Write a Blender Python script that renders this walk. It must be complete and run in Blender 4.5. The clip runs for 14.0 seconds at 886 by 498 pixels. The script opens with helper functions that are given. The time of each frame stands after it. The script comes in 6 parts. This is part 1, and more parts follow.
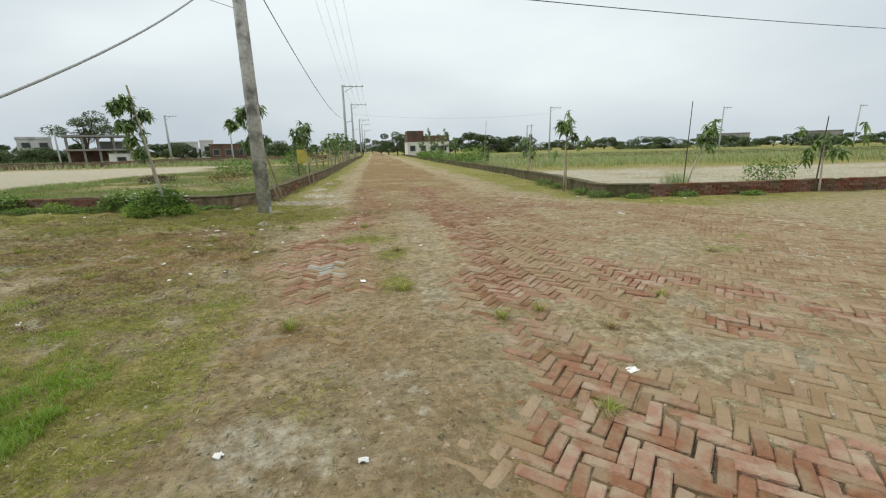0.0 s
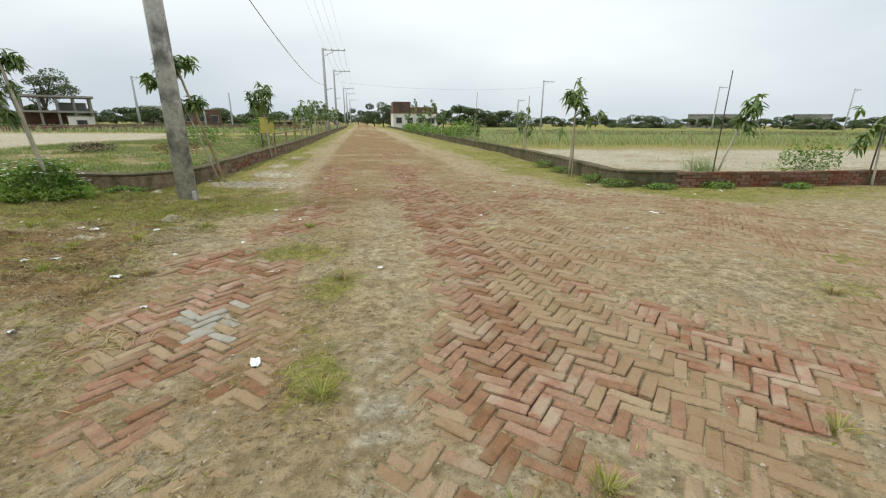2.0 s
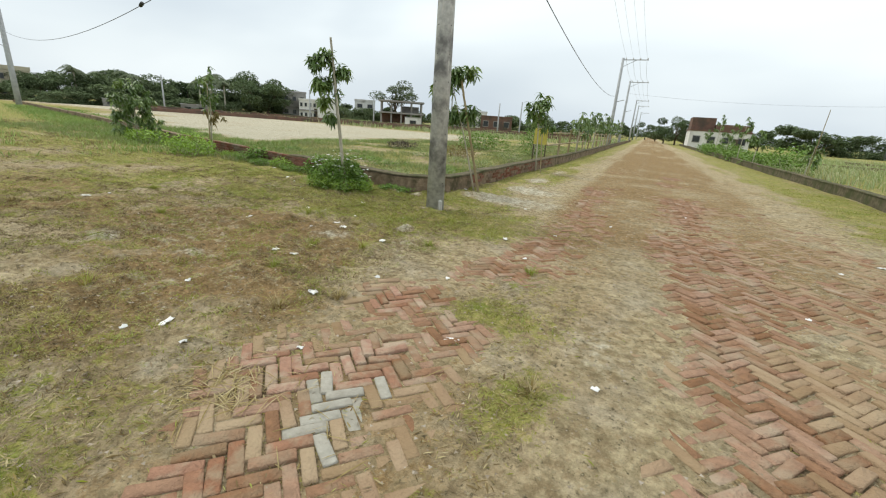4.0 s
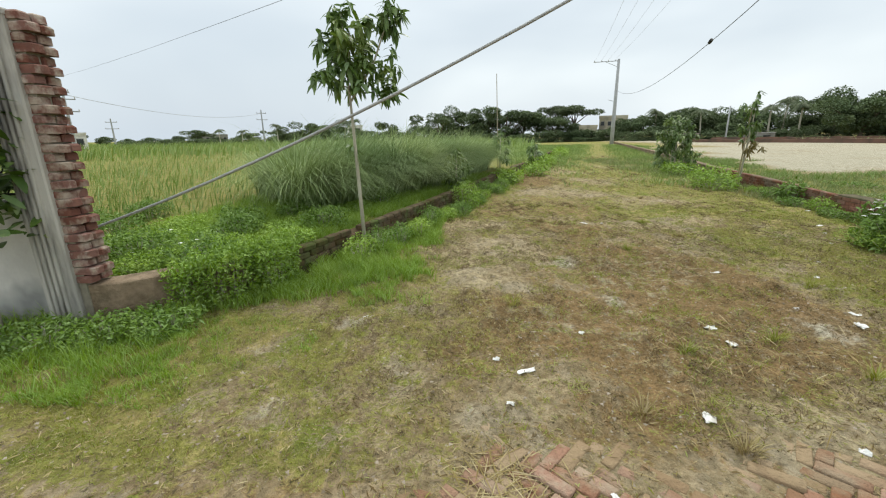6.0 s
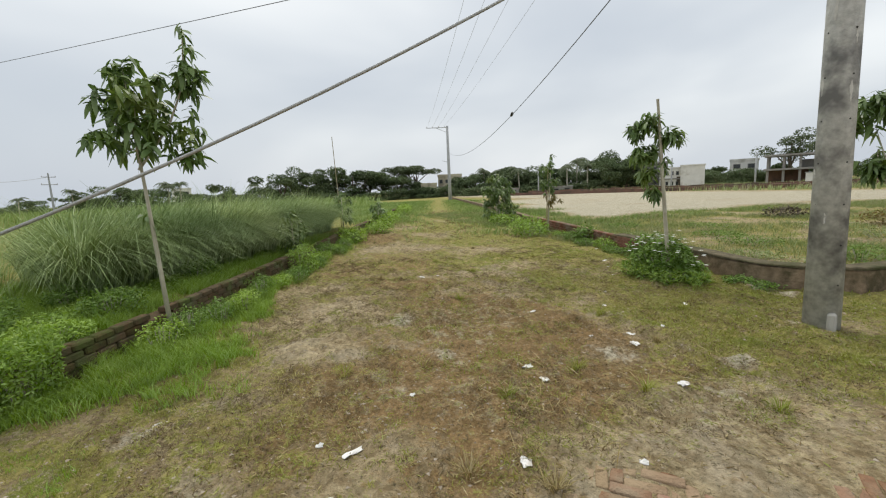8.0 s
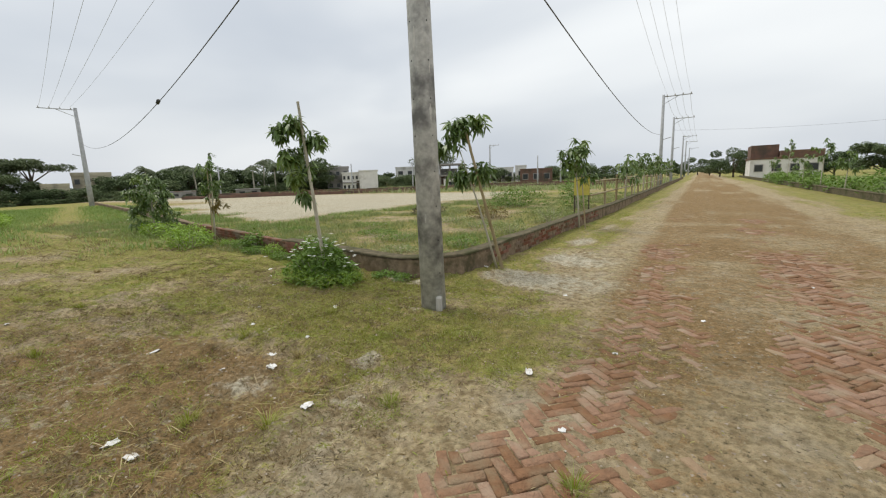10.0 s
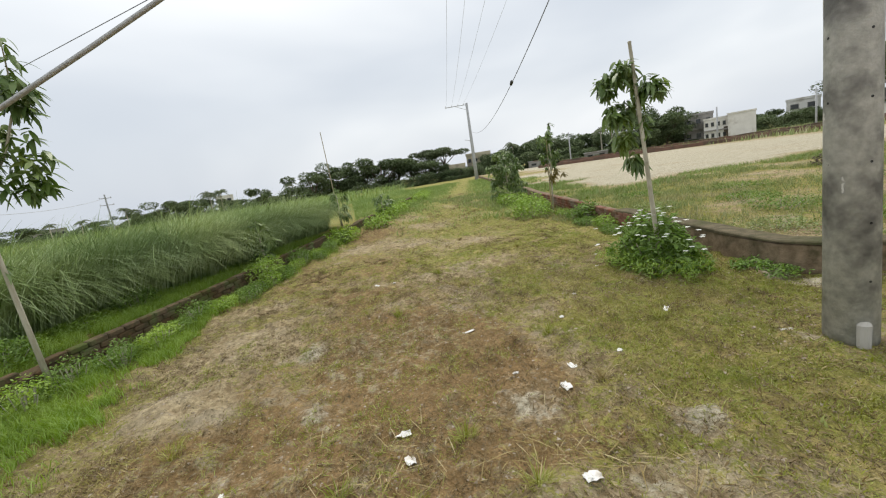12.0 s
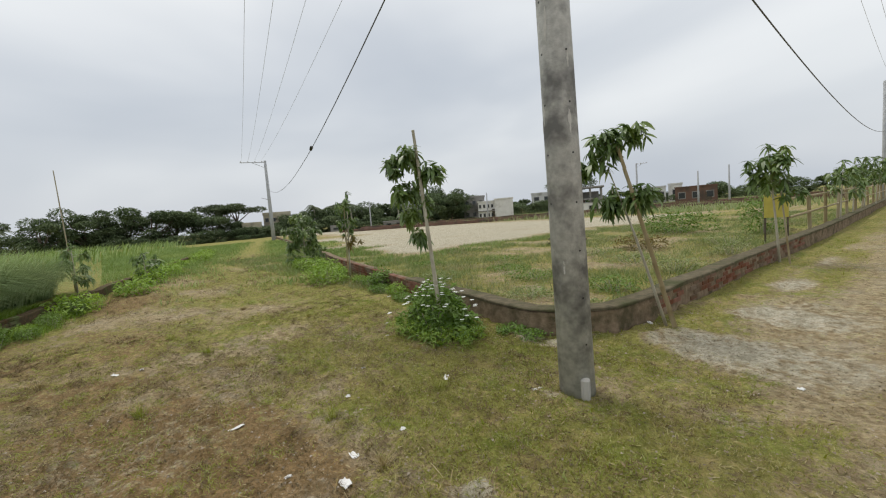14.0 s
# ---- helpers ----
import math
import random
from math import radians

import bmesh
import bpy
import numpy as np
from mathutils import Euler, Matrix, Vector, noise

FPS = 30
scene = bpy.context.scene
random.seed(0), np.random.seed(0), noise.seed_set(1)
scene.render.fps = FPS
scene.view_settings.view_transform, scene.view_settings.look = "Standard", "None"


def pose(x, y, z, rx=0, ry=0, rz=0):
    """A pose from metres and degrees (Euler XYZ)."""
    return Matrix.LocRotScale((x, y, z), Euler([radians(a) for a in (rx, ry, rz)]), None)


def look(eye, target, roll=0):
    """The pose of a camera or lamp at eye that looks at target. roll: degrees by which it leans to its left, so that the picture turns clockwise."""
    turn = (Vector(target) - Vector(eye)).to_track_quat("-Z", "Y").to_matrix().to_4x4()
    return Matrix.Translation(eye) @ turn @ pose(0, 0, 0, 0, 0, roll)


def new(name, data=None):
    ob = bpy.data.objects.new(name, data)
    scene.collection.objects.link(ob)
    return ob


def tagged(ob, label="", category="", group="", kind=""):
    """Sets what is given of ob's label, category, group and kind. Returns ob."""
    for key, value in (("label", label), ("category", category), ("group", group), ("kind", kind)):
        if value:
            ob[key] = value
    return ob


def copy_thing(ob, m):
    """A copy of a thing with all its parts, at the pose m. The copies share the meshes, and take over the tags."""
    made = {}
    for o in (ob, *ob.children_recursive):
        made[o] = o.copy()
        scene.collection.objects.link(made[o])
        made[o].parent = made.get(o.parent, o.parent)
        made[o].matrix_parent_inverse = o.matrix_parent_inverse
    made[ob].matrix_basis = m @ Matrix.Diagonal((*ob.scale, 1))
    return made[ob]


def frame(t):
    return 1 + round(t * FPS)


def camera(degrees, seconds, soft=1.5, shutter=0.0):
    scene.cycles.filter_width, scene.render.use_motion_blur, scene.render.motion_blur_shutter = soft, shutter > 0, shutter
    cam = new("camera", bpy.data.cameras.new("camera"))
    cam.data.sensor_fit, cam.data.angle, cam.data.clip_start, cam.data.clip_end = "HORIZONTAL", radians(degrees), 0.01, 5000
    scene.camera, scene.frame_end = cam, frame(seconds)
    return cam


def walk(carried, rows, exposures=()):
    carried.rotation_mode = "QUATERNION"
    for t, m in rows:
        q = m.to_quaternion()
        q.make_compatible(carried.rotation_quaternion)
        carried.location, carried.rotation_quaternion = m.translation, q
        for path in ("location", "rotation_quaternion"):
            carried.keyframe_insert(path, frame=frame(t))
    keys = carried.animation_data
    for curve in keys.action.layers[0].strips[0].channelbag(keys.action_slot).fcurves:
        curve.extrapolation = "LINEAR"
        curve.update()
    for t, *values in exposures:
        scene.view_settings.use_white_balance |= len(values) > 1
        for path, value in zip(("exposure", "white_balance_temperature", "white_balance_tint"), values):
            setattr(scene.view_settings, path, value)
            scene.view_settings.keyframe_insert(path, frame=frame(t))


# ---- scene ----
cam = camera(94.2, 14.0, soft=1.15)
PATH = [
    (0, (0.686, 1.037, 1.456), (0.986, 2.957, 0.983), -1.2),
    (0.5, (0.787, 1.576, 1.412), (1.232, 3.458, 0.902), 2.7),
    (1, (0.946, 2.146, 1.412), (1.229, 4.032, 0.81), -3.7),
    (1.5, (1.097, 2.657, 1.402), (1.409, 4.535, 0.789), 0.2),
    (2, (1.182, 3.229, 1.428), (1.542, 5.106, 0.838), 0.5),
    (2.2, (1.252, 3.457, 1.429), (1.601, 5.367, 0.95), -0.5),
    (4.3, (1.305, 4.91, 1.571), (0.128, 6.395, 0.932), 2.5),
    (4.5, (1.302, 5.043, 1.559), (-0.141, 6.287, 0.95), 1.1),
    (5, (1.262, 5.439, 1.61), (-0.504, 6.209, 1.074), 0.7),
    (5.5, (1.096, 5.69, 1.594), (-0.697, 6.388, 1.049), 4.3),
    (6, (0.982, 5.913, 1.638), (-0.944, 5.816, 1.107), -1.0),
    (6.5, (0.928, 6.072, 1.641), (-0.989, 5.761, 1.161), -2.2),
    (7, (0.905, 6.081, 1.654), (-1.051, 5.979, 1.251), -1.1),
    (7.5, (0.903, 6.096, 1.659), (-1.069, 6.049, 1.329), -2.0),
    (8, (0.894, 6.243, 1.671), (-0.995, 6.836, 1.385), -2.6),
    (8.2, (0.864, 6.306, 1.677), (-0.841, 7.313, 1.396), -1.6),
    (8.5, (0.957, 6.459, 1.655), (-0.431, 7.878, 1.413), -1.5),
    (8.7, (0.972, 6.527, 1.65), (-0.214, 8.112, 1.366), -3.0),
    (10.8, (0.606, 7.497, 1.687), (-0.43, 9.174, 1.352), -2.0),
    (11, (0.501, 7.578, 1.708), (-0.695, 9.144, 1.364), -0.9),
    (11.5, (0.332, 7.752, 1.704), (-1.237, 8.947, 1.369), -2.0),
    (12, (0.247, 7.98, 1.701), (-1.682, 8.364, 1.344), -9.0),
    (12.5, (0.099, 8.023, 1.699), (-1.836, 8.392, 1.352), -4.9),
    (13, (0.046, 8.053, 1.725), (-1.879, 8.492, 1.405), -4.1),
    (13.5, (0.086, 8.15, 1.748), (-1.719, 8.97, 1.484), -4.8),
    (14, (0.141, 8.209, 1.746), (-1.401, 9.472, 1.579), -4.6),
]
walk(cam, [(t, look(e, g, r)) for t, e, g, r in PATH], [(0.0, 0.02, 6500, 4), (2.0, 0.17, 6560, 5), (4.5, 0.28, 6500, 4), (7.4, 0.32, 6600, 6), (8.0, 0.07, 6640, 8), (8.6, 0.05, 6640, 8), (11.0, 0.10, 6680, 9), (11.5, 0.20, 6680, 9), (12.5, 0.24, 6680, 9), (13.0, 0.26, 6680, 9), (13.5, 0.0, 6620, 9), (14.0, -0.08, 6620, 9)])

# ---- world, sun ----
SUN_EL, SUN_AZ = radians(58), radians(80)      # azimuth from +y towards -x
world = bpy.data.worlds.new("overcast_sky")
scene.world = world
world.use_nodes = True
wt = world.node_tree
wt.nodes.clear()


def wnode(kind, **inputs):
    n = wt.nodes.new(kind)
    for k, v in inputs.items():
        n.inputs[k.replace("_", " ")].default_value = v
    return n


w_out = wnode("ShaderNodeOutputWorld")
w_bg = wnode("ShaderNodeBackground", Strength=1.0)
w_sky = wnode("ShaderNodeTexSky")
w_sky.sky_type, w_sky.sun_disc = "NISHITA", False
w_sky.sun_elevation, w_sky.sun_rotation = SUN_EL, -SUN_AZ
w_sky.air_density, w_sky.dust_density = 1.5, 4.0
w_dim = wnode("ShaderNodeVectorMath")
w_dim.operation = "SCALE"
w_dim.inputs["Scale"].default_value = 0.07
wt.links.new(w_sky.outputs[0], w_dim.inputs[0])
w_co = wnode("ShaderNodeTexCoord")
w_sep = wnode("ShaderNodeSeparateXYZ")
wt.links.new(w_co.outputs["Generated"], w_sep.inputs[0])
w_map = wnode("ShaderNodeMapping")
w_map.inputs["Scale"].default_value = (1.0, 1.0, 2.4)
wt.links.new(w_co.outputs["Generated"], w_map.inputs[0])
w_noise = wnode("ShaderNodeTexNoise", Scale=1.1, Detail=4.0, Roughness=0.45, Distortion=0.4)
wt.links.new(w_map.outputs[0], w_noise.inputs["Vector"])
w_ramp = wnode("ShaderNodeValToRGB")
w_ramp.color_ramp.interpolation = "EASE"
w_ramp.color_ramp.elements[0].position, w_ramp.color_ramp.elements[0].color = 0.34, (0.575, 0.635, 0.73, 1)
w_ramp.color_ramp.elements[1].position, w_ramp.color_ramp.elements[1].color = 1.0, (1.06, 1.09, 1.12, 1)
w_add = wnode("ShaderNodeMath")
w_add.operation = "MULTIPLY_ADD"
w_add.inputs[1].default_value = 0.55
wt.links.new(w_sep.outputs["Z"], w_add.inputs[0])
wt.links.new(w_noise.outputs["Fac"], w_add.inputs[2])
wt.links.new(w_add.outputs[0], w_ramp.inputs[0])
w_mix = wnode("ShaderNodeMixRGB", Fac=0.88)
wt.links.new(w_dim.outputs[0], w_mix.inputs[1])
wt.links.new(w_ramp.outputs[0], w_mix.inputs[2])
wt.links.new(w_mix.outputs[0], w_bg.inputs[0])
wt.links.new(w_bg.outputs[0], w_out.inputs[0])

sun = new("sun", bpy.data.lights.new("sun", "SUN"))
sun.data.energy, sun.data.angle, sun.data.color = 1.7, radians(20), (1.0, 0.96, 0.90)
sun_from = Vector((-math.sin(SUN_AZ) * math.cos(SUN_EL), math.cos(SUN_AZ) * math.cos(SUN_EL), math.sin(SUN_EL)))
sun.matrix_world = look(sun_from * 60, (0, 0, 0))


# ---- materials ----
def surface(name, a, b, scale=3.0, c=None, c_scale=0.6, c_amount=0.5, rough=0.9, bump=0.25, bump_scale=40.0, vary=0.0, gloss=0.3,
            thin=0.0, metal=0.0, stretch=(1, 1, 1), local=False):
    """A two-scale procedural surface: colours a and b mixed by grain, c laid over in larger stains."""
    m = bpy.data.materials.new(name)
    m.use_nodes = True
    t = m.node_tree
    p = t.nodes["Principled BSDF"]
    p.inputs["Roughness"].default_value, p.inputs["Metallic"].default_value = rough, metal
    p.inputs["Specular IOR Level"].default_value = gloss
    if local:
        src = t.nodes.new("ShaderNodeTexCoord").outputs["Object"]
    else:
        src = t.nodes.new("ShaderNodeNewGeometry").outputs["Position"]
    mp = t.nodes.new("ShaderNodeMapping")
    mp.inputs["Scale"].default_value = stretch
    t.links.new(src, mp.inputs[0])

    def grain(s, detail=5.0, rough_n=0.6):
        n = t.nodes.new("ShaderNodeTexNoise")
        n.inputs["Scale"].default_value, n.inputs["Detail"].default_value, n.inputs["Roughness"].default_value = s, detail, rough_n
        t.links.new(mp.outputs[0], n.inputs["Vector"])
        return n.outputs["Fac"]

    def mixed(fac, x, y, lo=0.35, hi=0.65):
        r = t.nodes.new("ShaderNodeMapRange")
        r.inputs["From Min"].default_value, r.inputs["From Max"].default_value = lo, hi
        t.links.new(fac, r.inputs["Value"])
        k = t.nodes.new("ShaderNodeMixRGB")
        t.links.new(r.outputs[0], k.inputs[0])
        for i, v in ((1, x), (2, y)):
            if isinstance(v, tuple):
                k.inputs[i].default_value = (*v, 1)
            else:
                t.links.new(v, k.inputs[i])
        return k.outputs[0]

    col = mixed(grain(scale), a, b)
    if c:
        col = mixed(grain(c_scale, 4.0), col, c, 0.62 - 0.25 * c_amount, 0.78 - 0.25 * c_amount)
    if vary:
        g = t.nodes.new("ShaderNodeNewGeometry")
        o = t.nodes.new("ShaderNodeObjectInfo")
        s = t.nodes.new("ShaderNodeMath")
        t.links.new(g.outputs["Random Per Island"], s.inputs[0])
        t.links.new(o.outputs["Random"], s.inputs[1])
        f = t.nodes.new("ShaderNodeMath")
        f.operation = "FRACT"
        t.links.new(s.outputs[0], f.inputs[0])
        r = t.nodes.new("ShaderNodeMapRange")
        r.inputs["To Min"].default_value, r.inputs["To Max"].default_value = 1 - vary, 1 + vary
        t.links.new(f.outputs[0], r.inputs["Value"])
        h = t.nodes.new("ShaderNodeHueSaturation")
        t.links.new(r.outputs[0], h.inputs["Value"])
        r2 = t.nodes.new("ShaderNodeMapRange")
        r2.inputs["To Min"].default_value, r2.inputs["To Max"].default_value = 1 + vary * 0.6, 1 - vary * 0.6
        t.links.new(f.outputs[0], r2.inputs["Value"])
        t.links.new(r2.outputs[0], h.inputs["Saturation"])
        t.links.new(col, h.inputs["Color"])
        col = h.outputs[0]
    t.links.new(col, p.inputs["Base Color"])
    if bump:
        bn = t.nodes.new("ShaderNodeBump")
        bn.inputs["Strength"].default_value, bn.inputs["Distance"].default_value = bump, 0.02
        t.links.new(grain(bump_scale, 3.0), bn.inputs["Height"])
        t.links.new(bn.outputs[0], p.inputs["Normal"])
    if thin:
        tr = t.nodes.new("ShaderNodeBsdfTranslucent")
        t.links.new(col, tr.inputs[0])
        ms = t.nodes.new("ShaderNodeMixShader")
        ms.inputs[0].default_value = thin
        t.links.new(p.outputs[0], ms.inputs[1])
        t.links.new(tr.outputs[0], ms.inputs[2])
        t.links.new(ms.outputs[0], t.nodes["Material Output"].inputs[0])
    return m


M_CONCRETE = surface("pole_concrete", (0.38, 0.38, 0.36), (0.54, 0.54, 0.515), 16, (0.17, 0.17, 0.168), 2.4, 0.6, 0.7, 0.35, 60, stretch=(1, 1, 1.0))
M_POLE_FAR = surface("weathered_pole", (0.32, 0.33, 0.34), (0.42, 0.43, 0.44), 3, rough=0.8, bump=0.0)
M_STEEL = surface("galvanised_steel", (0.30, 0.31, 0.33), (0.42, 0.43, 0.45), 9, rough=0.5, bump=0.0, metal=0.6)
M_DARK = surface("dark_rubber", (0.02, 0.02, 0.02), (0.05, 0.05, 0.05), 20, rough=0.7, bump=0.0)
M_WIRE = surface("wire_strand", (0.30, 0.31, 0.31), (0.46, 0.47, 0.46), 60, rough=0.55, bump=0.3, bump_scale=200, metal=0.4)
M_CABLE = surface("black_cable", (0.09, 0.095, 0.105), (0.15, 0.15, 0.165), 20, rough=0.6, bump=0.0)
M_PORCELAIN = surface("insulator_porcelain", (0.35, 0.33, 0.30), (0.5, 0.48, 0.45), 10, rough=0.3, bump=0.0)
M_BRICK = surface("paving_brick", (0.325, 0.175, 0.112), (0.25, 0.138, 0.09), 22, (0.33, 0.245, 0.168), 6.0, 0.75, 0.97, 0.8, 60, vary=0.2, gloss=0.15)
M_BRICK_DUSTY = surface("dust_covered_brick", (0.30, 0.21, 0.13), (0.252, 0.168, 0.101), 6, (0.318, 0.236, 0.146), 1.6, 0.8, 0.98, 0.9, 45, vary=0.11, gloss=0.1)
M_BRICK_WORN = surface("worn_brown_brick", (0.305, 0.178, 0.11), (0.225, 0.134, 0.084), 16, (0.30, 0.225, 0.15), 3.2, 0.55, 0.97, 0.9, 55, vary=0.22, gloss=0.12)
M_BRICK_GREY = surface("grey_overburnt_brick", (0.285, 0.265, 0.22), (0.35, 0.33, 0.28), 18, (0.24, 0.23, 0.19), 3.0, 0.4, 0.95, 0.5, 70, vary=0.12)
M_WALLBRICK = surface("wall_brick", (0.24, 0.105, 0.068), (0.17, 0.08, 0.055), 16, (0.16, 0.115, 0.078), 1.6, 0.75, 0.95, 0.5, 60, vary=0.25, gloss=0.15)
M_DARKBRICK = surface("mossy_brick", (0.13, 0.085, 0.05), (0.07, 0.06, 0.035), 12, (0.10, 0.12, 0.045), 2.2, 0.5, 0.98, 0.6, 50, vary=0.25, gloss=0.1)
M_TOOTHBRICK = surface("pillar_brick", (0.215, 0.098, 0.075), (0.155, 0.076, 0.06), 14, (0.40, 0.33, 0.27), 6.0, 0.62, 0.95, 0.5, 60, vary=0.22, gloss=0.15)
M_PLASTER = surface("stained_plaster", (0.30, 0.225, 0.155), (0.17, 0.125, 0.082), 9, (0.10, 0.085, 0.05), 3.0, 0.55, 0.95, 0.8, 30, gloss=0.15)
M_COPING = surface("mossy_coping", (0.085, 0.075, 0.048), (0.16, 0.135, 0.088), 8, (0.07, 0.075, 0.035), 1.5, 0.5, 0.98, 0.5, 40, gloss=0.1)
M_MORTAR = surface("mortar", (0.30, 0.27, 0.21), (0.20, 0.18, 0.14), 12, rough=0.97, bump=0.4)
M_CEMENT = surface("raw_cement_render", (0.40, 0.385, 0.35), (0.52, 0.50, 0.455), 6, (0.17, 0.16, 0.145), 3.2, 0.62, 0.92, 0.3, 40, stretch=(1, 1, 0.22))
M_WHITEWASH = surface("whitewashed_wall", (0.62, 0.60, 0.56), (0.54, 0.52, 0.48), 5, (0.25, 0.25, 0.24), 0.9, 0.42, 0.9, 0.2, 30)
M_IRON = surface("black_iron", (0.02, 0.02, 0.022), (0.045, 0.04, 0.035), 20, rough=0.5, bump=0.0, metal=0.3)
M_BARK = surface("grey_bark", (0.36, 0.33, 0.25), (0.50, 0.47, 0.38), 12, rough=0.95, bump=0.5, bump_scale=60, stretch=(1, 1, 0.3))
M_BARK_DARK = surface("dark_bark", (0.07, 0.055, 0.04), (0.13, 0.105, 0.075), 6, rough=0.95, bump=0.3)
M_BAMBOO = surface("dry_bamboo", (0.33, 0.265, 0.14), (0.24, 0.185, 0.095), 5, (0.40, 0.36, 0.26), 2.0, 0.5, 0.6, 0.1, 40, stretch=(1, 1, 0.2))
M_MANGO = surface("mango_leaf", (0.16, 0.24, 0.06), (0.09, 0.155, 0.042), 4, (0.25, 0.33, 0.08), 1.6, 0.4, 0.42, 0.0, vary=0.4, thin=0.3, gloss=0.5)
M_JACK = surface("broad_leaf", (0.12, 0.195, 0.04), (0.065, 0.12, 0.032), 4, (0.26, 0.32, 0.07), 3.0, 0.35, 0.38, 0.0, vary=0.35, thin=0.2, gloss=0.5)
M_DRYLEAF = surface("yellowed_leaf", (0.24, 0.18, 0.05), (0.15, 0.125, 0.04), 5, rough=0.6, bump=0.0, vary=0.3, thin=0.25)
M_BUSH = surface("bush_leaf", (0.125, 0.215, 0.045), (0.185, 0.28, 0.065), 3, gloss=0.15, rough=0.8, bump=0.0, vary=0.35, thin=0.22)
M_HEDGE = surface("bright_weed_leaf", (0.29, 0.42, 0.085), (0.215, 0.335, 0.063), 4, (0.35, 0.46, 0.11), 2.5, 0.4, 0.9, 0.0, gloss=0.1, vary=0.3, thin=0.25)
M_SHORT = surface("short_grass", (0.33, 0.345, 0.074), (0.25, 0.295, 0.054), 1.5, (0.42, 0.365, 0.138), 0.6, 0.45, 0.9, 0.0, vary=0.35, thin=0.35)
M_FIELD = surface("plot_grass", (0.265, 0.315, 0.125), (0.205, 0.265, 0.092), 1.2, (0.33, 0.31, 0.17), 0.5, 0.5, 0.9, 0.0, vary=0.35, thin=0.25)
M_LUSH = surface("lush_grass", (0.25, 0.38, 0.065), (0.315, 0.44, 0.085), 1.5, rough=0.9, gloss=0.12, bump=0.0, vary=0.3, thin=0.28)
M_TALL = surface("tall_reed_grass", (0.26, 0.36, 0.11), (0.18, 0.27, 0.075), 0.7, (0.335, 0.42, 0.135), 0.15, 0.5, 0.85, 0.0, gloss=0.12, vary=0.35, thin=0.25)
M_REED = surface("dark_reed", (0.265, 0.345, 0.14), (0.17, 0.25, 0.095), 0.9, (0.35, 0.425, 0.18), 0.3, 0.5, 0.85, 0.0, gloss=0.12, vary=0.4, thin=0.2)
M_STRAW = surface("dry_straw", (0.40, 0.33, 0.16), (0.30, 0.23, 0.10), 6, rough=0.85, bump=0.0, vary=0.3, thin=0.15)
M_SMEAR = surface("whitewash_smear", (0.62, 0.61, 0.57), (0.50, 0.49, 0.46), 14, rough=0.9, bump=0.0)
M_DEAD = surface("dead_leaf", (0.12, 0.085, 0.04), (0.20, 0.145, 0.07), 9, rough=0.9, bump=0.0, vary=0.4)
M_PETAL = surface("white_petal", (0.75, 0.76, 0.70), (0.8, 0.8, 0.76), 5, rough=0.7, bump=0.0, thin=0.2)
M_PAPER = surface("soiled_white_plastic", (0.70, 0.69, 0.66), (0.80, 0.79, 0.77), 12, (0.5, 0.46, 0.4), 6, 0.3, 0.6, 0.1, 30)
M_STONE = surface("pebble", (0.34, 0.28, 0.21), (0.24, 0.20, 0.15), 10, rough=0.95, bump=0.2, vary=0.35)
M_SIGN = surface("yellow_sign_paint", (0.52, 0.45, 0.09), (0.45, 0.38, 0.08), 5, rough=0.5, bump=0.0)
M_CROWN = surface("far_crown", (0.11, 0.15, 0.075), (0.15, 0.19, 0.095), 0.5, (0.08, 0.115, 0.055), 0.15, 0.5, 0.9, 0.0, vary=0.35, thin=0.15, gloss=0.05)
M_CROWN_LIGHT = surface("feathery_crown", (0.14, 0.17, 0.095), (0.11, 0.14, 0.075), 0.5, rough=0.9, bump=0.0, vary=0.3, thin=0.15, gloss=0.05)
M_PALM = surface("palm_frond", (0.10, 0.135, 0.065), (0.14, 0.165, 0.085), 0.8, rough=0.6, bump=0.0, vary=0.3, thin=0.15)
M_WHITE = surface("white_paint", (0.72, 0.71, 0.68), (0.64, 0.63, 0.60), 1.2, (0.45, 0.43, 0.39), 0.5, 0.35, 0.85, 0.0)
M_GREYB = surface("unpainted_concrete", (0.30, 0.29, 0.27), (0.24, 0.23, 0.215), 1.0, (0.17, 0.165, 0.15), 0.4, 0.4, 0.92, 0.0)
M_BROWNB = surface("far_brickwork", (0.18, 0.105, 0.078), (0.135, 0.085, 0.065), 1.5, (0.09, 0.07, 0.055), 0.5, 0.45, 0.95, 0.0)
M_CREAM = surface("cream_paint", (0.55, 0.49, 0.36), (0.47, 0.42, 0.31), 1.0, (0.30, 0.27, 0.21), 0.4, 0.4, 0.88, 0.0)
M_TIN = surface("tin_roof", (0.42, 0.43, 0.43), (0.33, 0.32, 0.30), 1.5, (0.22, 0.14, 0.10), 0.5, 0.4, 0.5, 0.0, metal=0.3)
M_GLASS = surface("dark_pane", (0.025, 0.03, 0.032), (0.045, 0.05, 0.05), 1.0, rough=0.12, bump=0.0, gloss=0.5)


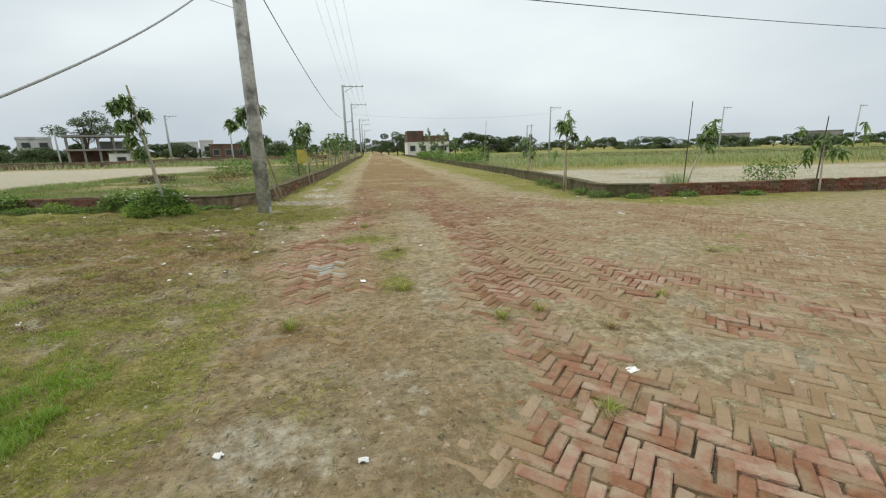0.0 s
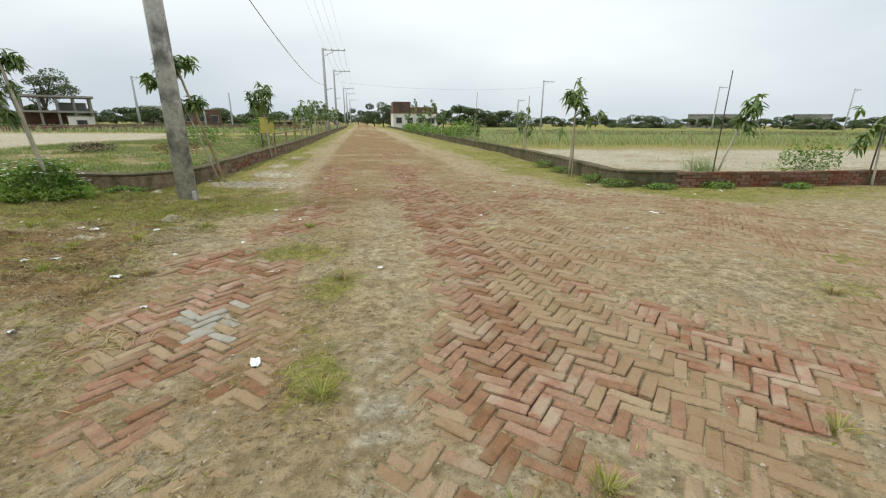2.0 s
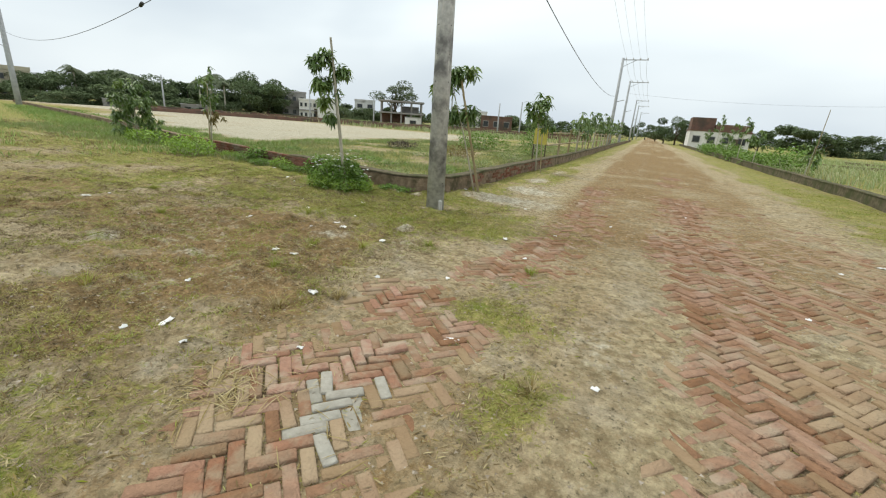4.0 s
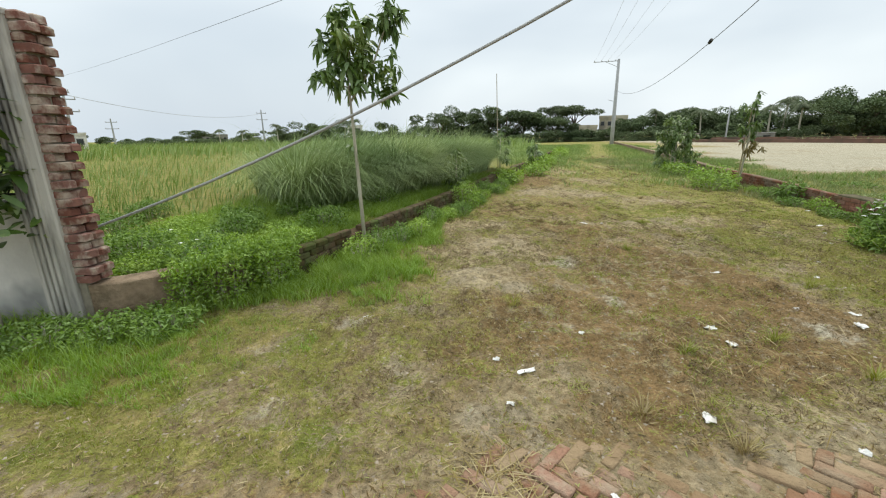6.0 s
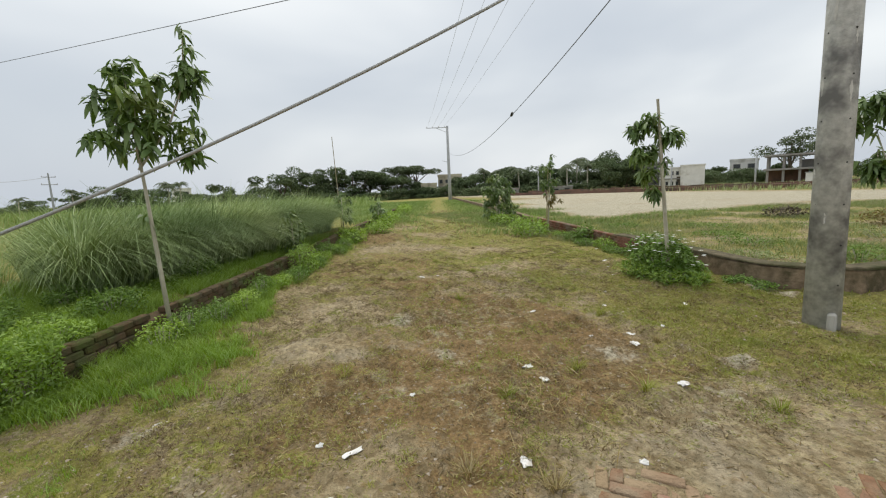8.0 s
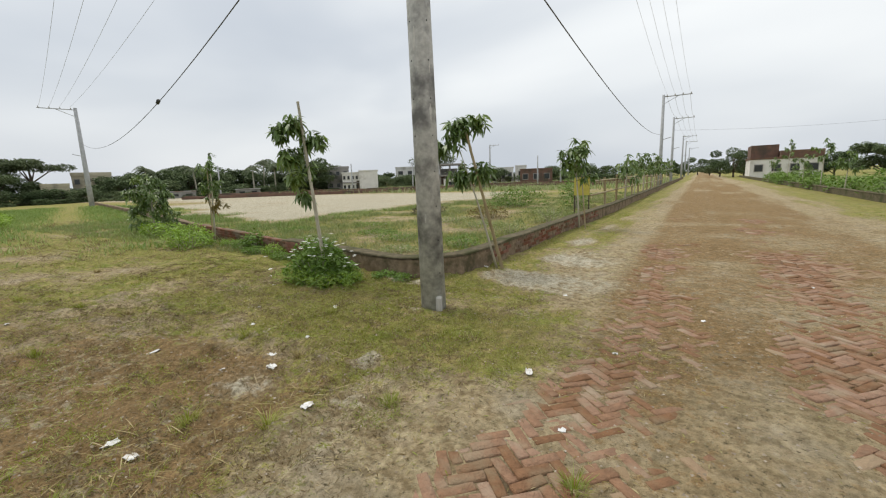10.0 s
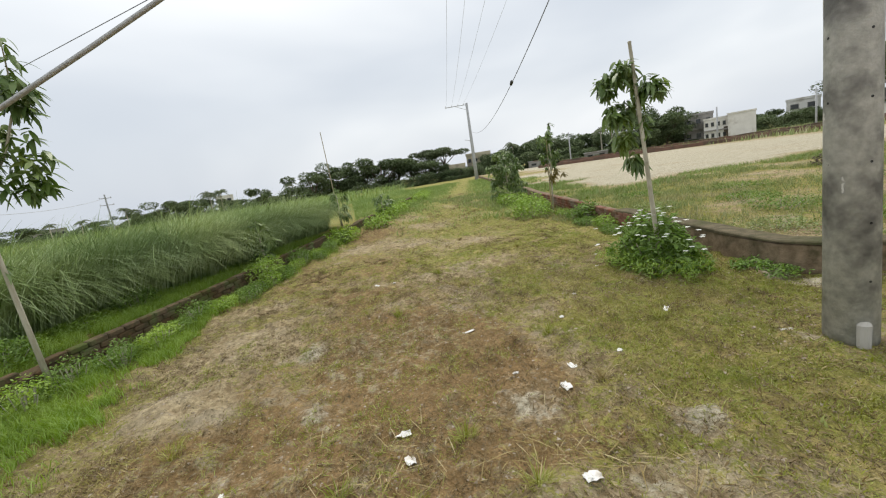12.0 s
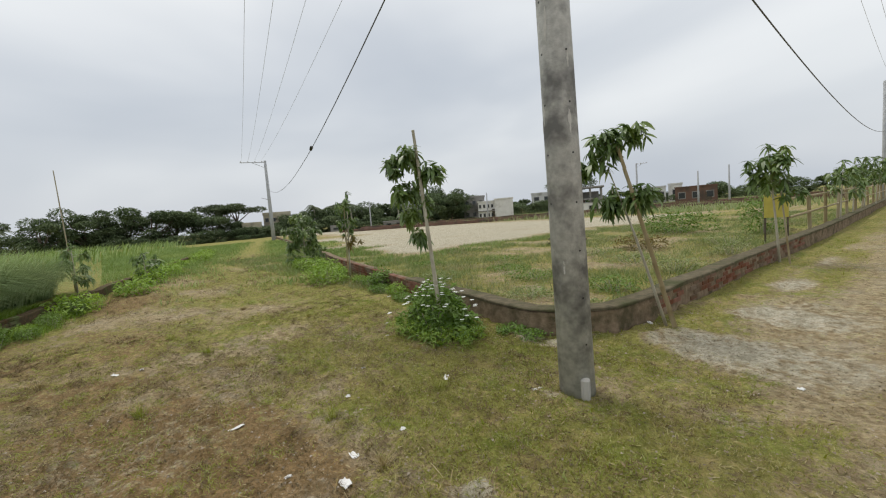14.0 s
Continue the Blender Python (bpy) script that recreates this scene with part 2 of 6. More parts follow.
def ground_material():
    """Soil, dust, worn turf and brick dust, laid by the sheet's own cover attribute and broken up by noise."""
    m = bpy.data.materials.new("village_ground")
    m.use_nodes = True
    t = m.node_tree
    p = t.nodes["Principled BSDF"]
    p.inputs["Roughness"].default_value = 0.97
    p.inputs["Specular IOR Level"].default_value = 0.12
    pos = t.nodes.new("ShaderNodeNewGeometry").outputs["Position"]
    at = t.nodes.new("ShaderNodeAttribute")
    at.attribute_name = "cover"
    sep = t.nodes.new("ShaderNodeSeparateColor")
    t.links.new(at.outputs["Color"], sep.inputs[0])

    def grain(s, detail=6.0, rough_n=0.65, stretch=None):
        n = t.nodes.new("ShaderNodeTexNoise")
        n.inputs["Scale"].default_value, n.inputs["Detail"].default_value, n.inputs["Roughness"].default_value = s, detail, rough_n
        v = pos
        if stretch:
            mp = t.nodes.new("ShaderNodeMapping")
            mp.inputs["Scale"].default_value = stretch
            t.links.new(pos, mp.inputs[0])
            v = mp.outputs[0]
        t.links.new(v, n.inputs["Vector"])
        return n.outputs["Fac"]

    def math2(op, x, y):
        n = t.nodes.new("ShaderNodeMath")
        n.operation = op
        for i, v in enumerate((x, y)):
            if isinstance(v, float):
                n.inputs[i].default_value = v
            else:
                t.links.new(v, n.inputs[i])
        return n.outputs[0]

    def ramp(fac, lo, hi):
        r = t.nodes.new("ShaderNodeMapRange")
        r.inputs["From Min"].default_value, r.inputs["From Max"].default_value = lo, hi
        r.interpolation_type = "SMOOTHSTEP"
        t.links.new(fac, r.inputs["Value"])
        return r.outputs[0]

    def mix(fac, x, y):
        k = t.nodes.new("ShaderNodeMixRGB")
        t.links.new(fac, k.inputs[0])
        for i, v in ((1, x), (2, y)):
            if isinstance(v, tuple):
                k.inputs[i].default_value = (*v, 1)
            else:
                t.links.new(v, k.inputs[i])
        return k.outputs[0]

    fine, mid, blot = grain(55), grain(9), grain(1.6)
    grit = grain(160, 3.0)
    col = mix(ramp(mid, 0.36, 0.62), (0.288, 0.216, 0.126), (0.41, 0.337, 0.212))
    col = mix(ramp(blot, 0.45, 0.7), col, (0.37, 0.312, 0.222))
    red = mix(ramp(fine, 0.35, 0.65), (0.20, 0.131, 0.064), (0.295, 0.197, 0.096))
    col = mix(ramp(math2("ADD", sep.outputs["Blue"], math2("MULTIPLY", math2("SUBTRACT", mid, 0.5), 1.4)), 0.35, 0.65), col, red)
    dust = mix(ramp(fine, 0.35, 0.65), (0.39, 0.352, 0.27), (0.48, 0.442, 0.352))
    col = mix(ramp(math2("ADD", sep.outputs["Green"], math2("MULTIPLY", math2("SUBTRACT", mid, 0.5), 1.4)), 0.34, 0.78), col, dust)
    col = mix(ramp(at.outputs["Alpha"], 0.6, 0.95), col, (0.15, 0.112, 0.072))
    turf = mix(ramp(fine, 0.35, 0.65), (0.20, 0.196, 0.05), (0.29, 0.265, 0.088))
    turf = mix(ramp(blot, 0.48, 0.66), turf, (0.18, 0.208, 0.042))
    turf = mix(ramp(grain(3.4, 4.0), 0.5, 0.66), turf, (0.325, 0.265, 0.11))
    gfac = math2("ADD", sep.outputs["Red"], math2("MULTIPLY", math2("SUBTRACT", fine, 0.5), 1.3))
    gfac = math2("ADD", gfac, math2("MULTIPLY", math2("SUBTRACT", mid, 0.5), 1.7))
    col = mix(ramp(gfac, 0.36, 0.66), col, turf)
    col = mix(ramp(grain(24, 4.0, 0.7), 0.56, 0.70), col, (0.105, 0.085, 0.05))
    col = mix(ramp(grain(42, 3.0, 0.7), 0.60, 0.70), col, (0.36, 0.315, 0.215))
    col = mix(ramp(grit, 0.60, 0.72), col, (0.09, 0.075, 0.045))
    for s, lo, hi, dark, light in ((15, 0.38, 0.62, 0.80, 1.20), (4.5, 0.38, 0.62, 0.88, 1.16)):
        clod = ramp(grain(s, 8.0, 0.72), lo, hi)
        shade = mix(clod, (dark, dark, dark * 0.96), (light, light, light))
        k = t.nodes.new("ShaderNodeMixRGB")
        k.blend_type = "MULTIPLY"
        k.inputs[0].default_value = 1.0
        t.links.new(col, k.inputs[1])
        t.links.new(shade, k.inputs[2])
        col = k.outputs[0]
    t.links.new(col, p.inputs["Base Color"])
    bn = t.nodes.new("ShaderNodeBump")
    bn.inputs["Strength"].default_value, bn.inputs["Distance"].default_value = 0.9, 0.04
    t.links.new(math2("ADD", fine, math2("MULTIPLY", mid, 1.2)), bn.inputs["Height"])
    t.links.new(bn.outputs[0], p.inputs["Normal"])
    return m


M_GROUND = ground_material()


# ---- mesh helpers ----
def obj(name, verts, faces, material, parent=None, label="", smooth=False):
    me = bpy.data.meshes.new(name)
    me.from_pydata([tuple(v) for v in verts], [], [tuple(f) for f in faces])
    if material:
        me.materials.append(material)
    if smooth:
        me.polygons.foreach_set("use_smooth", [True] * len(me.polygons))
    me.update()
    ob = new(name, me)
    if parent:
        ob.parent = parent
    if label:
        ob["label"] = label
    return ob


def fast_mesh(name, V, F, material, smooth=False):
    """A mesh from an array of vertices and an array of faces that all have the same number of corners."""
    V, F = np.asarray(V, np.float32), np.asarray(F, np.int32)
    me = bpy.data.meshes.new(name)
    me.vertices.add(len(V))
    me.vertices.foreach_set("co", V.ravel())
    k = F.shape[1]
    me.loops.add(F.size)
    me.loops.foreach_set("vertex_index", F.ravel())
    me.polygons.add(len(F))
    me.polygons.foreach_set("loop_start", np.arange(0, F.size, k, dtype=np.int32))
    me.polygons.foreach_set("loop_total", np.full(len(F), k, np.int32))
    if smooth:
        me.polygons.foreach_set("use_smooth", np.ones(len(F), bool))
    me.materials.append(material)
    me.update(calc_edges=True)
    return me


def thing(name, x=0, y=0, z=0, rz=0, label="", category="", group="", kind=""):
    ob = new(name)
    ob.matrix_basis = pose(x, y, z, 0, 0, rz)
    ob.empty_display_size = 0.2
    return tagged(ob, label, category, group, kind)


def joined(*pieces):
    V, F = [], []
    for v, f in pieces:
        n = len(V)
        V += [tuple(p) for p in v]
        F += [tuple(i + n for i in q) for q in f]
    return V, F


def tube(points, radii, seg=8, cap=True):
    """A tapered tube along a polyline."""
    P = [Vector(p) for p in points]
    if not hasattr(radii, "__len__"):
        radii = [radii] * len(P)
    V, F, side = [], [], None
    for i, p in enumerate(P):
        d = (P[min(i + 1, len(P) - 1)] - P[max(i - 1, 0)]).normalized()
        if side is None:
            side = d.orthogonal().normalized()
        side = (side - d * side.dot(d)).normalized()
        up = d.cross(side)
        for k in range(seg):
            a = 2 * math.pi * k / seg
            V.append(p + (side * math.cos(a) + up * math.sin(a)) * radii[i])
    for i in range(len(P) - 1):
        for k in range(seg):
            a, b = i * seg + k, i * seg + (k + 1) % seg
            F.append((a, b, b + seg, a + seg))
    if cap:
        F.append(tuple(range(seg - 1, -1, -1)))
        F.append(tuple((len(P) - 1) * seg + k for k in range(seg)))
    return V, F


def block(cx, cy, cz, sx, sy, sz, ch=0.0, rz=0.0):
    """A box with chamfered upright and upper edges; cz is its underside."""
    x, y = sx / 2, sy / 2
    c = min(ch, x * 0.5, y * 0.5)
    if c <= 0:
        ring = [(-x, -y), (x, -y), (x, y), (-x, y)]
    else:
        ring = [(-x + c, -y), (x - c, -y), (x, -y + c), (x, y - c), (x - c, y), (-x + c, y), (-x, y - c), (-x, -y + c)]
    n = len(ring)
    levels = [(0, 0), (sz - c, 0), (sz, c)] if c > 0 else [(0, 0), (sz, 0)]
    ca, sa = math.cos(rz), math.sin(rz)
    V = []
    for z, inset in levels:
        for px, py in ring:
            qx, qy = px * (1 - inset / x), py * (1 - inset / y)
            V.append((cx + qx * ca - qy * sa, cy + qx * sa + qy * ca, cz + z))
    F = [tuple(range(n - 1, -1, -1)), tuple((len(levels) - 1) * n + k for k in range(n))]
    for i in range(len(levels) - 1):
        for k in range(n):
            a, b = i * n + k, i * n + (k + 1) % n
            F.append((a, b, b + n, a + n))
    return V, F


def part(name, geo, material, parent, label="", smooth=False):
    return obj(name, geo[0], geo[1], material, parent, label, smooth)


def hashed(i, j, seed):
    h = (i * 374761393 + j * 668265263 + seed * 1442695041) & 0x7FFFFFFF
    h = ((h ^ (h >> 13)) * 1274126177) & 0x7FFFFFFF
    return ((h ^ (h >> 16)) & 0xFFFF) / 65535.0


def vnoise(x, y, size, seed=0, octaves=3):
    """Smooth value noise from 0 to 1; size is the width of its largest blots in metres."""
    x, y = np.asarray(x, float), np.asarray(y, float)
    total, amp, norm = 0.0, 1.0, 0.0
    for o in range(octaves):
        u, v = x / size, y / size
        i, j = np.floor(u).astype(np.int64), np.floor(v).astype(np.int64)
        fu, fv = u - i, v - j
        fu, fv = fu * fu * (3 - 2 * fu), fv * fv * (3 - 2 * fv)
        s = seed + o * 17
        a, b, c, d = hashed(i, j, s), hashed(i + 1, j, s), hashed(i, j + 1, s), hashed(i + 1, j + 1, s)
        total = total + amp * (a + (b - a) * fu + (c - a) * fv + (a - b - c + d) * fu * fv)
        norm += amp
        amp *= 0.5
        size *= 0.5
    return total / norm


def step(x, lo, hi):
    t = np.clip((x - lo) / (hi - lo), 0, 1)
    return t * t * (3 - 2 * t)


# ---- plan ----
NW_SIDE = [(-70, 30.2), (-28, 19.0), (-13.8, 15.0), (-7.4, 13.4), (-4.2, 12.75)]
NW_WALL = NW_SIDE + [(-3.45, 12.68), (-2.95, 12.85), (-2.65, 13.25), (-2.55, 14.0), (-2.5, 19), (-2.3, 26), (-2.4, 60), (-2.4, 110)]
SW_WALL = [(-2.5, 2.72), (-2.76, 3.05), (-3.05, 3.45), (-3.5, 3.78), (-4.75, 4.22), (-6.4, 4.8), (-8.2, 5.42), (-14, 7.2), (-40, 15.2)]
NE_WALL = [(7.6, 110), (7.6, 40), (7.65, 22), (7.45, 16), (7.1, 13.4), (7.0, 12.4), (7.15, 11.95), (7.6, 11.75), (8.4, 11.68), (11.5, 11.5), (20, 11.3), (60, 10.4)]


def side_line(line, x):
    xs, ys = zip(*sorted(line))
    return np.interp(x, xs, ys)


def plots(x, y):
    """How far a place lies inside each of the three walled plots, 0 to 1."""
    nw_y = side_line(NW_SIDE + [(-2.6, 12.7)], x)
    nw = step(y - nw_y, 0.0, 0.3) * step(-2.55 - x, 0.0, 0.3)
    sw_y = side_line(SW_WALL[2:], x)
    sw = step(sw_y - y, 0.0, 0.35) * step(-2.75 - x, 0.0, 0.35)
    ne = step(y - (11.75 - 0.03 * (x - 7)), 0.0, 0.3) * step(x - 7.4, 0.0, 0.3)
    return nw, sw, ne


def blob(x, y, cx, cy, rx, ry, turn=0.0):
    c, s = math.cos(radians(turn)), math.sin(radians(turn))
    u, v = (x - cx) * c + (y - cy) * s, -(x - cx) * s + (y - cy) * c
    return np.exp(-((u / rx) ** 2 + (v / ry) ** 2))


# patches where traffic has swept the bricks clean: middle, half widths, turn, strength
CLEAN = [(1.95, 2.6, 0.75, 0.5, -10, 1.0), (2.6, 2.3, 0.7, 0.35, 0, 0.8), (3.4, 5.75, 0.30, 0.35, 30, 1.0), (3.55, 5.15, 0.42, 0.42, 0, 1.0), (3.3, 4.72, 0.4, 0.3, 20, 0.9), (3.95, 4.95, 0.4, 0.3, 0, 0.8),
         (3.6, 3.75, 0.5, 0.35, 20, 0.75), (4.3, 4.4, 0.55, 0.35, -25, 0.7), (4.7, 3.8, 0.6, 0.4, 0, 0.65), (1.95, 3.3, 0.4, 0.5, 0, 0.75), (3.0, 6.4, 0.35, 0.3, 0, 0.65), (2.0, 4.95, 0.35, 0.3, 0, 0.75), (-0.5, 6.25, 0.42, 0.5, 20, 0.8), (-0.1, 6.75, 0.4, 0.45, 0, 0.75), (-0.45, 7.7, 0.5, 0.45, -30, 0.6), (0.1, 9.0, 0.45, 0.4, 0, 0.6), (-0.15, 5.7, 0.35, 0.4, 0, 0.55), (0.25, 7.4, 0.35, 0.4, 0, 0.45)]


def paving_zone(x, y):
    """How far a place belongs to the brick-paved road, 0 to 1."""
    wob = vnoise(x, y, 1.0, 12, 3) - 0.5
    left = np.interp(y, [0, 4.6, 5.4, 7.5, 9, 10.5, 13, 30], [0.2, 0.0, -0.75, -1.0, -0.55, -0.25, -0.1, -0.6])
    right = np.interp(y, [0, 9.0, 11.0, 13, 30], [9.0, 9.0, 7.0, 5.0, 4.7])
    return step(x - left + 0.9 * wob, -0.2, 0.45) * step(right - x + 1.2 * wob, -0.2, 0.8)


def ridge_x(y):
    return np.interp(y, [1.5, 4, 6, 10, 30], [1.85, 1.92, 2.02, 2.25, 2.35])


def covers(x, y):
    """Turf, dust, red soil and bare brick, each 0 to 1, at places of the plan."""
    x, y = np.asarray(x, float), np.asarray(y, float)
    nw, sw, ne = plots(x, y)
    n1, n2, n3 = (np.clip((v - 0.5) * 1.9 + 0.5, 0, 1) for v in (vnoise(x, y, 1.3, 3, 4), vnoise(x, y, 0.6, 9, 4), vnoise(x, y, 5.0, 21, 3)))
    far = step(y, 8.0, 12.0)
    # verges of the main road, and the trampled side road
    left = step(-0.55 - x - 0.35 * (n1 - 0.5) * 4, 0.0, 0.8)
    right = step(x - 4.9 - (n1 - 0.5) * 1.6, 0.0, 1.0)
    turf = (0.20 + 0.40 * (n1 - 0.15)) * (0.65 + 0.35 * np.maximum(left, right)) + far * (0.60 * left + 0.60 * right) * (0.55 + 0.8 * (n2 - 0.3)) - 0.16 * step(x - 4.2, 0, 1.5) * (1 - far)
    lane = left * (1 - far)
    turf = turf * (1 - 0.3 * lane) + lane * (0.06 + 0.36 * n2 + 0.42 * (n1 - 0.42) - 0.36 * blob(x, y, -4.0, 8.2, 3.6, 1.5, -14)) + 0.3 * lane * blob(x, y, -1.6, 10.3, 1.6, 1.2) + 0.52 * lane * blob(x, y, -1.1, 4.0, 1.1, 2.0)
    sw_edge = side_line(SW_WALL, x)
    nw_edge = side_line(NW_SIDE + [(-2.6, 12.7)], x)
    turf = np.maximum(turf, 1.1 * step(1.25 - (y - sw_edge) + 0.8 * (n2 - 0.5), 0, 0.7) * step(-1.2 - x, 0, 0.6))
    turf = np.maximum(turf, 0.95 * step(1.7 - (nw_edge - y) + 1.2 * (n2 - 0.5), 0, 0.9) * step(-2.0 - x, 0, 1.0))
    turf = np.maximum(turf, 1.0 * step(-12.0 - x, 0, 14) * (0.55 + 0.6 * n2))
    for cx, cy, rx, ry, a, k in ((-1.35, 3.5, 0.55, 0.95, 0, 1.1), (-0.78, 5.1, 0.26, 1.5, -6, 0.75), (0.85, 6.85, 0.3, 0.6, 0, 0.95),
                                 (0.87, 5.4, 0.22, 0.5, 0, 0.75), (-1.25, 10.5, 1.5, 0.75, 10, 1.05), (-0.5, 11.6, 0.8, 0.6, 0, 0.8),
                                 (0.15, 7.95, 0.38, 0.5, 20, 0.7), (-0.95, 5.5, 0.4, 0.9, 0, 0.65), (-2.5, 9.9, 0.5, 0.4, 0, 0.5),
                                 (5.3, 5.8, 0.6, 0.5, 0, 0.5), (-1.2, 9.7, 0.7, 0.35, 0, 0.6), (0.3, 8.6, 0.5, 0.5, 0, 0.45),
                                 (-1.1, 19, 0.6, 5, 0, 0.6), (5.8, 15, 0.9, 3.5, 4, 0.7), (6.2, 22, 0.8, 6, 0, 0.6), (9.5, 10.9, 4, 0.5, -2, 0.6)):
        turf = np.maximum(turf, k * blob(x, y, cx, cy, rx, ry, a) * (0.65 + 0.7 * n2))
    dust = 0.12 + 0.5 * (n1 - 0.4)
    track = np.exp(-((x - 1.22 - 0.004 * y) / 0.42) ** 2)
    dust = np.maximum(dust, 0.50 * track * (0.55 + 0.8 * n2) * (0.5 + n1) * (1 - 0.85 * step(y, 7, 11)))
    dust = np.maximum(dust, 0.2 * step(x - 4.6, 0, 1.5) * (1 - step(y, 9.5, 12.5)) * (0.6 + 0.8 * n2))
    for cx, cy, rx, ry, a, k in ((0.2, 2.9, 0.9, 0.6, 0, 0.5), (0.75, 3.3, 0.5, 0.9, 0, 0.45), (2.9, 3.45, 0.75, 0.42, -25, 0.55), (3.4, 3.05, 0.6, 0.35, 0, 0.55),
                                 (-1.9, 4.35, 0.4, 0.75, 35, 0.55), (-2.4, 5.0, 0.3, 0.5, 40, 0.58), (-1.1, 4.7, 0.4, 0.35, 0, 0.6),
                                 (-1.1, 5.95, 0.35, 0.25, 0, 0.55), (-1.65, 5.45, 0.3, 0.3, 0, 0.55), (-4.3, 7.25, 0.4, 0.25, 0, 0.7),
                                 (-2.9, 7.4, 0.4, 0.25, 0, 0.6), (-2.3, 8.95, 0.5, 0.4, 0, 0.5), (-1.65, 9.75, 0.3, 0.25, 0, 0.75),
                                 (-1.3, 9.15, 0.35, 0.22, 0, 0.75), (-1.2, 13.3, 1.5, 1.0, 0, 0.7), (-1.2, 15.4, 1.1, 1.9, 0, 0.68), (-1.5, 17.4, 0.5, 1.0, 0, 0.75), (-1.4, 20.5, 0.5, 2.0, 0, 0.55),
                                 (-3.2, 12.4, 0.6, 0.3, 10, 0.75), (-5.4, 10.7, 0.5, 0.4, 0, 0.55), (6.6, 5.4, 1.6, 1.2, 0, 0.6), (7.8, 7.4, 2.2, 1.2, 0, 0.5),
                                 (-2.0, 11.15, 0.45, 0.3, 0, 0.7)):
        dust = np.maximum(dust, k * blob(x, y, cx, cy, rx, ry, a) * (0.7 + 0.6 * n2))
    red = 0.15 + 0.4 * (n3 - 0.4) + 0.3 * (n2 - 0.5) + lane * (0.40 + 0.5 * (n1 - 0.5)) * step(y, 3.6, 6.2)
    red = np.maximum(red, 0.60 * far * step(x + 0.6, 0, 0.8) * step(4.6 - x, 0, 0.9) * (0.5 + 0.9 * n1))
    for cx, cy, rx, ry, a, k in ((-1.3, 6.7, 0.7, 0.45, 20, 0.6), (-3.6, 6.9, 0.9, 0.5, 0, 0.5), (-3.7, 8.6, 2.4, 1.3, 20, 0.8), (-2.6, 8.2, 1.3, 0.8, 0, 0.7), (-1.7, 7.2, 1.0, 0.7, 0, 0.62), (-5.0, 7.6, 1.8, 0.8, -15, 0.5), (-1.2, 5.9, 0.9, 0.6, 0, 0.5),
                                 (-3.8, 10.0, 0.9, 0.5, 0, 0.6), (-6.3, 10.8, 1.0, 0.5, -10, 0.5), (0.2, 5.2, 0.8, 0.7, 0, 0.45), (0.0, 6.3, 0.7, 0.7, 0, 0.5), (0.6, 10.8, 0.9, 1.6, 0, 0.6)):
        red = np.maximum(red, k * blob(x, y, cx, cy, rx, ry, a) * (0.65 + 0.7 * n2))
    # the brick-paved main road and its eastern arm: wheel tracks of worn brick, dusty between
    paved = paving_zone(x, y)
    ridge = np.exp(-((x - ridge_x(y)) / 0.55) ** 2)
    track = np.exp(-((x - np.interp(y, [2, 5, 8, 12, 40], [1.0, 1.05, 1.4, 1.3, 1.3])) / 0.40) ** 2)
    strip = np.exp(-((x - 0.85) / 0.24) ** 2) * step(y, 4.6, 5.6) * (1 - step(y, 8.3, 9.5))
    turf = turf * (1 - 0.82 * paved) + paved * (0.75 * strip * step(n2 * 0.5 + n1 * 0.5, 0.35, 0.7) + 0.30 * step(n1 * n2, 0.36, 0.62))
    dust = np.maximum(dust * (1 - 0.5 * paved * ridge), 0.38 * paved * track * (0.6 + 0.5 * n2))
    red = np.maximum(red * (1 - 0.2 * paved) + 0.16 * paved, 0.6 * paved * ridge * (0.55 + 0.6 * n2))
    bare = paved * (0.455 + 0.22 * ridge + 0.05 * step(y, 8, 10) - 0.34 * step(y, 12, 22) - 0.34 * track * (0.6 + 0.7 * n1) - 0.2 * strip + 0.50 * (n1 - 0.5) + 0.22 * (n2 - 0.5))
    for cx, cy, rx, ry, a, k in CLEAN:
        bare = np.maximum(bare, (0.7 + 0.3 * k) * blob(x, y, cx, cy, rx * 1.1, ry * 1.1, a))
    for cx, cy, rx, ry, k in ((0.45, 7.8, 0.5, 0.55, 0.95), (0.9, 6.8, 0.28, 0.5, 0.8), (0.87, 5.4, 0.24, 0.5, 0.7), (0.45, 11.2, 0.6, 0.9, 0.65), (0.4, 8.7, 0.5, 0.5, 0.5), (5.4, 5.9, 0.6, 0.4, 0.75), (6.4, 6.6, 0.9, 0.5, 0.6), (0.3, 4.6, 0.35, 0.5, 0.5), (0.2, 3.3, 0.35, 0.5, 0.5)):
        turf = np.maximum(turf, k * blob(x, y, cx, cy, rx, ry) * (0.5 + 0.9 * n2))
    bare = bare * (1 - 0.65 * step(turf, 0.45, 0.8))
    turf = turf * (1 - 0.55 * step(red, 0.45, 0.75)) * (1 - 0.8 * step(dust, 0.38, 0.62))
    lawn = np.maximum(blob(x, y, -1.25, 11.15, 1.35, 0.7, 12), 0.8 * blob(x, y, -0.75, 10.3, 0.7, 0.45, 10)) * (1 - step(dust, 0.5, 0.75))
    turf = np.maximum(turf, 1.25 * lawn * (0.55 + 0.6 * n2))
    # inside the plots
    outside = (1 - nw) * (1 - sw) * (1 - ne)
    sand_nw = step(x * 0.3 + y - 13.0 - 1.4 * (n3 - 0.5) * 6, 0, 2.5) * step(-12.0 - x + 6 * (n3 - 0.5), 0, 3.0) * (1 - step(y, 46, 52))
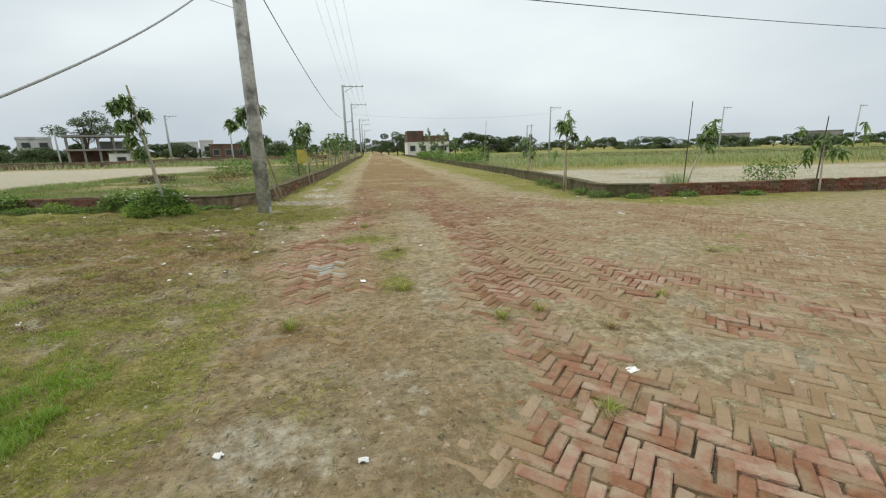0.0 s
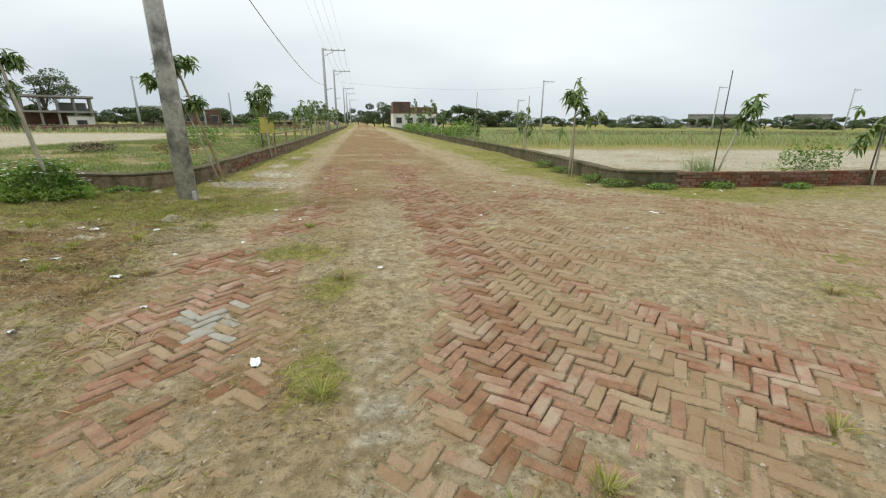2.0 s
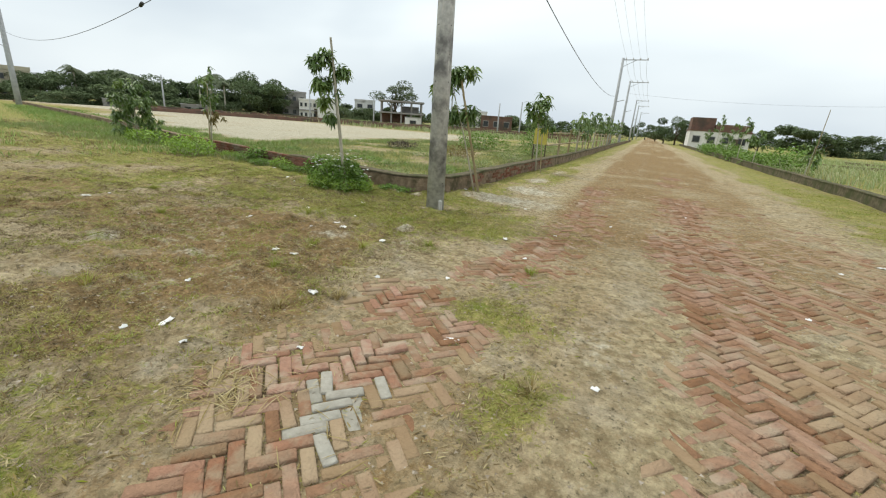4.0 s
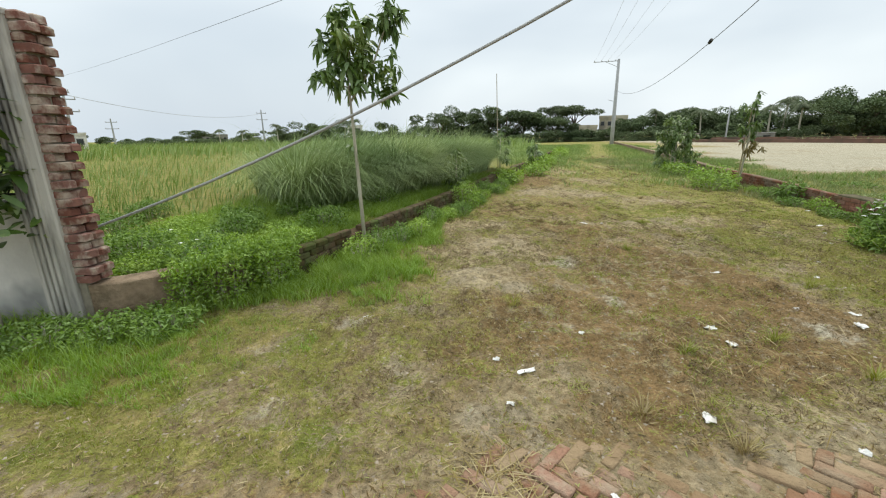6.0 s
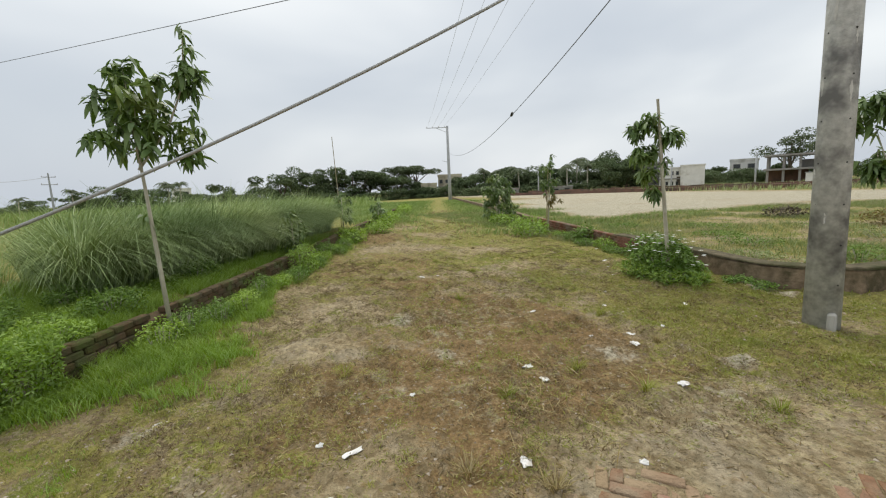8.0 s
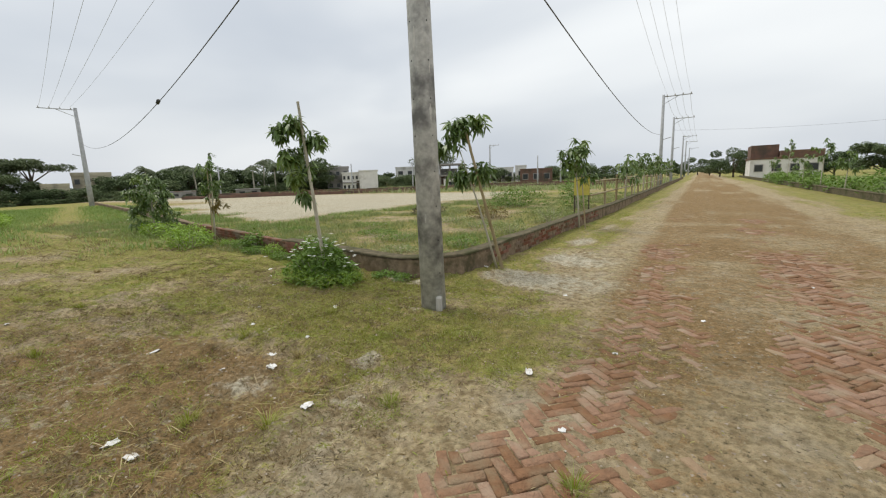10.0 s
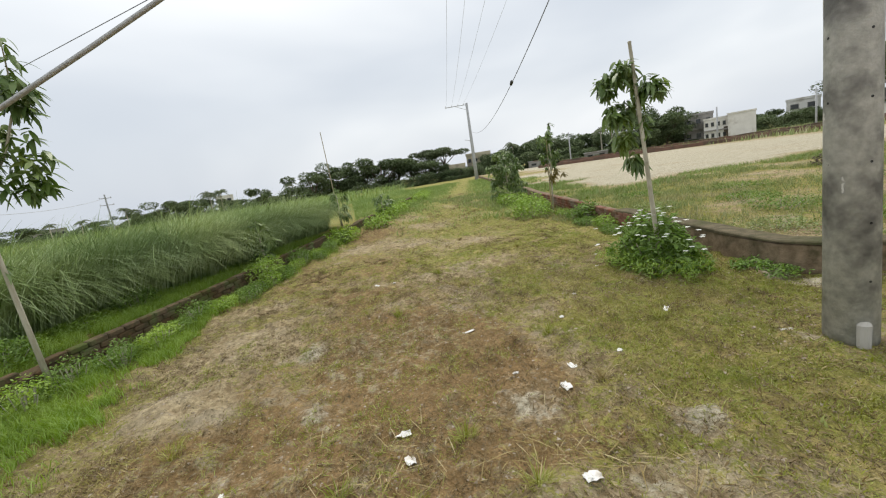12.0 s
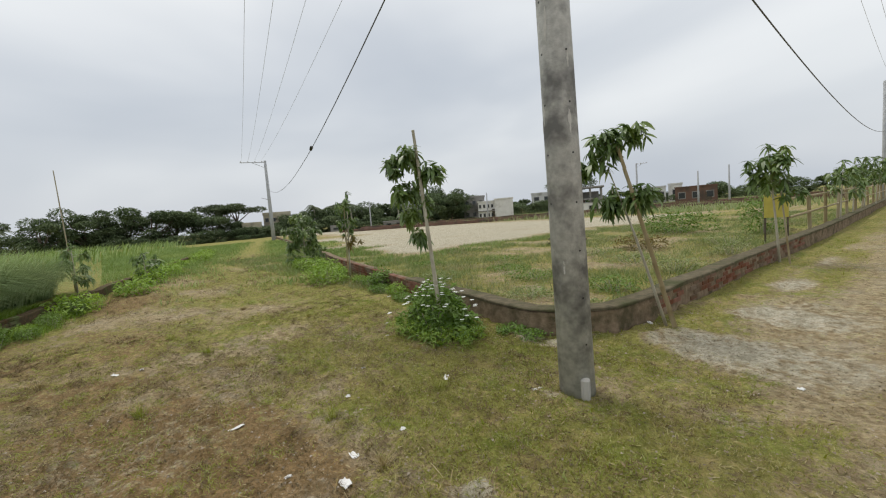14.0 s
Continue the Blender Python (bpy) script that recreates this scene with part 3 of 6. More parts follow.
    sand_ne = step(y - 12.5 - 2.0 * (n1 - 0.5), 0, 1.5) * (1 - step(y + 0.10 * x, 23, 28)) * (0.75 + 0.5 * n1)
    turf = turf * outside + nw * (0.95 * (1 - 0.8 * sand_nw) * (0.25 + 0.9 * n1)) + sw * 1.1 + ne * (1.0 - 0.75 * sand_ne) * (0.55 + 0.6 * n1)
    dust = dust * outside + nw * sand_nw * (0.55 + 0.5 * n1) + ne * sand_ne * (0.6 + 0.35 * n1)
    red = red * outside + 0.3 * nw * (n2 > 0.62)
    bare = bare * outside
    return np.clip(turf, 0, 1.15), np.clip(dust, 0, 1), np.clip(red, 0, 1), np.clip(bare, 0, 1)


def height(x, y):
    x, y = np.asarray(x, float), np.asarray(y, float)
    nw, sw, ne = plots(x, y)
    turf, dust, red, bare = covers(x, y)
    n = vnoise(x, y, 0.35, 5, 3)
    crumbs = vnoise(x, y, 0.16, 41, 2)
    calm = 1 - 0.62 * paving_zone(x, y)
    road = 0.019 - 0.046 * np.clip(bare, 0, 0.9) + calm * (0.042 * (n - 0.5) + 0.020 * (crumbs - 0.5) + 0.016 * step(vnoise(x, y, 1.1, 43, 2), 0.5, 0.8))
    road = road + 0.05 * (vnoise(x, y, 4.0, 31, 2) - 0.5) * step(np.abs(x - 1.5) - 3.0, 0, 2.5)
    lane = step(-0.6 - x, 0, 0.8) * (1 - nw) * (1 - sw)
    road = road + lane * 0.045 * (np.abs(vnoise(x, y, 0.24, 47, 2) - 0.5) * 4 - 0.5)
    return road + nw * (0.10 + 0.08 * (vnoise(x, y, 2.5, 8, 3) - 0.4)) + sw * (0.24 + 0.1 * (vnoise(x, y, 2, 7, 2) - 0.5)) + ne * 0.10


# ---- ground ----
def axis(lo, hi, fine_lo, fine_hi, fine):
    mid = list(np.arange(fine_lo, fine_hi + 1e-6, fine))
    down, up, s = [], [], fine
    v = fine_lo
    while v > lo:
        s *= 1.16
        v -= s
        down.append(v)
    v, s = mid[-1], fine
    while v < hi:
        s *= 1.16
        v += s
        up.append(v)
    return np.array(down[::-1] + mid + up)


def build_ground():
    gx, gy = axis(-900, 900, -7.0, 7.0, 0.045), axis(-900, 900, 1.2, 15.0, 0.045)
    X, Y = np.meshgrid(gx, gy)
    Z = height(X, Y)
    V = np.stack([X.ravel(), Y.ravel(), Z.ravel()], 1)
    w, h = len(gx), len(gy)
    i = (np.arange(h - 1)[:, None] * w + np.arange(w - 1)[None, :]).ravel()
    me = fast_mesh("ground", V, np.stack([i, i + 1, i + w + 1, i + w], 1), M_GROUND, True)
    t, d, r, b = covers(X.ravel(), Y.ravel())
    layer = me.color_attributes.new("cover", "FLOAT_COLOR", "POINT")
    layer.data.foreach_set("color", np.stack([t, d, r, b], 1).astype(np.float32).ravel())
    return tagged(new("ground", me), "dusty village road crossing with worn turf and half-buried bricks", "ground", kind="structure")


GROUND = build_ground()


def ground_z(x, y):
    return float(height(np.array([x]), np.array([y]))[0])


# ---- plot walls ----
def resample(line, gap):
    out = []
    for (x0, y0), (x1, y1) in zip(line, line[1:]):
        n = max(1, int(math.hypot(x1 - x0, y1 - y0) / gap))
        out += [(x0 + (x1 - x0) * k / n, y0 + (y1 - y0) * k / n) for k in range(n)]
    return out + [line[-1]]


def normals(pts):
    out = []
    for i in range(len(pts)):
        a, b = pts[max(i - 1, 0)], pts[min(i + 1, len(pts) - 1)]
        d = Vector((b[0] - a[0], b[1] - a[1])).normalized()
        out.append((-d.y, d.x))
    return out


def wall_strip(name, line, z0, z1, thick, material, parent, label="", rough=0.012, gap=0.3, seed=1, over=0.0):
    """A low wall swept along a line, with an uneven top."""
    pts = resample(line, gap)
    nn = normals(pts)
    V, F = [], []
    for i, ((x, y), (nx, ny)) in enumerate(zip(pts, nn)):
        dz = (vnoise(x, y, 0.9, seed, 3) - 0.5) * rough * 6
        e = (vnoise(x + 9, y, 0.5, seed + 3, 2) - 0.5) * rough * 1.5
        half = thick / 2 + over
        for s, z in ((-half + e, z0), (-half + e, z1 + dz - 0.012), (-half + 0.015 + e, z1 + dz), (half - 0.015 + e, z1 + dz), (half + e, z1 + dz - 0.012), (half + e, z0)):
            V.append((x + nx * s, y + ny * s, z))
    for i in range(len(pts) - 1):
        for k in range(5):
            a = i * 6 + k
            F.append((a, a + 1, a + 7, a + 6))
    F.append((0, 5, 4, 3, 2, 1))
    n = (len(pts) - 1) * 6
    F.append((n, n + 1, n + 2, n + 3, n + 4, n + 5))
    return obj(name, V, F, material, parent, label)


def brick_data(name, l, w, h, material, ch=0.006):
    v, f = block(0, 0, -h / 2, l, w, h, ch)
    me = bpy.data.meshes.new(name)
    me.from_pydata(v, [], f)
    me.materials.append(material)
    return me


def face_bricks(parent, line, z0, courses, data, side, thick, skip=0.04, seed=1, limit=300):
    """Stretcher bricks on one face of a wall, each an object of its own."""
    rng = random.Random(seed)
    count = 0
    L, Hc = 0.252, 0.077
    segs = []
    for a, b in zip(line, line[1:]):
        segs.append((Vector(a), Vector(b), (Vector(b) - Vector(a)).length))
    total = sum(s[2] for s in segs)
    for c in range(courses):
        s = 0.03 + (0.126 if c % 2 else 0.0)
        while s + 0.12 < total and count < limit:
            u, k = s, 0
            while k < len(segs) - 1 and u > segs[k][2]:
                u -= segs[k][2]
                k += 1
            a, b, n = segs[k]
            d = (b - a) / n
            p = a + d * u
            nx, ny = -d.y * side, d.x * side
            s += L
            if rng.random() < skip:
                continue
            out = thick / 2 - 0.05 + rng.uniform(-0.004, 0.006)
            ob = new("brick", data[rng.randrange(len(data))])
            ob.parent = parent
            ob.matrix_basis = pose(p.x + nx * out, p.y + ny * out, z0 + Hc * (c + 0.5) + rng.uniform(-0.003, 0.003), rng.uniform(-1.5, 1.5), rng.uniform(-1, 1),
                                   math.degrees(math.atan2(d.y, d.x)) + rng.uniform(-1.5, 1.5))
            count += 1


RED_BRICKS = [brick_data("brick", 0.240, 0.112, 0.066, M_WALLBRICK), brick_data("brick", 0.236, 0.112, 0.064, M_WALLBRICK, 0.011)]
DARK_BRICKS = [brick_data("brick", 0.240, 0.112, 0.066, M_DARKBRICK, 0.012), brick_data("brick", 0.23, 0.112, 0.062, M_DARKBRICK, 0.016)]

nw_wall = thing("boundary_wall", label="low plot wall of stained plaster and red brick, rounded at the road corner", category="wall", kind="structure")
wall_strip("wall_core", NW_WALL, -0.15, 0.36, 0.25, M_PLASTER, nw_wall, seed=2)
wall_strip("coping", NW_WALL[3:], 0.35, 0.405, 0.26, M_COPING, nw_wall, "mossy dark cement coping", seed=2, over=0.012)
face_bricks(nw_wall, [(-14.5, 15.2), (-13.8, 15.0), (-7.4, 13.4), (-5.6, 13.03)], 0.0, 5, RED_BRICKS, -1, 0.25 + 0.03, 0.02, 3)
face_bricks(nw_wall, [(-2.56, 13.9), (-2.53, 15.6), (-2.5, 19), (-2.38, 23)], 0.06, 4, RED_BRICKS, -1, 0.25 + 0.012, 0.42, 4)

ne_wall = thing("boundary_wall", label="low plot wall of dark plaster and exposed red brick beside the crossing", category="wall", kind="structure")
wall_strip("wall_core", NE_WALL, -0.15, 0.36, 0.25, M_COPING, ne_wall, seed=5)
wall_strip("coping", NE_WALL[:9], 0.355, 0.40, 0.26, M_COPING, ne_wall, "dark mossy cement coping", seed=5, over=0.012)
face_bricks(ne_wall, [(8.3, 11.68), (11.5, 11.5), (20, 11.3)], 0.0, 5, RED_BRICKS, -1, 0.25 + 0.04, 0.03, 6)

sw_wall = thing("boundary_wall", label="low mossy brick plot wall, broken and overgrown beside the grass field", category="wall", kind="structure")
wall_strip("wall_core", [(-2.45, 2.52)] + SW_WALL[:4], -0.15, 0.40, 0.25, M_PLASTER, sw_wall, "cracked grey plaster wall end", seed=8, rough=0.006)
wall_strip("wall_core", SW_WALL[3:], -0.15, 0.33, 0.22, M_DARKBRICK, sw_wall, seed=10, rough=0.02)
face_bricks(sw_wall, [(-3.6, 3.82), (-4.75, 4.22), (-6.4, 4.8), (-8.2, 5.42), (-9.2, 5.73)], 0.0, 5, DARK_BRICKS, -1, 0.22 + 0.05, 0.08, 11)
face_bricks(sw_wall, [(-9.65, 5.87), (-12.0, 6.6)], 0.0, 5, DARK_BRICKS, -1, 0.22 + 0.05, 0.08, 12)


# ---- gate pillar, white wall with iron grille ----
def build_pillar():
    px, py, wy, wx, top = -2.42, 2.34, 0.30, 0.30, 2.62
    t = thing("wall_pillar", px, py, 0, label="cement-rendered wall pillar with fluted face and toothed raw brick edge", category="pillar", kind="structure")
    part("shaft", block(0, 0, -0.1, wx, wy, top + 0.06, 0.012), M_CEMENT, t)
    for k in range(4):
        part("flute", block(wx / 2 + 0.008, -0.095 + k * 0.052, 0.0, 0.03, 0.028, top - 0.08, 0.008), M_CEMENT, t)
    cap_rng = random.Random(31)
    cv, cf = joined(*[block(-0.11 + 0.075 * a, -0.11 + 0.075 * b, top - 0.05, 0.085, 0.085, 0.03 + cap_rng.uniform(0, 0.045), 0.012, cap_rng.uniform(-0.2, 0.2)) for a in range(4) for b in range(4)])
    part("cap", (cv, cf), M_CEMENT, t, "rough broken cement cap")
    rng = random.Random(7)
    tooth = [brick_data("brick", 0.24, 0.115, 0.066, M_TOOTHBRICK, 0.010), brick_data("brick", 0.235, 0.115, 0.064, M_TOOTHBRICK, 0.016)]
    for c in range(29):
        z = 0.46 + c * 0.0755
        reach = (0.055 if c % 2 else 0.015) + rng.uniform(-0.012, 0.012) + (0.05 * max(0, 1 - (z - 0.4) / 0.9))
        for k, sx in enumerate((-0.065, 0.055)):
            ob = new("brick", tooth[(c + k) % 2])
            ob.parent = t
            ob.matrix_basis = pose(sx + rng.uniform(-0.008, 0.008), wy / 2 - 0.04 + reach, z, rng.uniform(-2, 2), rng.uniform(-3, 3), 90 + rng.uniform(-4, 4))
    part("mortar_core", block(0.0, wy / 2 + 0.02, 0.0, 0.2, 0.10, top - 0.03), M_MORTAR, t)
    # boundary wall with iron grille, towards -y
    y1, y0 = py - wy / 2 - 0.003, py - 6.0
    w = thing("compound_wall", px, 0, 0, label="whitewashed compound wall with black iron lattice above", category="wall", kind="structure")
    part("wall_panel", block(0, (y0 + y1) / 2, -0.1, 0.16, y1 - y0, 1.26, 0.01), M_WHITEWASH, w)
    part("top_rail", block(0, (y0 + y1) / 2, 2.27, 0.03, y1 - y0, 0.035), M_IRON, w)
    part("bottom_rail", block(0, (y0 + y1) / 2, 1.19, 0.03, y1 - y0, 0.03), M_IRON, w)
    gap, hh = 0.115, 1.06
    n = int((y1 - y0) / gap)
    for sgn in (1, -1):
        for k in range(-5, n + 5):
            a, run = y1 - k * gap, hh * 0.62
            p, q = Vector((0.004 * sgn, a, 1.21)), Vector((0.004 * sgn, a - sgn * run, 2.27))
            ts = [i / 20 for i in range(21) if y0 <= p.y + (q.y - p.y) * i / 20 <= y1]
            if len(ts) > 2:
                part("lattice_bar", tube([p.lerp(q, ts[0]), p.lerp(q, ts[-1])], 0.006, 5), M_IRON, w)


build_pillar()


# ---- poles and wires ----
def sagging(a, b, sag, n=24):
    a, b = Vector(a), Vector(b)
    return [a.lerp(b, k / n) - Vector((0, 0, sag * 4 * (k / n) * (1 - k / n))) for k in range(n + 1)]


def utility_pole(x, y, top, r0, r1, arm_dir=None, material=M_POLE_FAR, label="slender grey concrete utility pole with one-sided crossarm", bracket=False, seg=12, lean=(0, 0), cross=1.8):
    t = thing("utility_pole", x, y, 0, label=label, category="utility pole", group="poles along the roads")
    part("shaft", tube([(0, 0, -0.3), (lean[0] * 0.3, lean[1] * 0.3, top * 0.3), (lean[0], lean[1], top)], [r0, r0 + (r1 - r0) * 0.3, r1], seg), material, t, smooth=True)
    if arm_dir:
        d = Vector((arm_dir[0], arm_dir[1], 0)).normalized()
        o = Vector((lean[0], lean[1], top - 0.2))
        part("crossarm", tube([o - d * 0.15, o + d * cross], 0.05, 6), M_STEEL, t)
        part("brace", tube([o - Vector((0, 0, 0.75)), o + d * cross * 0.55], 0.028, 5), M_STEEL, t)
        for k in range(4):
            q = o + d * (cross * (0.12 + 0.28 * k))
            part("insulator", tube([q, q + Vector((0, 0, 0.10)), q + Vector((0, 0, 0.2))], [0.03, 0.06, 0.035], 8), M_PORCELAIN, t)
        if bracket:
            q = Vector((lean[0] * 0.5, lean[1] * 0.5, top * 0.52))
            part("lamp_bracket", tube([q, q + d * 0.9 + Vector((0, 0, 0.25))], 0.035, 6), M_STEEL, t)
    return t


PB = (-2.0, 11.45)
MAIN_TOP = 10.4
ARM_S = (-0.27, -0.96)
R0, R1 = 0.163, 0.088
LEAN = (0.05, -0.28)
main_pole = utility_pole(PB[0], PB[1], MAIN_TOP, R0, R1, (0.2, -0.98), M_CONCRETE, "tall round concrete utility pole with paint smears at the corner", seg=32, lean=LEAN)
rng = random.Random(3)
for k in range(26):
    z = 0.5 + 0.42 * k
    if z > 9:
        break
    r, ox, oy = R0 + (R1 - R0) * z / MAIN_TOP, LEAN[0] * z / MAIN_TOP, LEAN[1] * z / MAIN_TOP
    for a0 in (250, 340):
        a = radians(a0)
        part("bolt_hole", tube([(ox + math.cos(a) * (r - 0.01), oy + math.sin(a) * (r - 0.01), z), (ox + math.cos(a) * (r + 0.002), oy + math.sin(a) * (r + 0.002), z)], 0.009, 8), M_DARK, main_pole)
for k in range(9):       # smears of whitewash
    z, a, ln = rng.uniform(0.5, 3.2), radians(rng.uniform(215, 345)), rng.uniform(0.05, 0.22)
    V, F = [], []
    for i in range(7):
        zz = z + ln * i / 6
        r, ox, oy = R0 + (R1 - R0) * zz / MAIN_TOP + 0.003, LEAN[0] * zz / MAIN_TOP, LEAN[1] * zz / MAIN_TOP
        half = rng.uniform(0.03, 0.12) * math.sin(math.pi * (i + 0.5) / 7)
        for s in (-1, 1):
            V.append((ox + math.cos(a + s * half) * r, oy + math.sin(a + s * half) * r, zz))
    F = [(2 * i, 2 * i + 1, 2 * i + 3, 2 * i + 2) for i in range(6)]
    part("paint_smear", (V, F), M_SMEAR, main_pole, "pale whitewash smear")
part("base_collar", block(0.135, -0.085, -0.05, 0.08, 0.10, 0.25, 0.02, 0.6), M_CEMENT, main_pole, "pale cement lump at the foot")

side_pole = utility_pole(-56.5, 25.7, 10.6, 0.26, 0.16, ARM_S, bracket=True, cross=3.0)
for yy, hh in ((58, 9.6), (78, 9.4), (116, 9.4), (137, 9.4), (175, 9.4)):
    utility_pole(-2.9, yy, hh, 0.2, 0.13, (1, 0), bracket=True, cross=2.6)
for xx, yy in ((35, 81), (75, 83), (106, 80)):
    utility_pole(xx, yy, 9.0, 0.17, 0.11, (1, 0.2), cross=2.4)
utility_pole(44, 118, 7.5, 0.22, 0.15, (1, 0), cross=2.0)
utility_pole(-40, 94, 9.0, 0.24, 0.15, (1, 0), cross=2.2)
utility_pole(-66, 46, 5.2, 0.13, 0.09)
utility_pole(-52, 62, 5.0, 0.13, 0.09)
utility_pole(-43, 68, 5.0, 0.13, 0.09)
utility_pole(-22, 74, 5.0, 0.13, 0.09)
utility_pole(-18.5, 75, 5.4, 0.13, 0.09)


def pylon(x, y, top):
    t = thing("power_line_pole", x, y, 0, label="far double-crossarm power line pole standing in the grass field", category="utility pole", group="poles beyond the field")
    part("shaft", tube([(0, 0, -0.3), (0, 0, top)], [0.27, 0.15], 8), M_POLE_FAR, t)
    for z, w in ((top - 0.9, 1.3), (top - 2.6, 1.5)):
        part("crossarm", tube([(-w * 0.7, w * 0.7, z), (w * 0.7, -w * 0.7, z)], 0.09, 6), M_STEEL, t)
        for s in (-1, 0, 1):
            part("insulator", tube([(-w * 0.65 * s, w * 0.65 * s, z), (-w * 0.65 * s, w * 0.65 * s, z + 0.3)], [0.09, 0.05], 6), M_PORCELAIN, t)


pylon(-45, -39, 9.6)
pylon(-60, -52, 8.6)
pylon(-117, -50, 9.4)
pylon(-110, -88, 7.5)


def wire(name, a, b, sag, r, material, label, category="cable", n=24):
    return tagged(obj(name, *tube(sagging(a, b, sag, n), r, 6), material, smooth=True), label, category)


wire("guy_wire", (-2.88, 0.5, 0.31), (PB[0] - 0.05, PB[1] - 0.12, 5.22), 0.56, 0.0135, M_WIRE, "taut twisted steel guy wire from the ground to the pole", "guy wire")
wire("service_cable", (PB[0], PB[1], 6.11), (-56.5, 25.7, 6.935), 1.893, 0.013, M_CABLE, "black sagging service cable between two poles")
wire("service_cable", (PB[0] + 0.1, PB[1], 5.49), (-2.9, 58, 5.62), 1.01, 0.014, M_CABLE, "black sagging service cable along the main road", n=40)
for k in range(4):
    o = 0.25 + 0.5 * k
    wire("conductor", (PB[0], PB[1] + (1.9, 0.5, -0.7, -1.7)[k], 10.2), (-56.5 + ARM_S[0] * (0.4 + 0.8 * k), 25.7 + ARM_S[1] * (0.4 + 0.8 * k), 10.65), 0.6, 0.007, M_WIRE, "thin bare overhead conductor to the far pole")
    wire("conductor", (PB[0] + o * 0.8, PB[1] - 0.3, 10.4), (-2.9 + 0.3 + 0.7 * k, 58, 9.65), 0.6, 0.007, M_WIRE, "thin bare overhead conductor along the main road")
    for y0, y1 in ((58, 78), (78, 116), (116, 137)):
        wire("conductor", (-2.6 + 0.7 * k, y0, 9.5), (-2.6 + 0.7 * k, y1, 9.4), 0.5, 0.012, M_WIRE, "thin bare overhead conductor along the main road", n=8)
wire("conductor", (PB[0], PB[1], 5.235), (40, 19.9, 6.9), 0.365, 0.012, M_CABLE, "thin dark cable crossing over the plot")
wire("conductor", (-45, -39, 8.25), (PB[0], PB[1], 4.45), 0.27, 0.006, M_CABLE, "thin dark cable crossing over the grass field")
wire("conductor", (-45, -39, 7.0), (-117, -50, 8.5), 1.8, 0.03, M_WIRE, "thin far overhead conductor")
wire("conductor", (-2.9, 78, 7.6), (35, 81, 7.8), 0.8, 0.009, M_CABLE, "thin far cable across the road")
joint = Vector((PB[0], PB[1], 6.11)).lerp(Vector((-56.5, 25.7, 6.935)), 0.265)
joint.z -= 1.893 * 4 * 0.265 * 0.735
tagged(obj("cable_joint", *tube([joint + Vector((0.2, -0.05, 0.03)), joint + Vector((0.1, -0.025, 0.05)), joint + Vector((-0.12, 0.03, 0.0)), joint + Vector((-0.2, 0.05, -0.02))], [0.02, 0.07, 0.06, 0.02], 8), M_DARK, smooth=True),
       "small black taped joint on the service cable", "cable joint")


# ---- leaves ----
def strips(O, yaw, pitch, length, width, droop, roll=None, mids=2):
    """Leaf blades as arrays: origin, heading, upward pitch, length, width and droop for each."""
    n = len(O)
    O = np.asarray(O, float)
    d = np.stack([np.cos(yaw) * np.cos(pitch), np.sin(yaw) * np.cos(pitch), np.sin(pitch)], 1)
    s = np.stack([-np.sin(yaw), np.cos(yaw), np.zeros(n)], 1)
    if roll is not None:
        up = np.cross(d, s)
        s = s * np.cos(roll)[:, None] + up * np.sin(roll)[:, None]
    ts = np.linspace(0, 1, mids + 2)
    rows = []
    for k, t in enumerate(ts):
        c = O + d * (length * t)[:, None] - np.array([0, 0, 1.0]) * (droop * length * t * t)[:, None]
        w = width * math.sin(math.pi * min(0.98, max(0.06, 0.12 + 0.83 * t))) * 0.5
        rows += [c - s * w[:, None], c + s * w[:, None]]
    m = len(rows)
    V = np.stack(rows, 1).reshape(-1, 3)
    base = (np.arange(n) * m)[:, None]
    F = np.concatenate([base + np.array([[2 * k, 2 * k + 1, 2 * k + 3, 2 * k + 2]]) for k in range(m // 2 - 1)])
    return V, F


def blades(P, lean_x, lean_y, hgt, width, yaw, short=False):
    """Grass blades: one bent triangle pair each, leaning by (lean_x, lean_y)."""
    n = len(P)
    s = np.stack([np.cos(yaw), np.sin(yaw), np.zeros(n)], 1) * (width / 2)[:, None]
    if short:
        tip = P + np.stack([lean_x, lean_y, hgt], 1)
        return np.stack([P - s, P + s, tip], 1).reshape(-1, 3), np.arange(3 * n).reshape(-1, 3)
    mid = P + np.stack([lean_x * 0.3, lean_y * 0.3, hgt * 0.6], 1)
    tip = P + np.stack([lean_x, lean_y, hgt], 1)
    V = np.stack([P - s, P + s, mid + s * 0.75, mid - s * 0.75, tip], 1).reshape(-1, 3)
    b = (np.arange(n) * 5)[:, None]
    F = np.concatenate([b + np.array([[0, 1, 2]]), b + np.array([[0, 2, 3]]), b + np.array([[3, 2, 4]])])
    return V, F


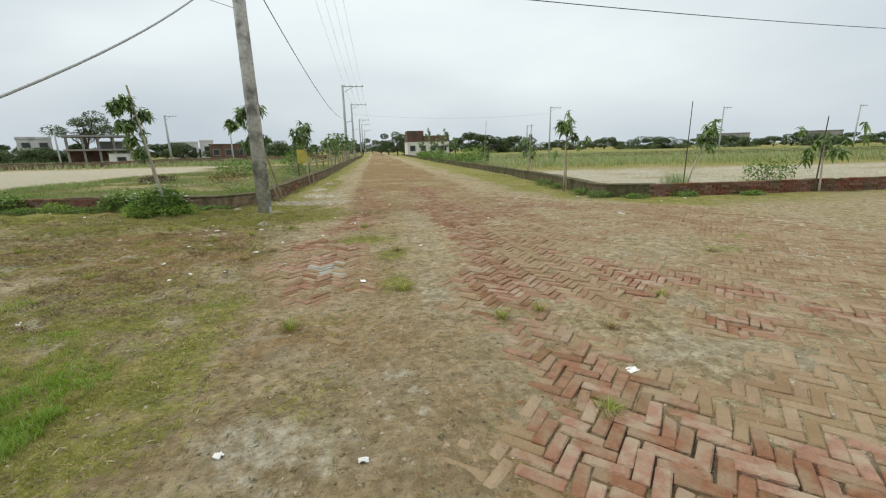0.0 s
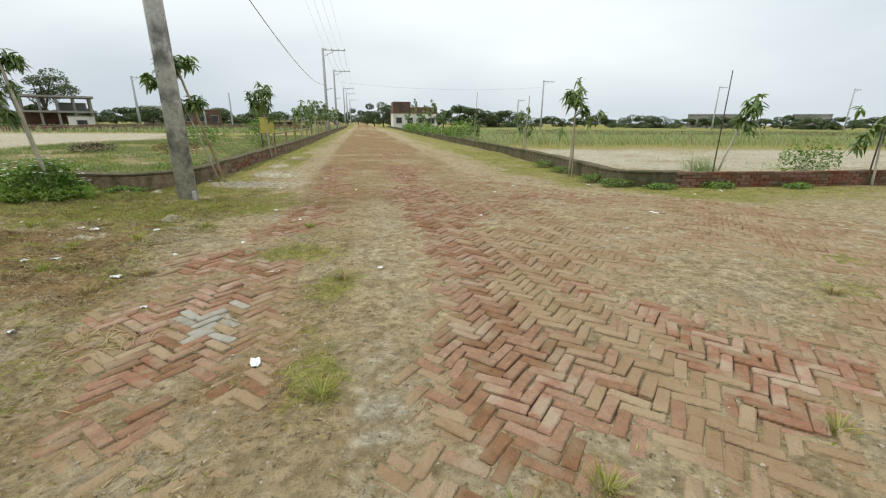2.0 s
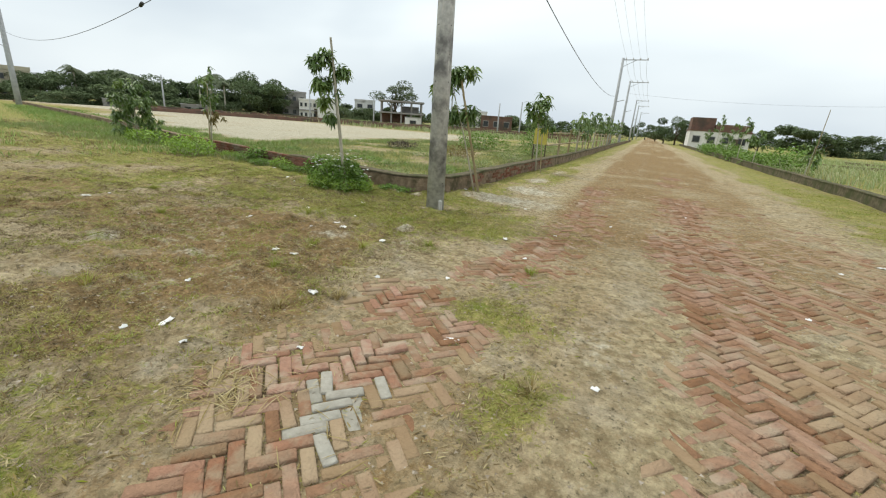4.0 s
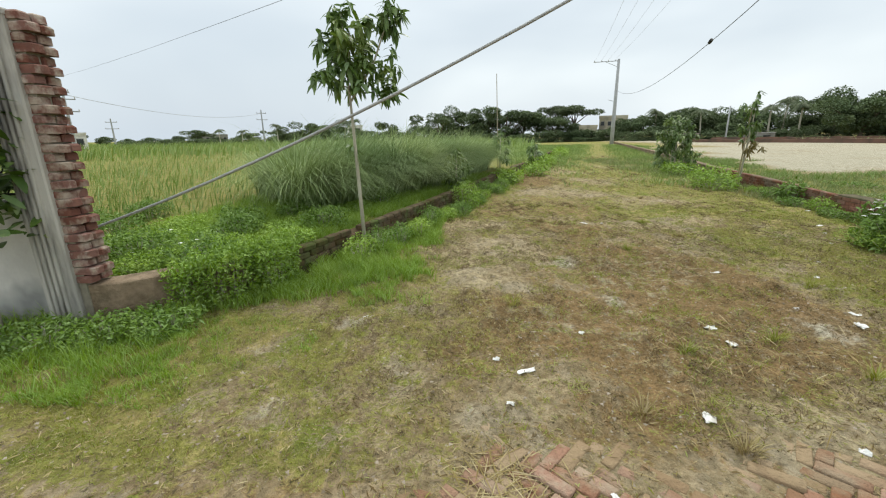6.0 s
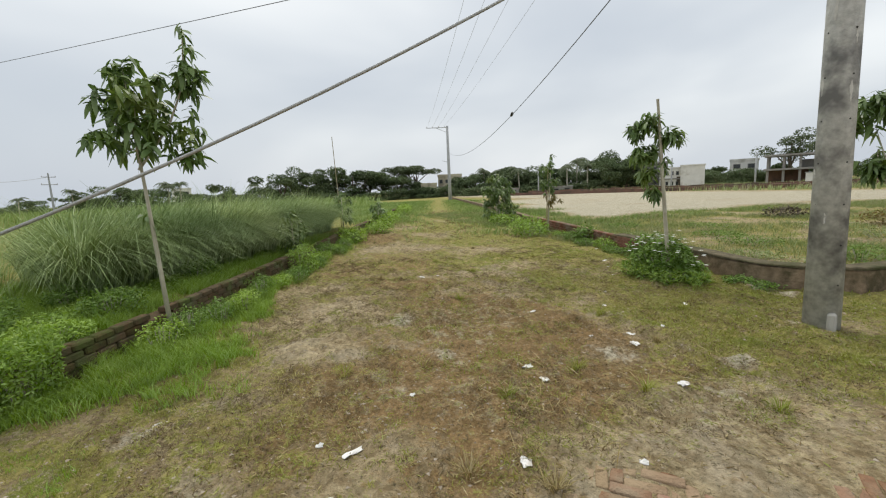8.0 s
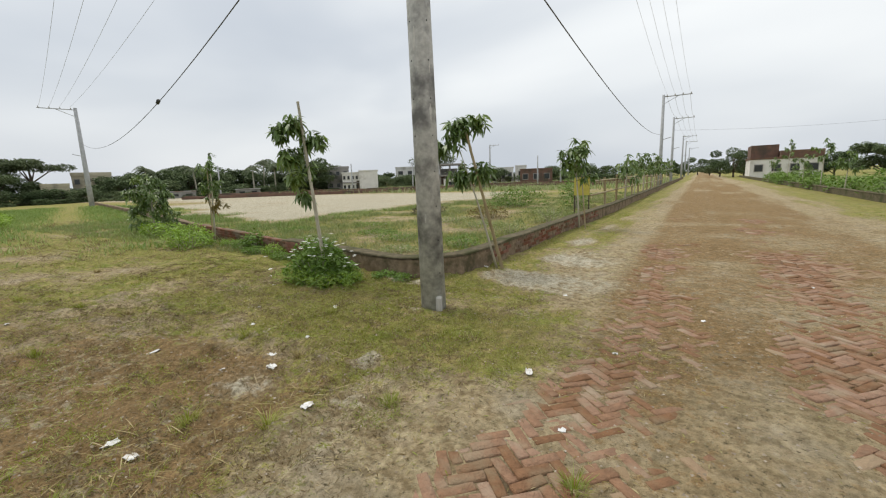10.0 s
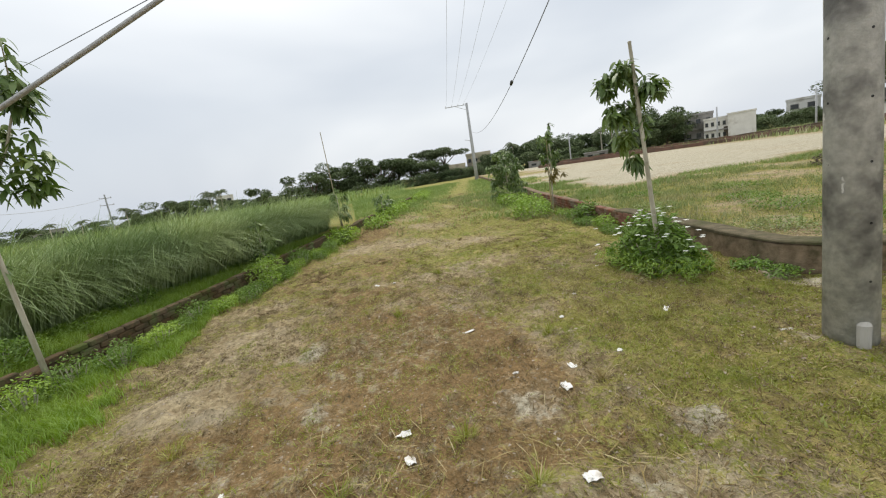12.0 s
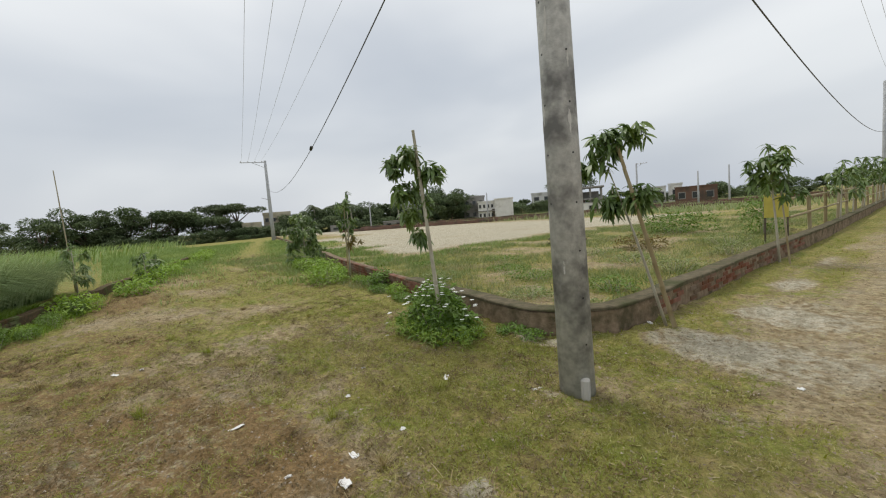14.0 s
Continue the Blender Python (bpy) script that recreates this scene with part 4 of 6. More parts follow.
def arcs(P, head, length, width, bend, segs=4):
    """Long arching blades, heading over with their tips hanging."""
    n = len(P)
    d = np.stack([np.cos(head), np.sin(head), np.zeros(n)], 1)
    s = np.stack([-np.sin(head), np.cos(head), np.zeros(n)], 1)
    rows = []
    for k in range(segs + 1):
        t = k / segs
        ang = (0.12 + bend * t * t)
        c = P + d * (length * (0.12 * t + 0.75 * bend * t * t * 0.55))[:, None] + np.array([0, 0, 1.0]) * (length * (t - 0.33 * bend * t ** 3))[:, None]
        w = width * (1 - 0.92 * t) * 0.5
        rows += [c - s * w[:, None], c + s * w[:, None]]
    m = len(rows)
    V = np.stack(rows, 1).reshape(-1, 3)
    b = (np.arange(n) * m)[:, None]
    F = np.concatenate([b + np.array([[2 * k, 2 * k + 1, 2 * k + 3, 2 * k + 2]]) for k in range(segs)])
    return V, F


def leaf_data(name, width, droop, material):
    V, F = strips(np.zeros((1, 3)), np.zeros(1), np.zeros(1), np.ones(1), np.full(1, width), np.full(1, droop), None, 3)
    return fast_mesh(name, V, F, material)


MANGO_LEAVES = [leaf_data("leaf", 0.27, 0.25, M_MANGO), leaf_data("leaf", 0.24, 0.5, M_MANGO), leaf_data("leaf", 0.29, 0.75, M_MANGO)]
JACK_LEAVES = [leaf_data("leaf", 0.52, 0.15, M_JACK), leaf_data("leaf", 0.48, 0.4, M_JACK)]


def whorls(tips, rng, per, length, spread=0.5):
    """Origins and headings of leaves in drooping whorls round branch tips."""
    O, yaw, pitch, L = [], [], [], []
    for tip in tips:
        for k in range(per):
            O.append((tip[0] + rng.gauss(0, 0.02), tip[1] + rng.gauss(0, 0.02), tip[2] + rng.uniform(-0.10, 0.03)))
            yaw.append(k * 2.4 + rng.uniform(-0.4, 0.4))
            pitch.append(rng.uniform(-1.15, spread - 0.1))
            L.append(length * rng.uniform(0.65, 1.2))
    return np.array(O), np.array(yaw), np.array(pitch), np.array(L)


def sapling(x, y, height_m, lean, crown, tips_n, seed, label, near=False, low=0.45, leaf_len=0.21, per=11, dry=0.0, trunk_r=0.03, group="young trees along the plot walls", name="mango_tree", extra=(), fuller=1):
    """A young roadside tree: leaning trunk, a few branches, whorls of long drooping leaves."""
    rng = random.Random(seed)
    t = thing(name, x, y, ground_z(x, y), label=label, category="tree", group=group)
    lx, ly = lean
    mid = Vector((lx * 0.55, ly * 0.55, height_m * 0.55))
    trunk = [Vector((0, 0, -0.1)), Vector((lx * 0.25 + rng.uniform(-.02, .02), ly * 0.25, height_m * 0.25)), mid, Vector((lx * 0.85, ly * 0.85, height_m * 0.82))]
    part("trunk", tube(trunk, [trunk_r, trunk_r * 0.85, trunk_r * 0.65, trunk_r * 0.3], 8), M_BARK, t, smooth=True)
    tips = list(extra)
    for k in range(tips_n):
        f = low + (0.97 - low) * (k + 0.5) / tips_n
        a = k * 2.4 + rng.uniform(-0.5, 0.5)
        o = Vector((lx * f, ly * f, height_m * f * 0.86))
        reach = crown * rng.uniform(0.45, 1.0) * (1.0 - 0.45 * max(0, f - 0.6))
        tip = o + Vector((math.cos(a) * reach, math.sin(a) * reach, height_m * rng.uniform(0.03, 0.14)))
        part("branch", tube([o, o.lerp(tip, 0.5) + Vector((0, 0, -0.03)), tip], [trunk_r * 0.35, trunk_r * 0.25, trunk_r * 0.12], 5), M_BARK, t)
        tips += [tip, o.lerp(tip, 0.62)]
        for q in range(fuller):
            tips.append(tip + Vector((rng.uniform(-0.22, 0.22), rng.uniform(-0.22, 0.22), rng.uniform(-0.25, 0.12))))
    tips.append(Vector((lx, ly, height_m * 0.97)))
    part("branch", tube([trunk[-1], tips[-1]], [trunk_r * 0.3, trunk_r * 0.12], 5), M_BARK, t)
    O, yaw, pitch, L = whorls(tips, rng, per, leaf_len)
    if near:
        for k in range(min(len(O), 300)):
            ob = new("leaf", MANGO_LEAVES[rng.randrange(3)])
            ob.parent = t
            ob.matrix_basis = Matrix.LocRotScale(Vector(O[k]), Euler((rng.uniform(-0.6, 0.6), -pitch[k], yaw[k])), Vector((L[k], L[k] * 1.15, L[k])))
        O, yaw, pitch, L = O[300:], yaw[300:], pitch[300:], L[300:]
    if len(O):
        V, F = strips(O, yaw, pitch, L, L * 0.34, np.array([rng.uniform(0.2, 0.7) for _ in O]), np.array([rng.uniform(-0.6, 0.6) for _ in O]), 2)
        fol = new("foliage", fast_mesh("foliage", V, F, M_MANGO))
        fol.parent = t
        fol["kind"] = "stuff"
        if dry:
            fol.data.materials.append(M_DRYLEAF)
            low_face = V[F].mean(1)[:, 2] < height_m * (0.35 + 0.3 * dry)
            fol.data.polygons.foreach_set("material_index", low_face.astype(np.int32))
    return t


def stake(x, y, lean, h, r=0.022, label="thin dry bamboo stake propping a young tree", material=None):
    rng = random.Random(int(abs(x * 97 + y * 31)))
    pts, rad = [], []
    n = max(4, int(h / 0.28))
    for k in range(n + 1):
        f = k / n
        base = Vector((lean[0] * f, lean[1] * f, -0.1 + (h + 0.1) * f))
        for dz, rr in ((-0.012, 1.0), (0.0, 1.14), (0.012, 1.0)):
            pts.append(base + Vector((0, 0, dz)))
            rad.append(r * rr * (1 - 0.35 * f))
    ob = obj("bamboo_stake", *tube(pts, rad, 8), material or M_BAMBOO, smooth=True)
    ob.matrix_basis = pose(x, y, ground_z(x, y))
    return tagged(ob, label, "stake", "bamboo stakes")


def thicket(name, x, y, rx, ry, h, n, leaf, material, label, seed=1, flowers=0, category="bush", wide=0.45, base=0.0, group="", shape=0.6, upright=0.0, tall_bloom=0.0):
    """A leafy bush: many small leaves on thin stems inside an uneven mound."""
    rg = np.random.RandomState(seed)
    t = thing(name, x, y, ground_z(x, y) + base, label=label, category=category, group=group)
    a, rr, u = rg.uniform(0, 6.283, n), np.sqrt(rg.uniform(0, 1, n)), rg.uniform(0, 1, n)
    lump = 0.65 + 0.6 * vnoise(np.cos(a) * 3 + rr * 4 + seed * 7, np.sin(a) * 3, 1.0, seed, 2)
    top = h * np.clip(1 - (rr * shape) ** 2, 0.1, 1) * lump
    zz = top * (1 - (1 - u) ** 1.6 * 0.95)
    O = np.stack([np.cos(a) * rr * rx * lump, np.sin(a) * rr * ry * lump, np.clip(zz, 0.02, None)], 1)
    V, F = strips(O, rg.uniform(0, 6.283, n), rg.uniform(-0.6, 0.9, n) + upright, leaf * rg.uniform(0.6, 1.3, n), leaf * wide * rg.uniform(0.8, 1.2, n), rg.uniform(0, 0.5, n), rg.uniform(-0.8, 0.8, n), 1)
    f = new("foliage", fast_mesh("foliage", V, F, material))
    f.parent = t
    f["kind"] = "stuff"
    S = []
    for k in range(14):
        b = rg.uniform(0, 6.283)
        q = rg.uniform(0.1, 0.8)
        S.append(tube([(math.cos(b) * q * rx * 0.4, math.sin(b) * q * ry * 0.4, -0.06), (math.cos(b) * q * rx, math.sin(b) * q * ry, h * 0.75 * (1 - 0.4 * q))], [0.008, 0.004], 4))
    part("stem_tangle", joined(*S), M_BARK, t)["kind"] = "stuff"
    for k in range(flowers):
        b, q = rg.uniform(0, 6.283), math.sqrt(rg.uniform(0.02, 1))
        o = np.array([math.cos(b) * q * rx * 0.95, math.sin(b) * q * ry * 0.95, h * (1.0 - 0.5 * q * q) + rg.uniform(-0.06, 0.08) + tall_bloom * rg.uniform(0, 1)])
        yaw = np.arange(5) * 1.2566 + rg.uniform(0, 1)
        V, F = strips(np.repeat(o[None], 5, 0), yaw, np.full(5, 0.25), np.full(5, 0.038), np.full(5, 0.032), np.full(5, 0.3), None, 1)
        ob = new("flower", fast_mesh("flower", V, F, M_PETAL))
        ob.parent = t
    return t


# ---- young trees, bushes ----
def cluster(c, r, n, seed):
    """Branch tips bunched in an umbrella round a centre."""
    q = random.Random(seed * 101)
    out = []
    while len(out) < n:
        v = Vector((q.uniform(-1, 1), q.uniform(-1, 1), q.uniform(-0.5, 0.9)))
        if v.length <= 1:
            out.append(Vector(c) + Vector((v.x * r, v.y * r, v.z * r * 0.8)))
    return out


big_tree = sapling(-4.75, 4.5, 3.2, (0.05, -0.1), 0.30, 9, 5, "slim young mango tree with drooping dark leaves beside the mossy wall", near=True, low=0.74, leaf_len=0.165, per=10, trunk_r=0.03, fuller=2,
        extra=[Vector((-0.08, 0.5, 3.62)), Vector((-0.08, 0.55, 3.45)), Vector((-0.08, 0.48, 3.3)), Vector((-0.1, 0.42, 3.1)), Vector((-0.07, 0.55, 2.95)), Vector((-0.07, 0.5, 2.7)), Vector((0.0, -0.1, 1.5))]
        + cluster((-0.06, 0.22, 2.85), 0.3, 13, 21) + cluster((-0.04, 0.3, 2.45), 0.28, 12, 22) + cluster((0.0, 0.4, 2.2), 0.2, 7, 23) + cluster((-0.06, 0.48, 3.1), 0.22, 9, 24) + cluster((0.0, -0.25, 2.8), 0.26, 8, 25) + cluster((0.0, -0.12, 3.1), 0.2, 6, 26))
part_branch = part("branch", tube([(0.0, -0.1, 2.0), (-0.04, 0.25, 2.5), (-0.08, 0.45, 3.0), (-0.08, 0.5, 3.6)], [0.016, 0.013, 0.01, 0.005], 6), M_BARK, big_tree)
sapling(-4.28, 11.72, 2.6, (-0.40, 0.06), 0.18, 2, 8, "young mango tree with drooping clustered leaves tied to a stake", near=True, low=0.7, leaf_len=0.145, per=12, trunk_r=0.02, fuller=0,
        extra=cluster((-0.48, -0.06, 2.62), 0.19, 16, 1) + cluster((-0.60, -0.2, 2.48), 0.15, 9, 9) + cluster((-0.22, 0.20, 2.38), 0.14, 12, 2) + cluster((-0.50, -0.12, 2.12), 0.18, 15, 3) + cluster((-0.42, -0.05, 1.80), 0.14, 10, 4) + cluster((-0.38, -0.02, 1.52), 0.10, 5, 10))
stake(-4.22, 11.68, (-0.46, 0.10), 2.95, 0.032, "pale grey bamboo stake leaning through a young tree", M_BARK)
sapling(-2.17, 13.87, 2.3, (-0.63, -0.24), 0.22, 2, 13, "leaning young mango tree with two tufts of leaves", near=True, low=0.75, leaf_len=0.155, per=12, trunk_r=0.024, fuller=0,
        extra=cluster((-0.66, -0.27, 2.50), 0.23, 19, 5) + cluster((-0.36, -0.14, 2.62), 0.19, 12, 6) + cluster((-0.86, -0.36, 2.22), 0.20, 13, 11) + cluster((-0.66, -0.25, 1.70), 0.21, 14, 7) + cluster((-0.25, -0.1, 1.76), 0.18, 11, 8))
stake(-2.05, 13.84, (-0.56, -0.27), 2.42, 0.034, "leaning brown bamboo stake beside the corner wall")
sapling(-2.2, 20.0, 2.75, (-0.2, 0.0), 0.42, 9, 17, "young tree with pale leaves beside the plaster wall", low=0.6, leaf_len=0.2, per=13, fuller=3)
stake(-2.0, 19.95, (-0.2, 0.1), 1.9)
sapling(-11.6, 14.0, 2.75, (0.12, 0.1), 0.35, 6, 19, "thin young tree with yellowed lower leaves on a stake", low=0.4, dry=0.4, per=14, fuller=3, leaf_len=0.15)
stake(-11.6, 13.95, (0.15, 0.0), 2.2)
sapling(-16.7, 14.6, 2.3, (0.0, 0.0), 0.8, 22, 23, "dense dark young tree beside the side road", low=0.12, leaf_len=0.15, per=18, trunk_r=0.04, fuller=5)
sapling(-19.5, 15.8, 1.7, (0.0, 0.0), 0.3, 5, 24, "small young tree beside the side road", low=0.25)
sapling(6.74, 13.86, 2.6, (0.05, 0.05), 0.3, 5, 29, "slender young tree with a round leafy top by the wall", low=0.72, per=10, leaf_len=0.22, fuller=1, extra=[Vector((0.55, -0.3, 1.75)), Vector((0.42, -0.22, 1.55)), Vector((-0.3, 0.1, 1.3))])
stake(6.8, 13.78, (-0.08, 0.0), 1.6)
sapling(9.88, 12.25, 2.05, (0.45, -0.3), 0.3, 5, 31, "thin young tree with few leaves beside a tall stake", low=0.62, per=9, leaf_len=0.22)
stake(9.85, 12.3, (0.0, 0.0), 2.5, 0.016, "tall dark bare stake beside a thin young tree", M_BARK_DARK)
sapling(13.4, 11.2, 1.75, (0.15, 0.25), 0.55, 6, 37, "low young tree with spreading branches by the brick wall", low=0.6, per=9, extra=[Vector((-0.5, 0.35, 1.85)), Vector((0.45, -0.5, 1.9)), Vector((0.5, -0.55, 1.6))])
stake(13.35, 11.3, (0.02, 0.0), 2.1, 0.02, "stout dark stake beside a low young tree", M_BARK_DARK)
sapling(7.85, 20.2, 2.0, (0.1, 0), 0.4, 5, 41, "thin young tree with sparse leaves by the road wall", low=0.4, per=9)
stake(7.9, 20.1, (0.05, 0), 2.35)
sapling(8.2, 29.8, 1.9, (0.1, 0), 0.45, 5, 43, "thin young tree with sparse leaves by the road wall", low=0.4, per=9)
stake(8.25, 29.7, (0.1, 0), 3.1)
for k, (xx, yy, hh) in enumerate(((-2.3, 29.5, 2.6), (-2.35, 33.5, 2.8), (-2.4, 38, 3.0), (-2.3, 42.5, 3.1), (-2.5, 47, 3.0), (-2.5, 52, 3.0), (-2.5, 61, 3.2), (-2.5, 68, 3.2),
                                  (7.6, 38, 2.4), (7.7, 44, 3.4), (7.7, 50, 2.6), (7.7, 57, 4.2), (7.7, 66, 2.8))):
    sapling(xx, yy, hh, (0.1, 0), 0.6, 6, 50 + k, "bushy young roadside tree beside the plot wall", low=0.55, per=12, leaf_len=0.24)
stake(-16.7, 7.4, (-0.3, -0.1), 3.7, 0.02, "tall thin leaning stake over a small shrub")
sapling(-16.4, 7.45, 1.5, (0, 0), 0.55, 8, 71, "small leafy sapling growing by a tall stake", low=0.2, per=12, leaf_len=0.2)
sapling(-10.0, 5.75, 1.15, (0, 0), 0.3, 8, 73, "small dense mango sapling growing in the broken wall", low=0.15, per=13, leaf_len=0.2)
sapling(-19, 9.3, 1.2, (0, 0), 0.5, 6, 74, "small leafy sapling by the side road", low=0.2, per=12)
sapling(-22, 9.9, 1.0, (0, 0), 0.5, 6, 75, "small leafy sapling by the side road", low=0.2, per=12)


def jackfruit():
    rng = random.Random(9)
    t = thing("jackfruit_sapling", -1.98, 2.02, ground_z(-1.98, 2.02), label="young tree with broad glossy oval leaves before the white wall", category="tree")
    part("trunk", tube([(0, 0, -0.1), (-0.05, 0.0, 0.5), (-0.16, -0.05, 1.05), (-0.2, -0.08, 1.5), (-0.2, -0.1, 1.9)], [0.034, 0.03, 0.026, 0.018, 0.01], 8), M_BARK, t, smooth=True)
    for k in range(17):
        f = 0.95 + 0.95 * k / 17
        a = k * 2.4
        o = Vector((-0.12 - 0.05 * f, -0.05, f))
        tip = o + Vector((math.cos(a) * 0.34, math.sin(a) * 0.42, rng.uniform(0.05, 0.25)))
        part("branch", tube([o, tip], [0.010, 0.005], 5), M_BARK, t)
        for q in range(17):
            ob = new("leaf", JACK_LEAVES[rng.randrange(2)])
            ob.parent = t
            p = o.lerp(tip, rng.uniform(0.45, 1.0))
            ob.matrix_basis = Matrix.LocRotScale(p, Euler((rng.uniform(-0.7, 0.7), rng.uniform(-0.5, 0.6), rng.uniform(0, 6.28))), Vector((rng.uniform(0.12, 0.19),) * 3))
    rg3 = np.random.RandomState(19)
    m = 330
    a, q = rg3.uniform(0, 6.283, m), np.sqrt(rg3.uniform(0.05, 1, m))
    O = np.stack([-0.2 + np.cos(a) * q * 0.36, -0.07 + np.sin(a) * q * 0.44, rg3.uniform(0.9, 2.05, m) - 0.1 * q], 1)
    V, F = strips(O, rg3.uniform(0, 6.283, m), rg3.uniform(-0.7, 0.6, m), rg3.uniform(0.11, 0.18, m), rg3.uniform(0.055, 0.085, m), rg3.uniform(0.1, 0.5, m), rg3.uniform(-0.6, 0.6, m), 3)
    inner = new("foliage", fast_mesh("foliage", V, F, M_JACK))
    inner.parent = t
    inner["kind"] = "stuff"
    tip = Vector((0.05, 0.28, 0.92))
    part("branch", tube([(-0.1, 0, 0.75), (0.0, 0.18, 0.8), tip], [0.008, 0.006, 0.004], 5), M_BARK, t)
    for q in range(5):
        ob = new("leaf", JACK_LEAVES[0])
        ob.parent = t
        ob.matrix_basis = Matrix.LocRotScale(tip, Euler((rng.uniform(-0.5, 0.5), rng.uniform(-0.2, 0.5), q * 1.3)), Vector((0.2,) * 3))


jackfruit()
thicket("flowering_bush", -4.42, 11.78, 0.72, 0.46, 0.74, 4200, 0.075, M_BUSH, "dark green bush dotted with white flowers against the wall", 4, flowers=46, shape=0.85, tall_bloom=0.05)
thicket("bush_skirt", -4.4, 11.62, 0.9, 0.42, 0.26, 2600, 0.07, M_LUSH, "fine grassy weeds round the foot of the flowering bush", 5, category="weeds", wide=0.12, upright=0.4)
thicket("flowering_bush", -5.9, 12.9, 0.45, 0.35, 0.5, 500, 0.10, M_BUSH, "small bush with white flowers by the brick wall", 6, flowers=14)
thicket("weed_clump", -8.9, 13.55, 0.5, 0.3, 0.5, 500, 0.10, M_BUSH, "low dark weeds growing over the brick wall", 7)
thicket("weed_clump", -11.3, 13.1, 1.0, 0.6, 0.65, 1300, 0.09, M_HEDGE, "bright feathery roadside weeds", 8)
thicket("weed_clump", -15.5, 14.2, 1.2, 0.6, 0.5, 900, 0.1, M_HEDGE, "bright feathery roadside weeds", 9)
for k, (xx, yy, rx, ry, hh, nn) in enumerate(((-2.92, 3.5, 0.34, 0.30, 0.62, 1900), (-3.22, 3.86, 0.40, 0.28, 0.60, 2000), (-2.70, 3.22, 0.22, 0.22, 0.5, 1000))):
    thicket("leafy_weed", xx, yy, rx, ry, hh, int(nn * 2.2), 0.042, M_HEDGE, "upright bright green weeds crowding the low wall", 20 + k, category="weeds", wide=0.45, shape=0.35, upright=0.6, group="weeds on the wall")
rg = np.random.RandomState(5)
for k in range(22):
    f = k / 21
    xx = -4.3 - 9.8 * f
    thicket("verge_weed", xx, float(side_line(SW_WALL, xx)) + 0.45 + rg.uniform(-0.05, 0.25), 0.38, 0.22, rg.uniform(0.16, 0.40), 900, 0.036, M_BUSH if k % 3 else M_LUSH, "tangled green weeds at the foot of the mossy wall", 40 + k, category="weeds", group="weeds at the wall foot")
for k, (xx, yy) in enumerate(((-1.9, 2.5), (-2.05, 2.85), (-1.75, 2.1), (-1.6, 1.75), (-2.3, 3.05), (-2.05, 1.5), (-2.2, 3.3))):
    thicket("verge_weed", xx, yy, 0.32, 0.3, 0.20, 900, 0.042, M_BUSH, "low dark weeds at the foot of the pillar", 60 + k, category="weeds", group="weeds by the pillar")
for k, (xx, yy, ss) in enumerate(((-3.2, 2.5, .5), (-3.8, 2.9, .6), (-3.1, 1.7, .6), (-4.3, 2.2, .6), (-4.9, 3.2, .5), (-5.6, 3.5, .5), (-4.0, 1.4, .7), (-3.4, 0.8, .6), (-6.6, 3.9, .5), (-5.0, 1.6, .6), (-4.2, 3.6, .45))):
    thicket("field_weed", xx, yy, ss, ss * 0.8, 0.20, 1900, 0.04, M_LUSH if k % 2 else M_HEDGE, "low lush weeds inside the overgrown plot", 80 + k, flowers=2 if k < 4 else 0, category="weeds", group="weeds in the plot")
for k, (xx, yy) in enumerate(((-3.5, 2.1), (-4.6, 2.7), (-5.3, 2.4), (-4.5, 1.0), (-3.9, 0.2), (-6.0, 3.0), (-3.3, 3.05), (-5.2, 3.75), (-3.7, -0.5), (-7.3, 4.2), (-5.4, -0.3), (-5.9, -1.2), (-6.6, -1.9), (-5.2, -1.6), (-7.4, -2.8), (-4.8, 0.1), (-6.2, 0.2))):
    thicket("field_weed", xx, yy, 0.42, 0.36, 0.36, 1300, 0.05, M_BUSH, "knee-high dark green weeds inside the overgrown plot", 180 + k, category="weeds", group="weeds in the plot", upright=0.3)
thicket("verge_weed", -8.9, 5.95, 0.65, 0.4, 0.55, 1800, 0.05, M_HEDGE, "bright weeds burying a broken stretch of the wall", 301, category="weeds", group="weeds at the wall foot")
thicket("verge_weed", -10.6, 6.35, 0.6, 0.35, 0.42, 1300, 0.05, M_BUSH, "dark weeds spilling over the mossy wall", 302, category="weeds", group="weeds at the wall foot")
for k, (xx, off, hh) in enumerate(((-3.5, -0.3, .12), (-5.4, -0.35, .2), (-6.1, -0.3, .26), (-6.9, -0.4, .18), (-7.6, -0.3, .3), (-8.4, -0.5, .2), (-9.4, -0.4, .28), (-10.3, -0.45, .22), (-12.6, -0.5, .3))):
    thicket("verge_weed", xx, float(side_line(NW_SIDE + [(-2.6, 12.7)], xx)) + off, 0.42, 0.25, hh, 900, 0.045, M_HEDGE if k % 3 == 1 else M_BUSH, "ragged weeds at the foot of the plaster wall", 310 + k, category="weeds", group="weeds at the plot wall")
for k, (xx, yy, ss, hh) in enumerate(((-3.6, 15.2, .5, .3), (-3.3, 13.6, .4, .22), (-4.6, 14.0, .6, .16), (-5.8, 15.6, .7, .24), (-3.5, 17.6, .6, .34), (-4.8, 18.6, .8, .28), (-7.2, 16.4, .7, .16), (-3.3, 20.6, .5, .35), (-6.6, 19.6, .8, .22), (-8.8, 18.0, .8, .16), (-4.0, 23.0, .9, .4), (-7.9, 14.6, .6, .18), (-10.4, 16.2, .7, .16))):
    thicket("plot_weed", xx, yy, ss, ss * 0.8, hh, 700, 0.05, M_FIELD if k % 3 else M_BUSH, "scattered green weeds among the plot grass", 330 + k, category="weeds", group="weeds inside the corner plot")
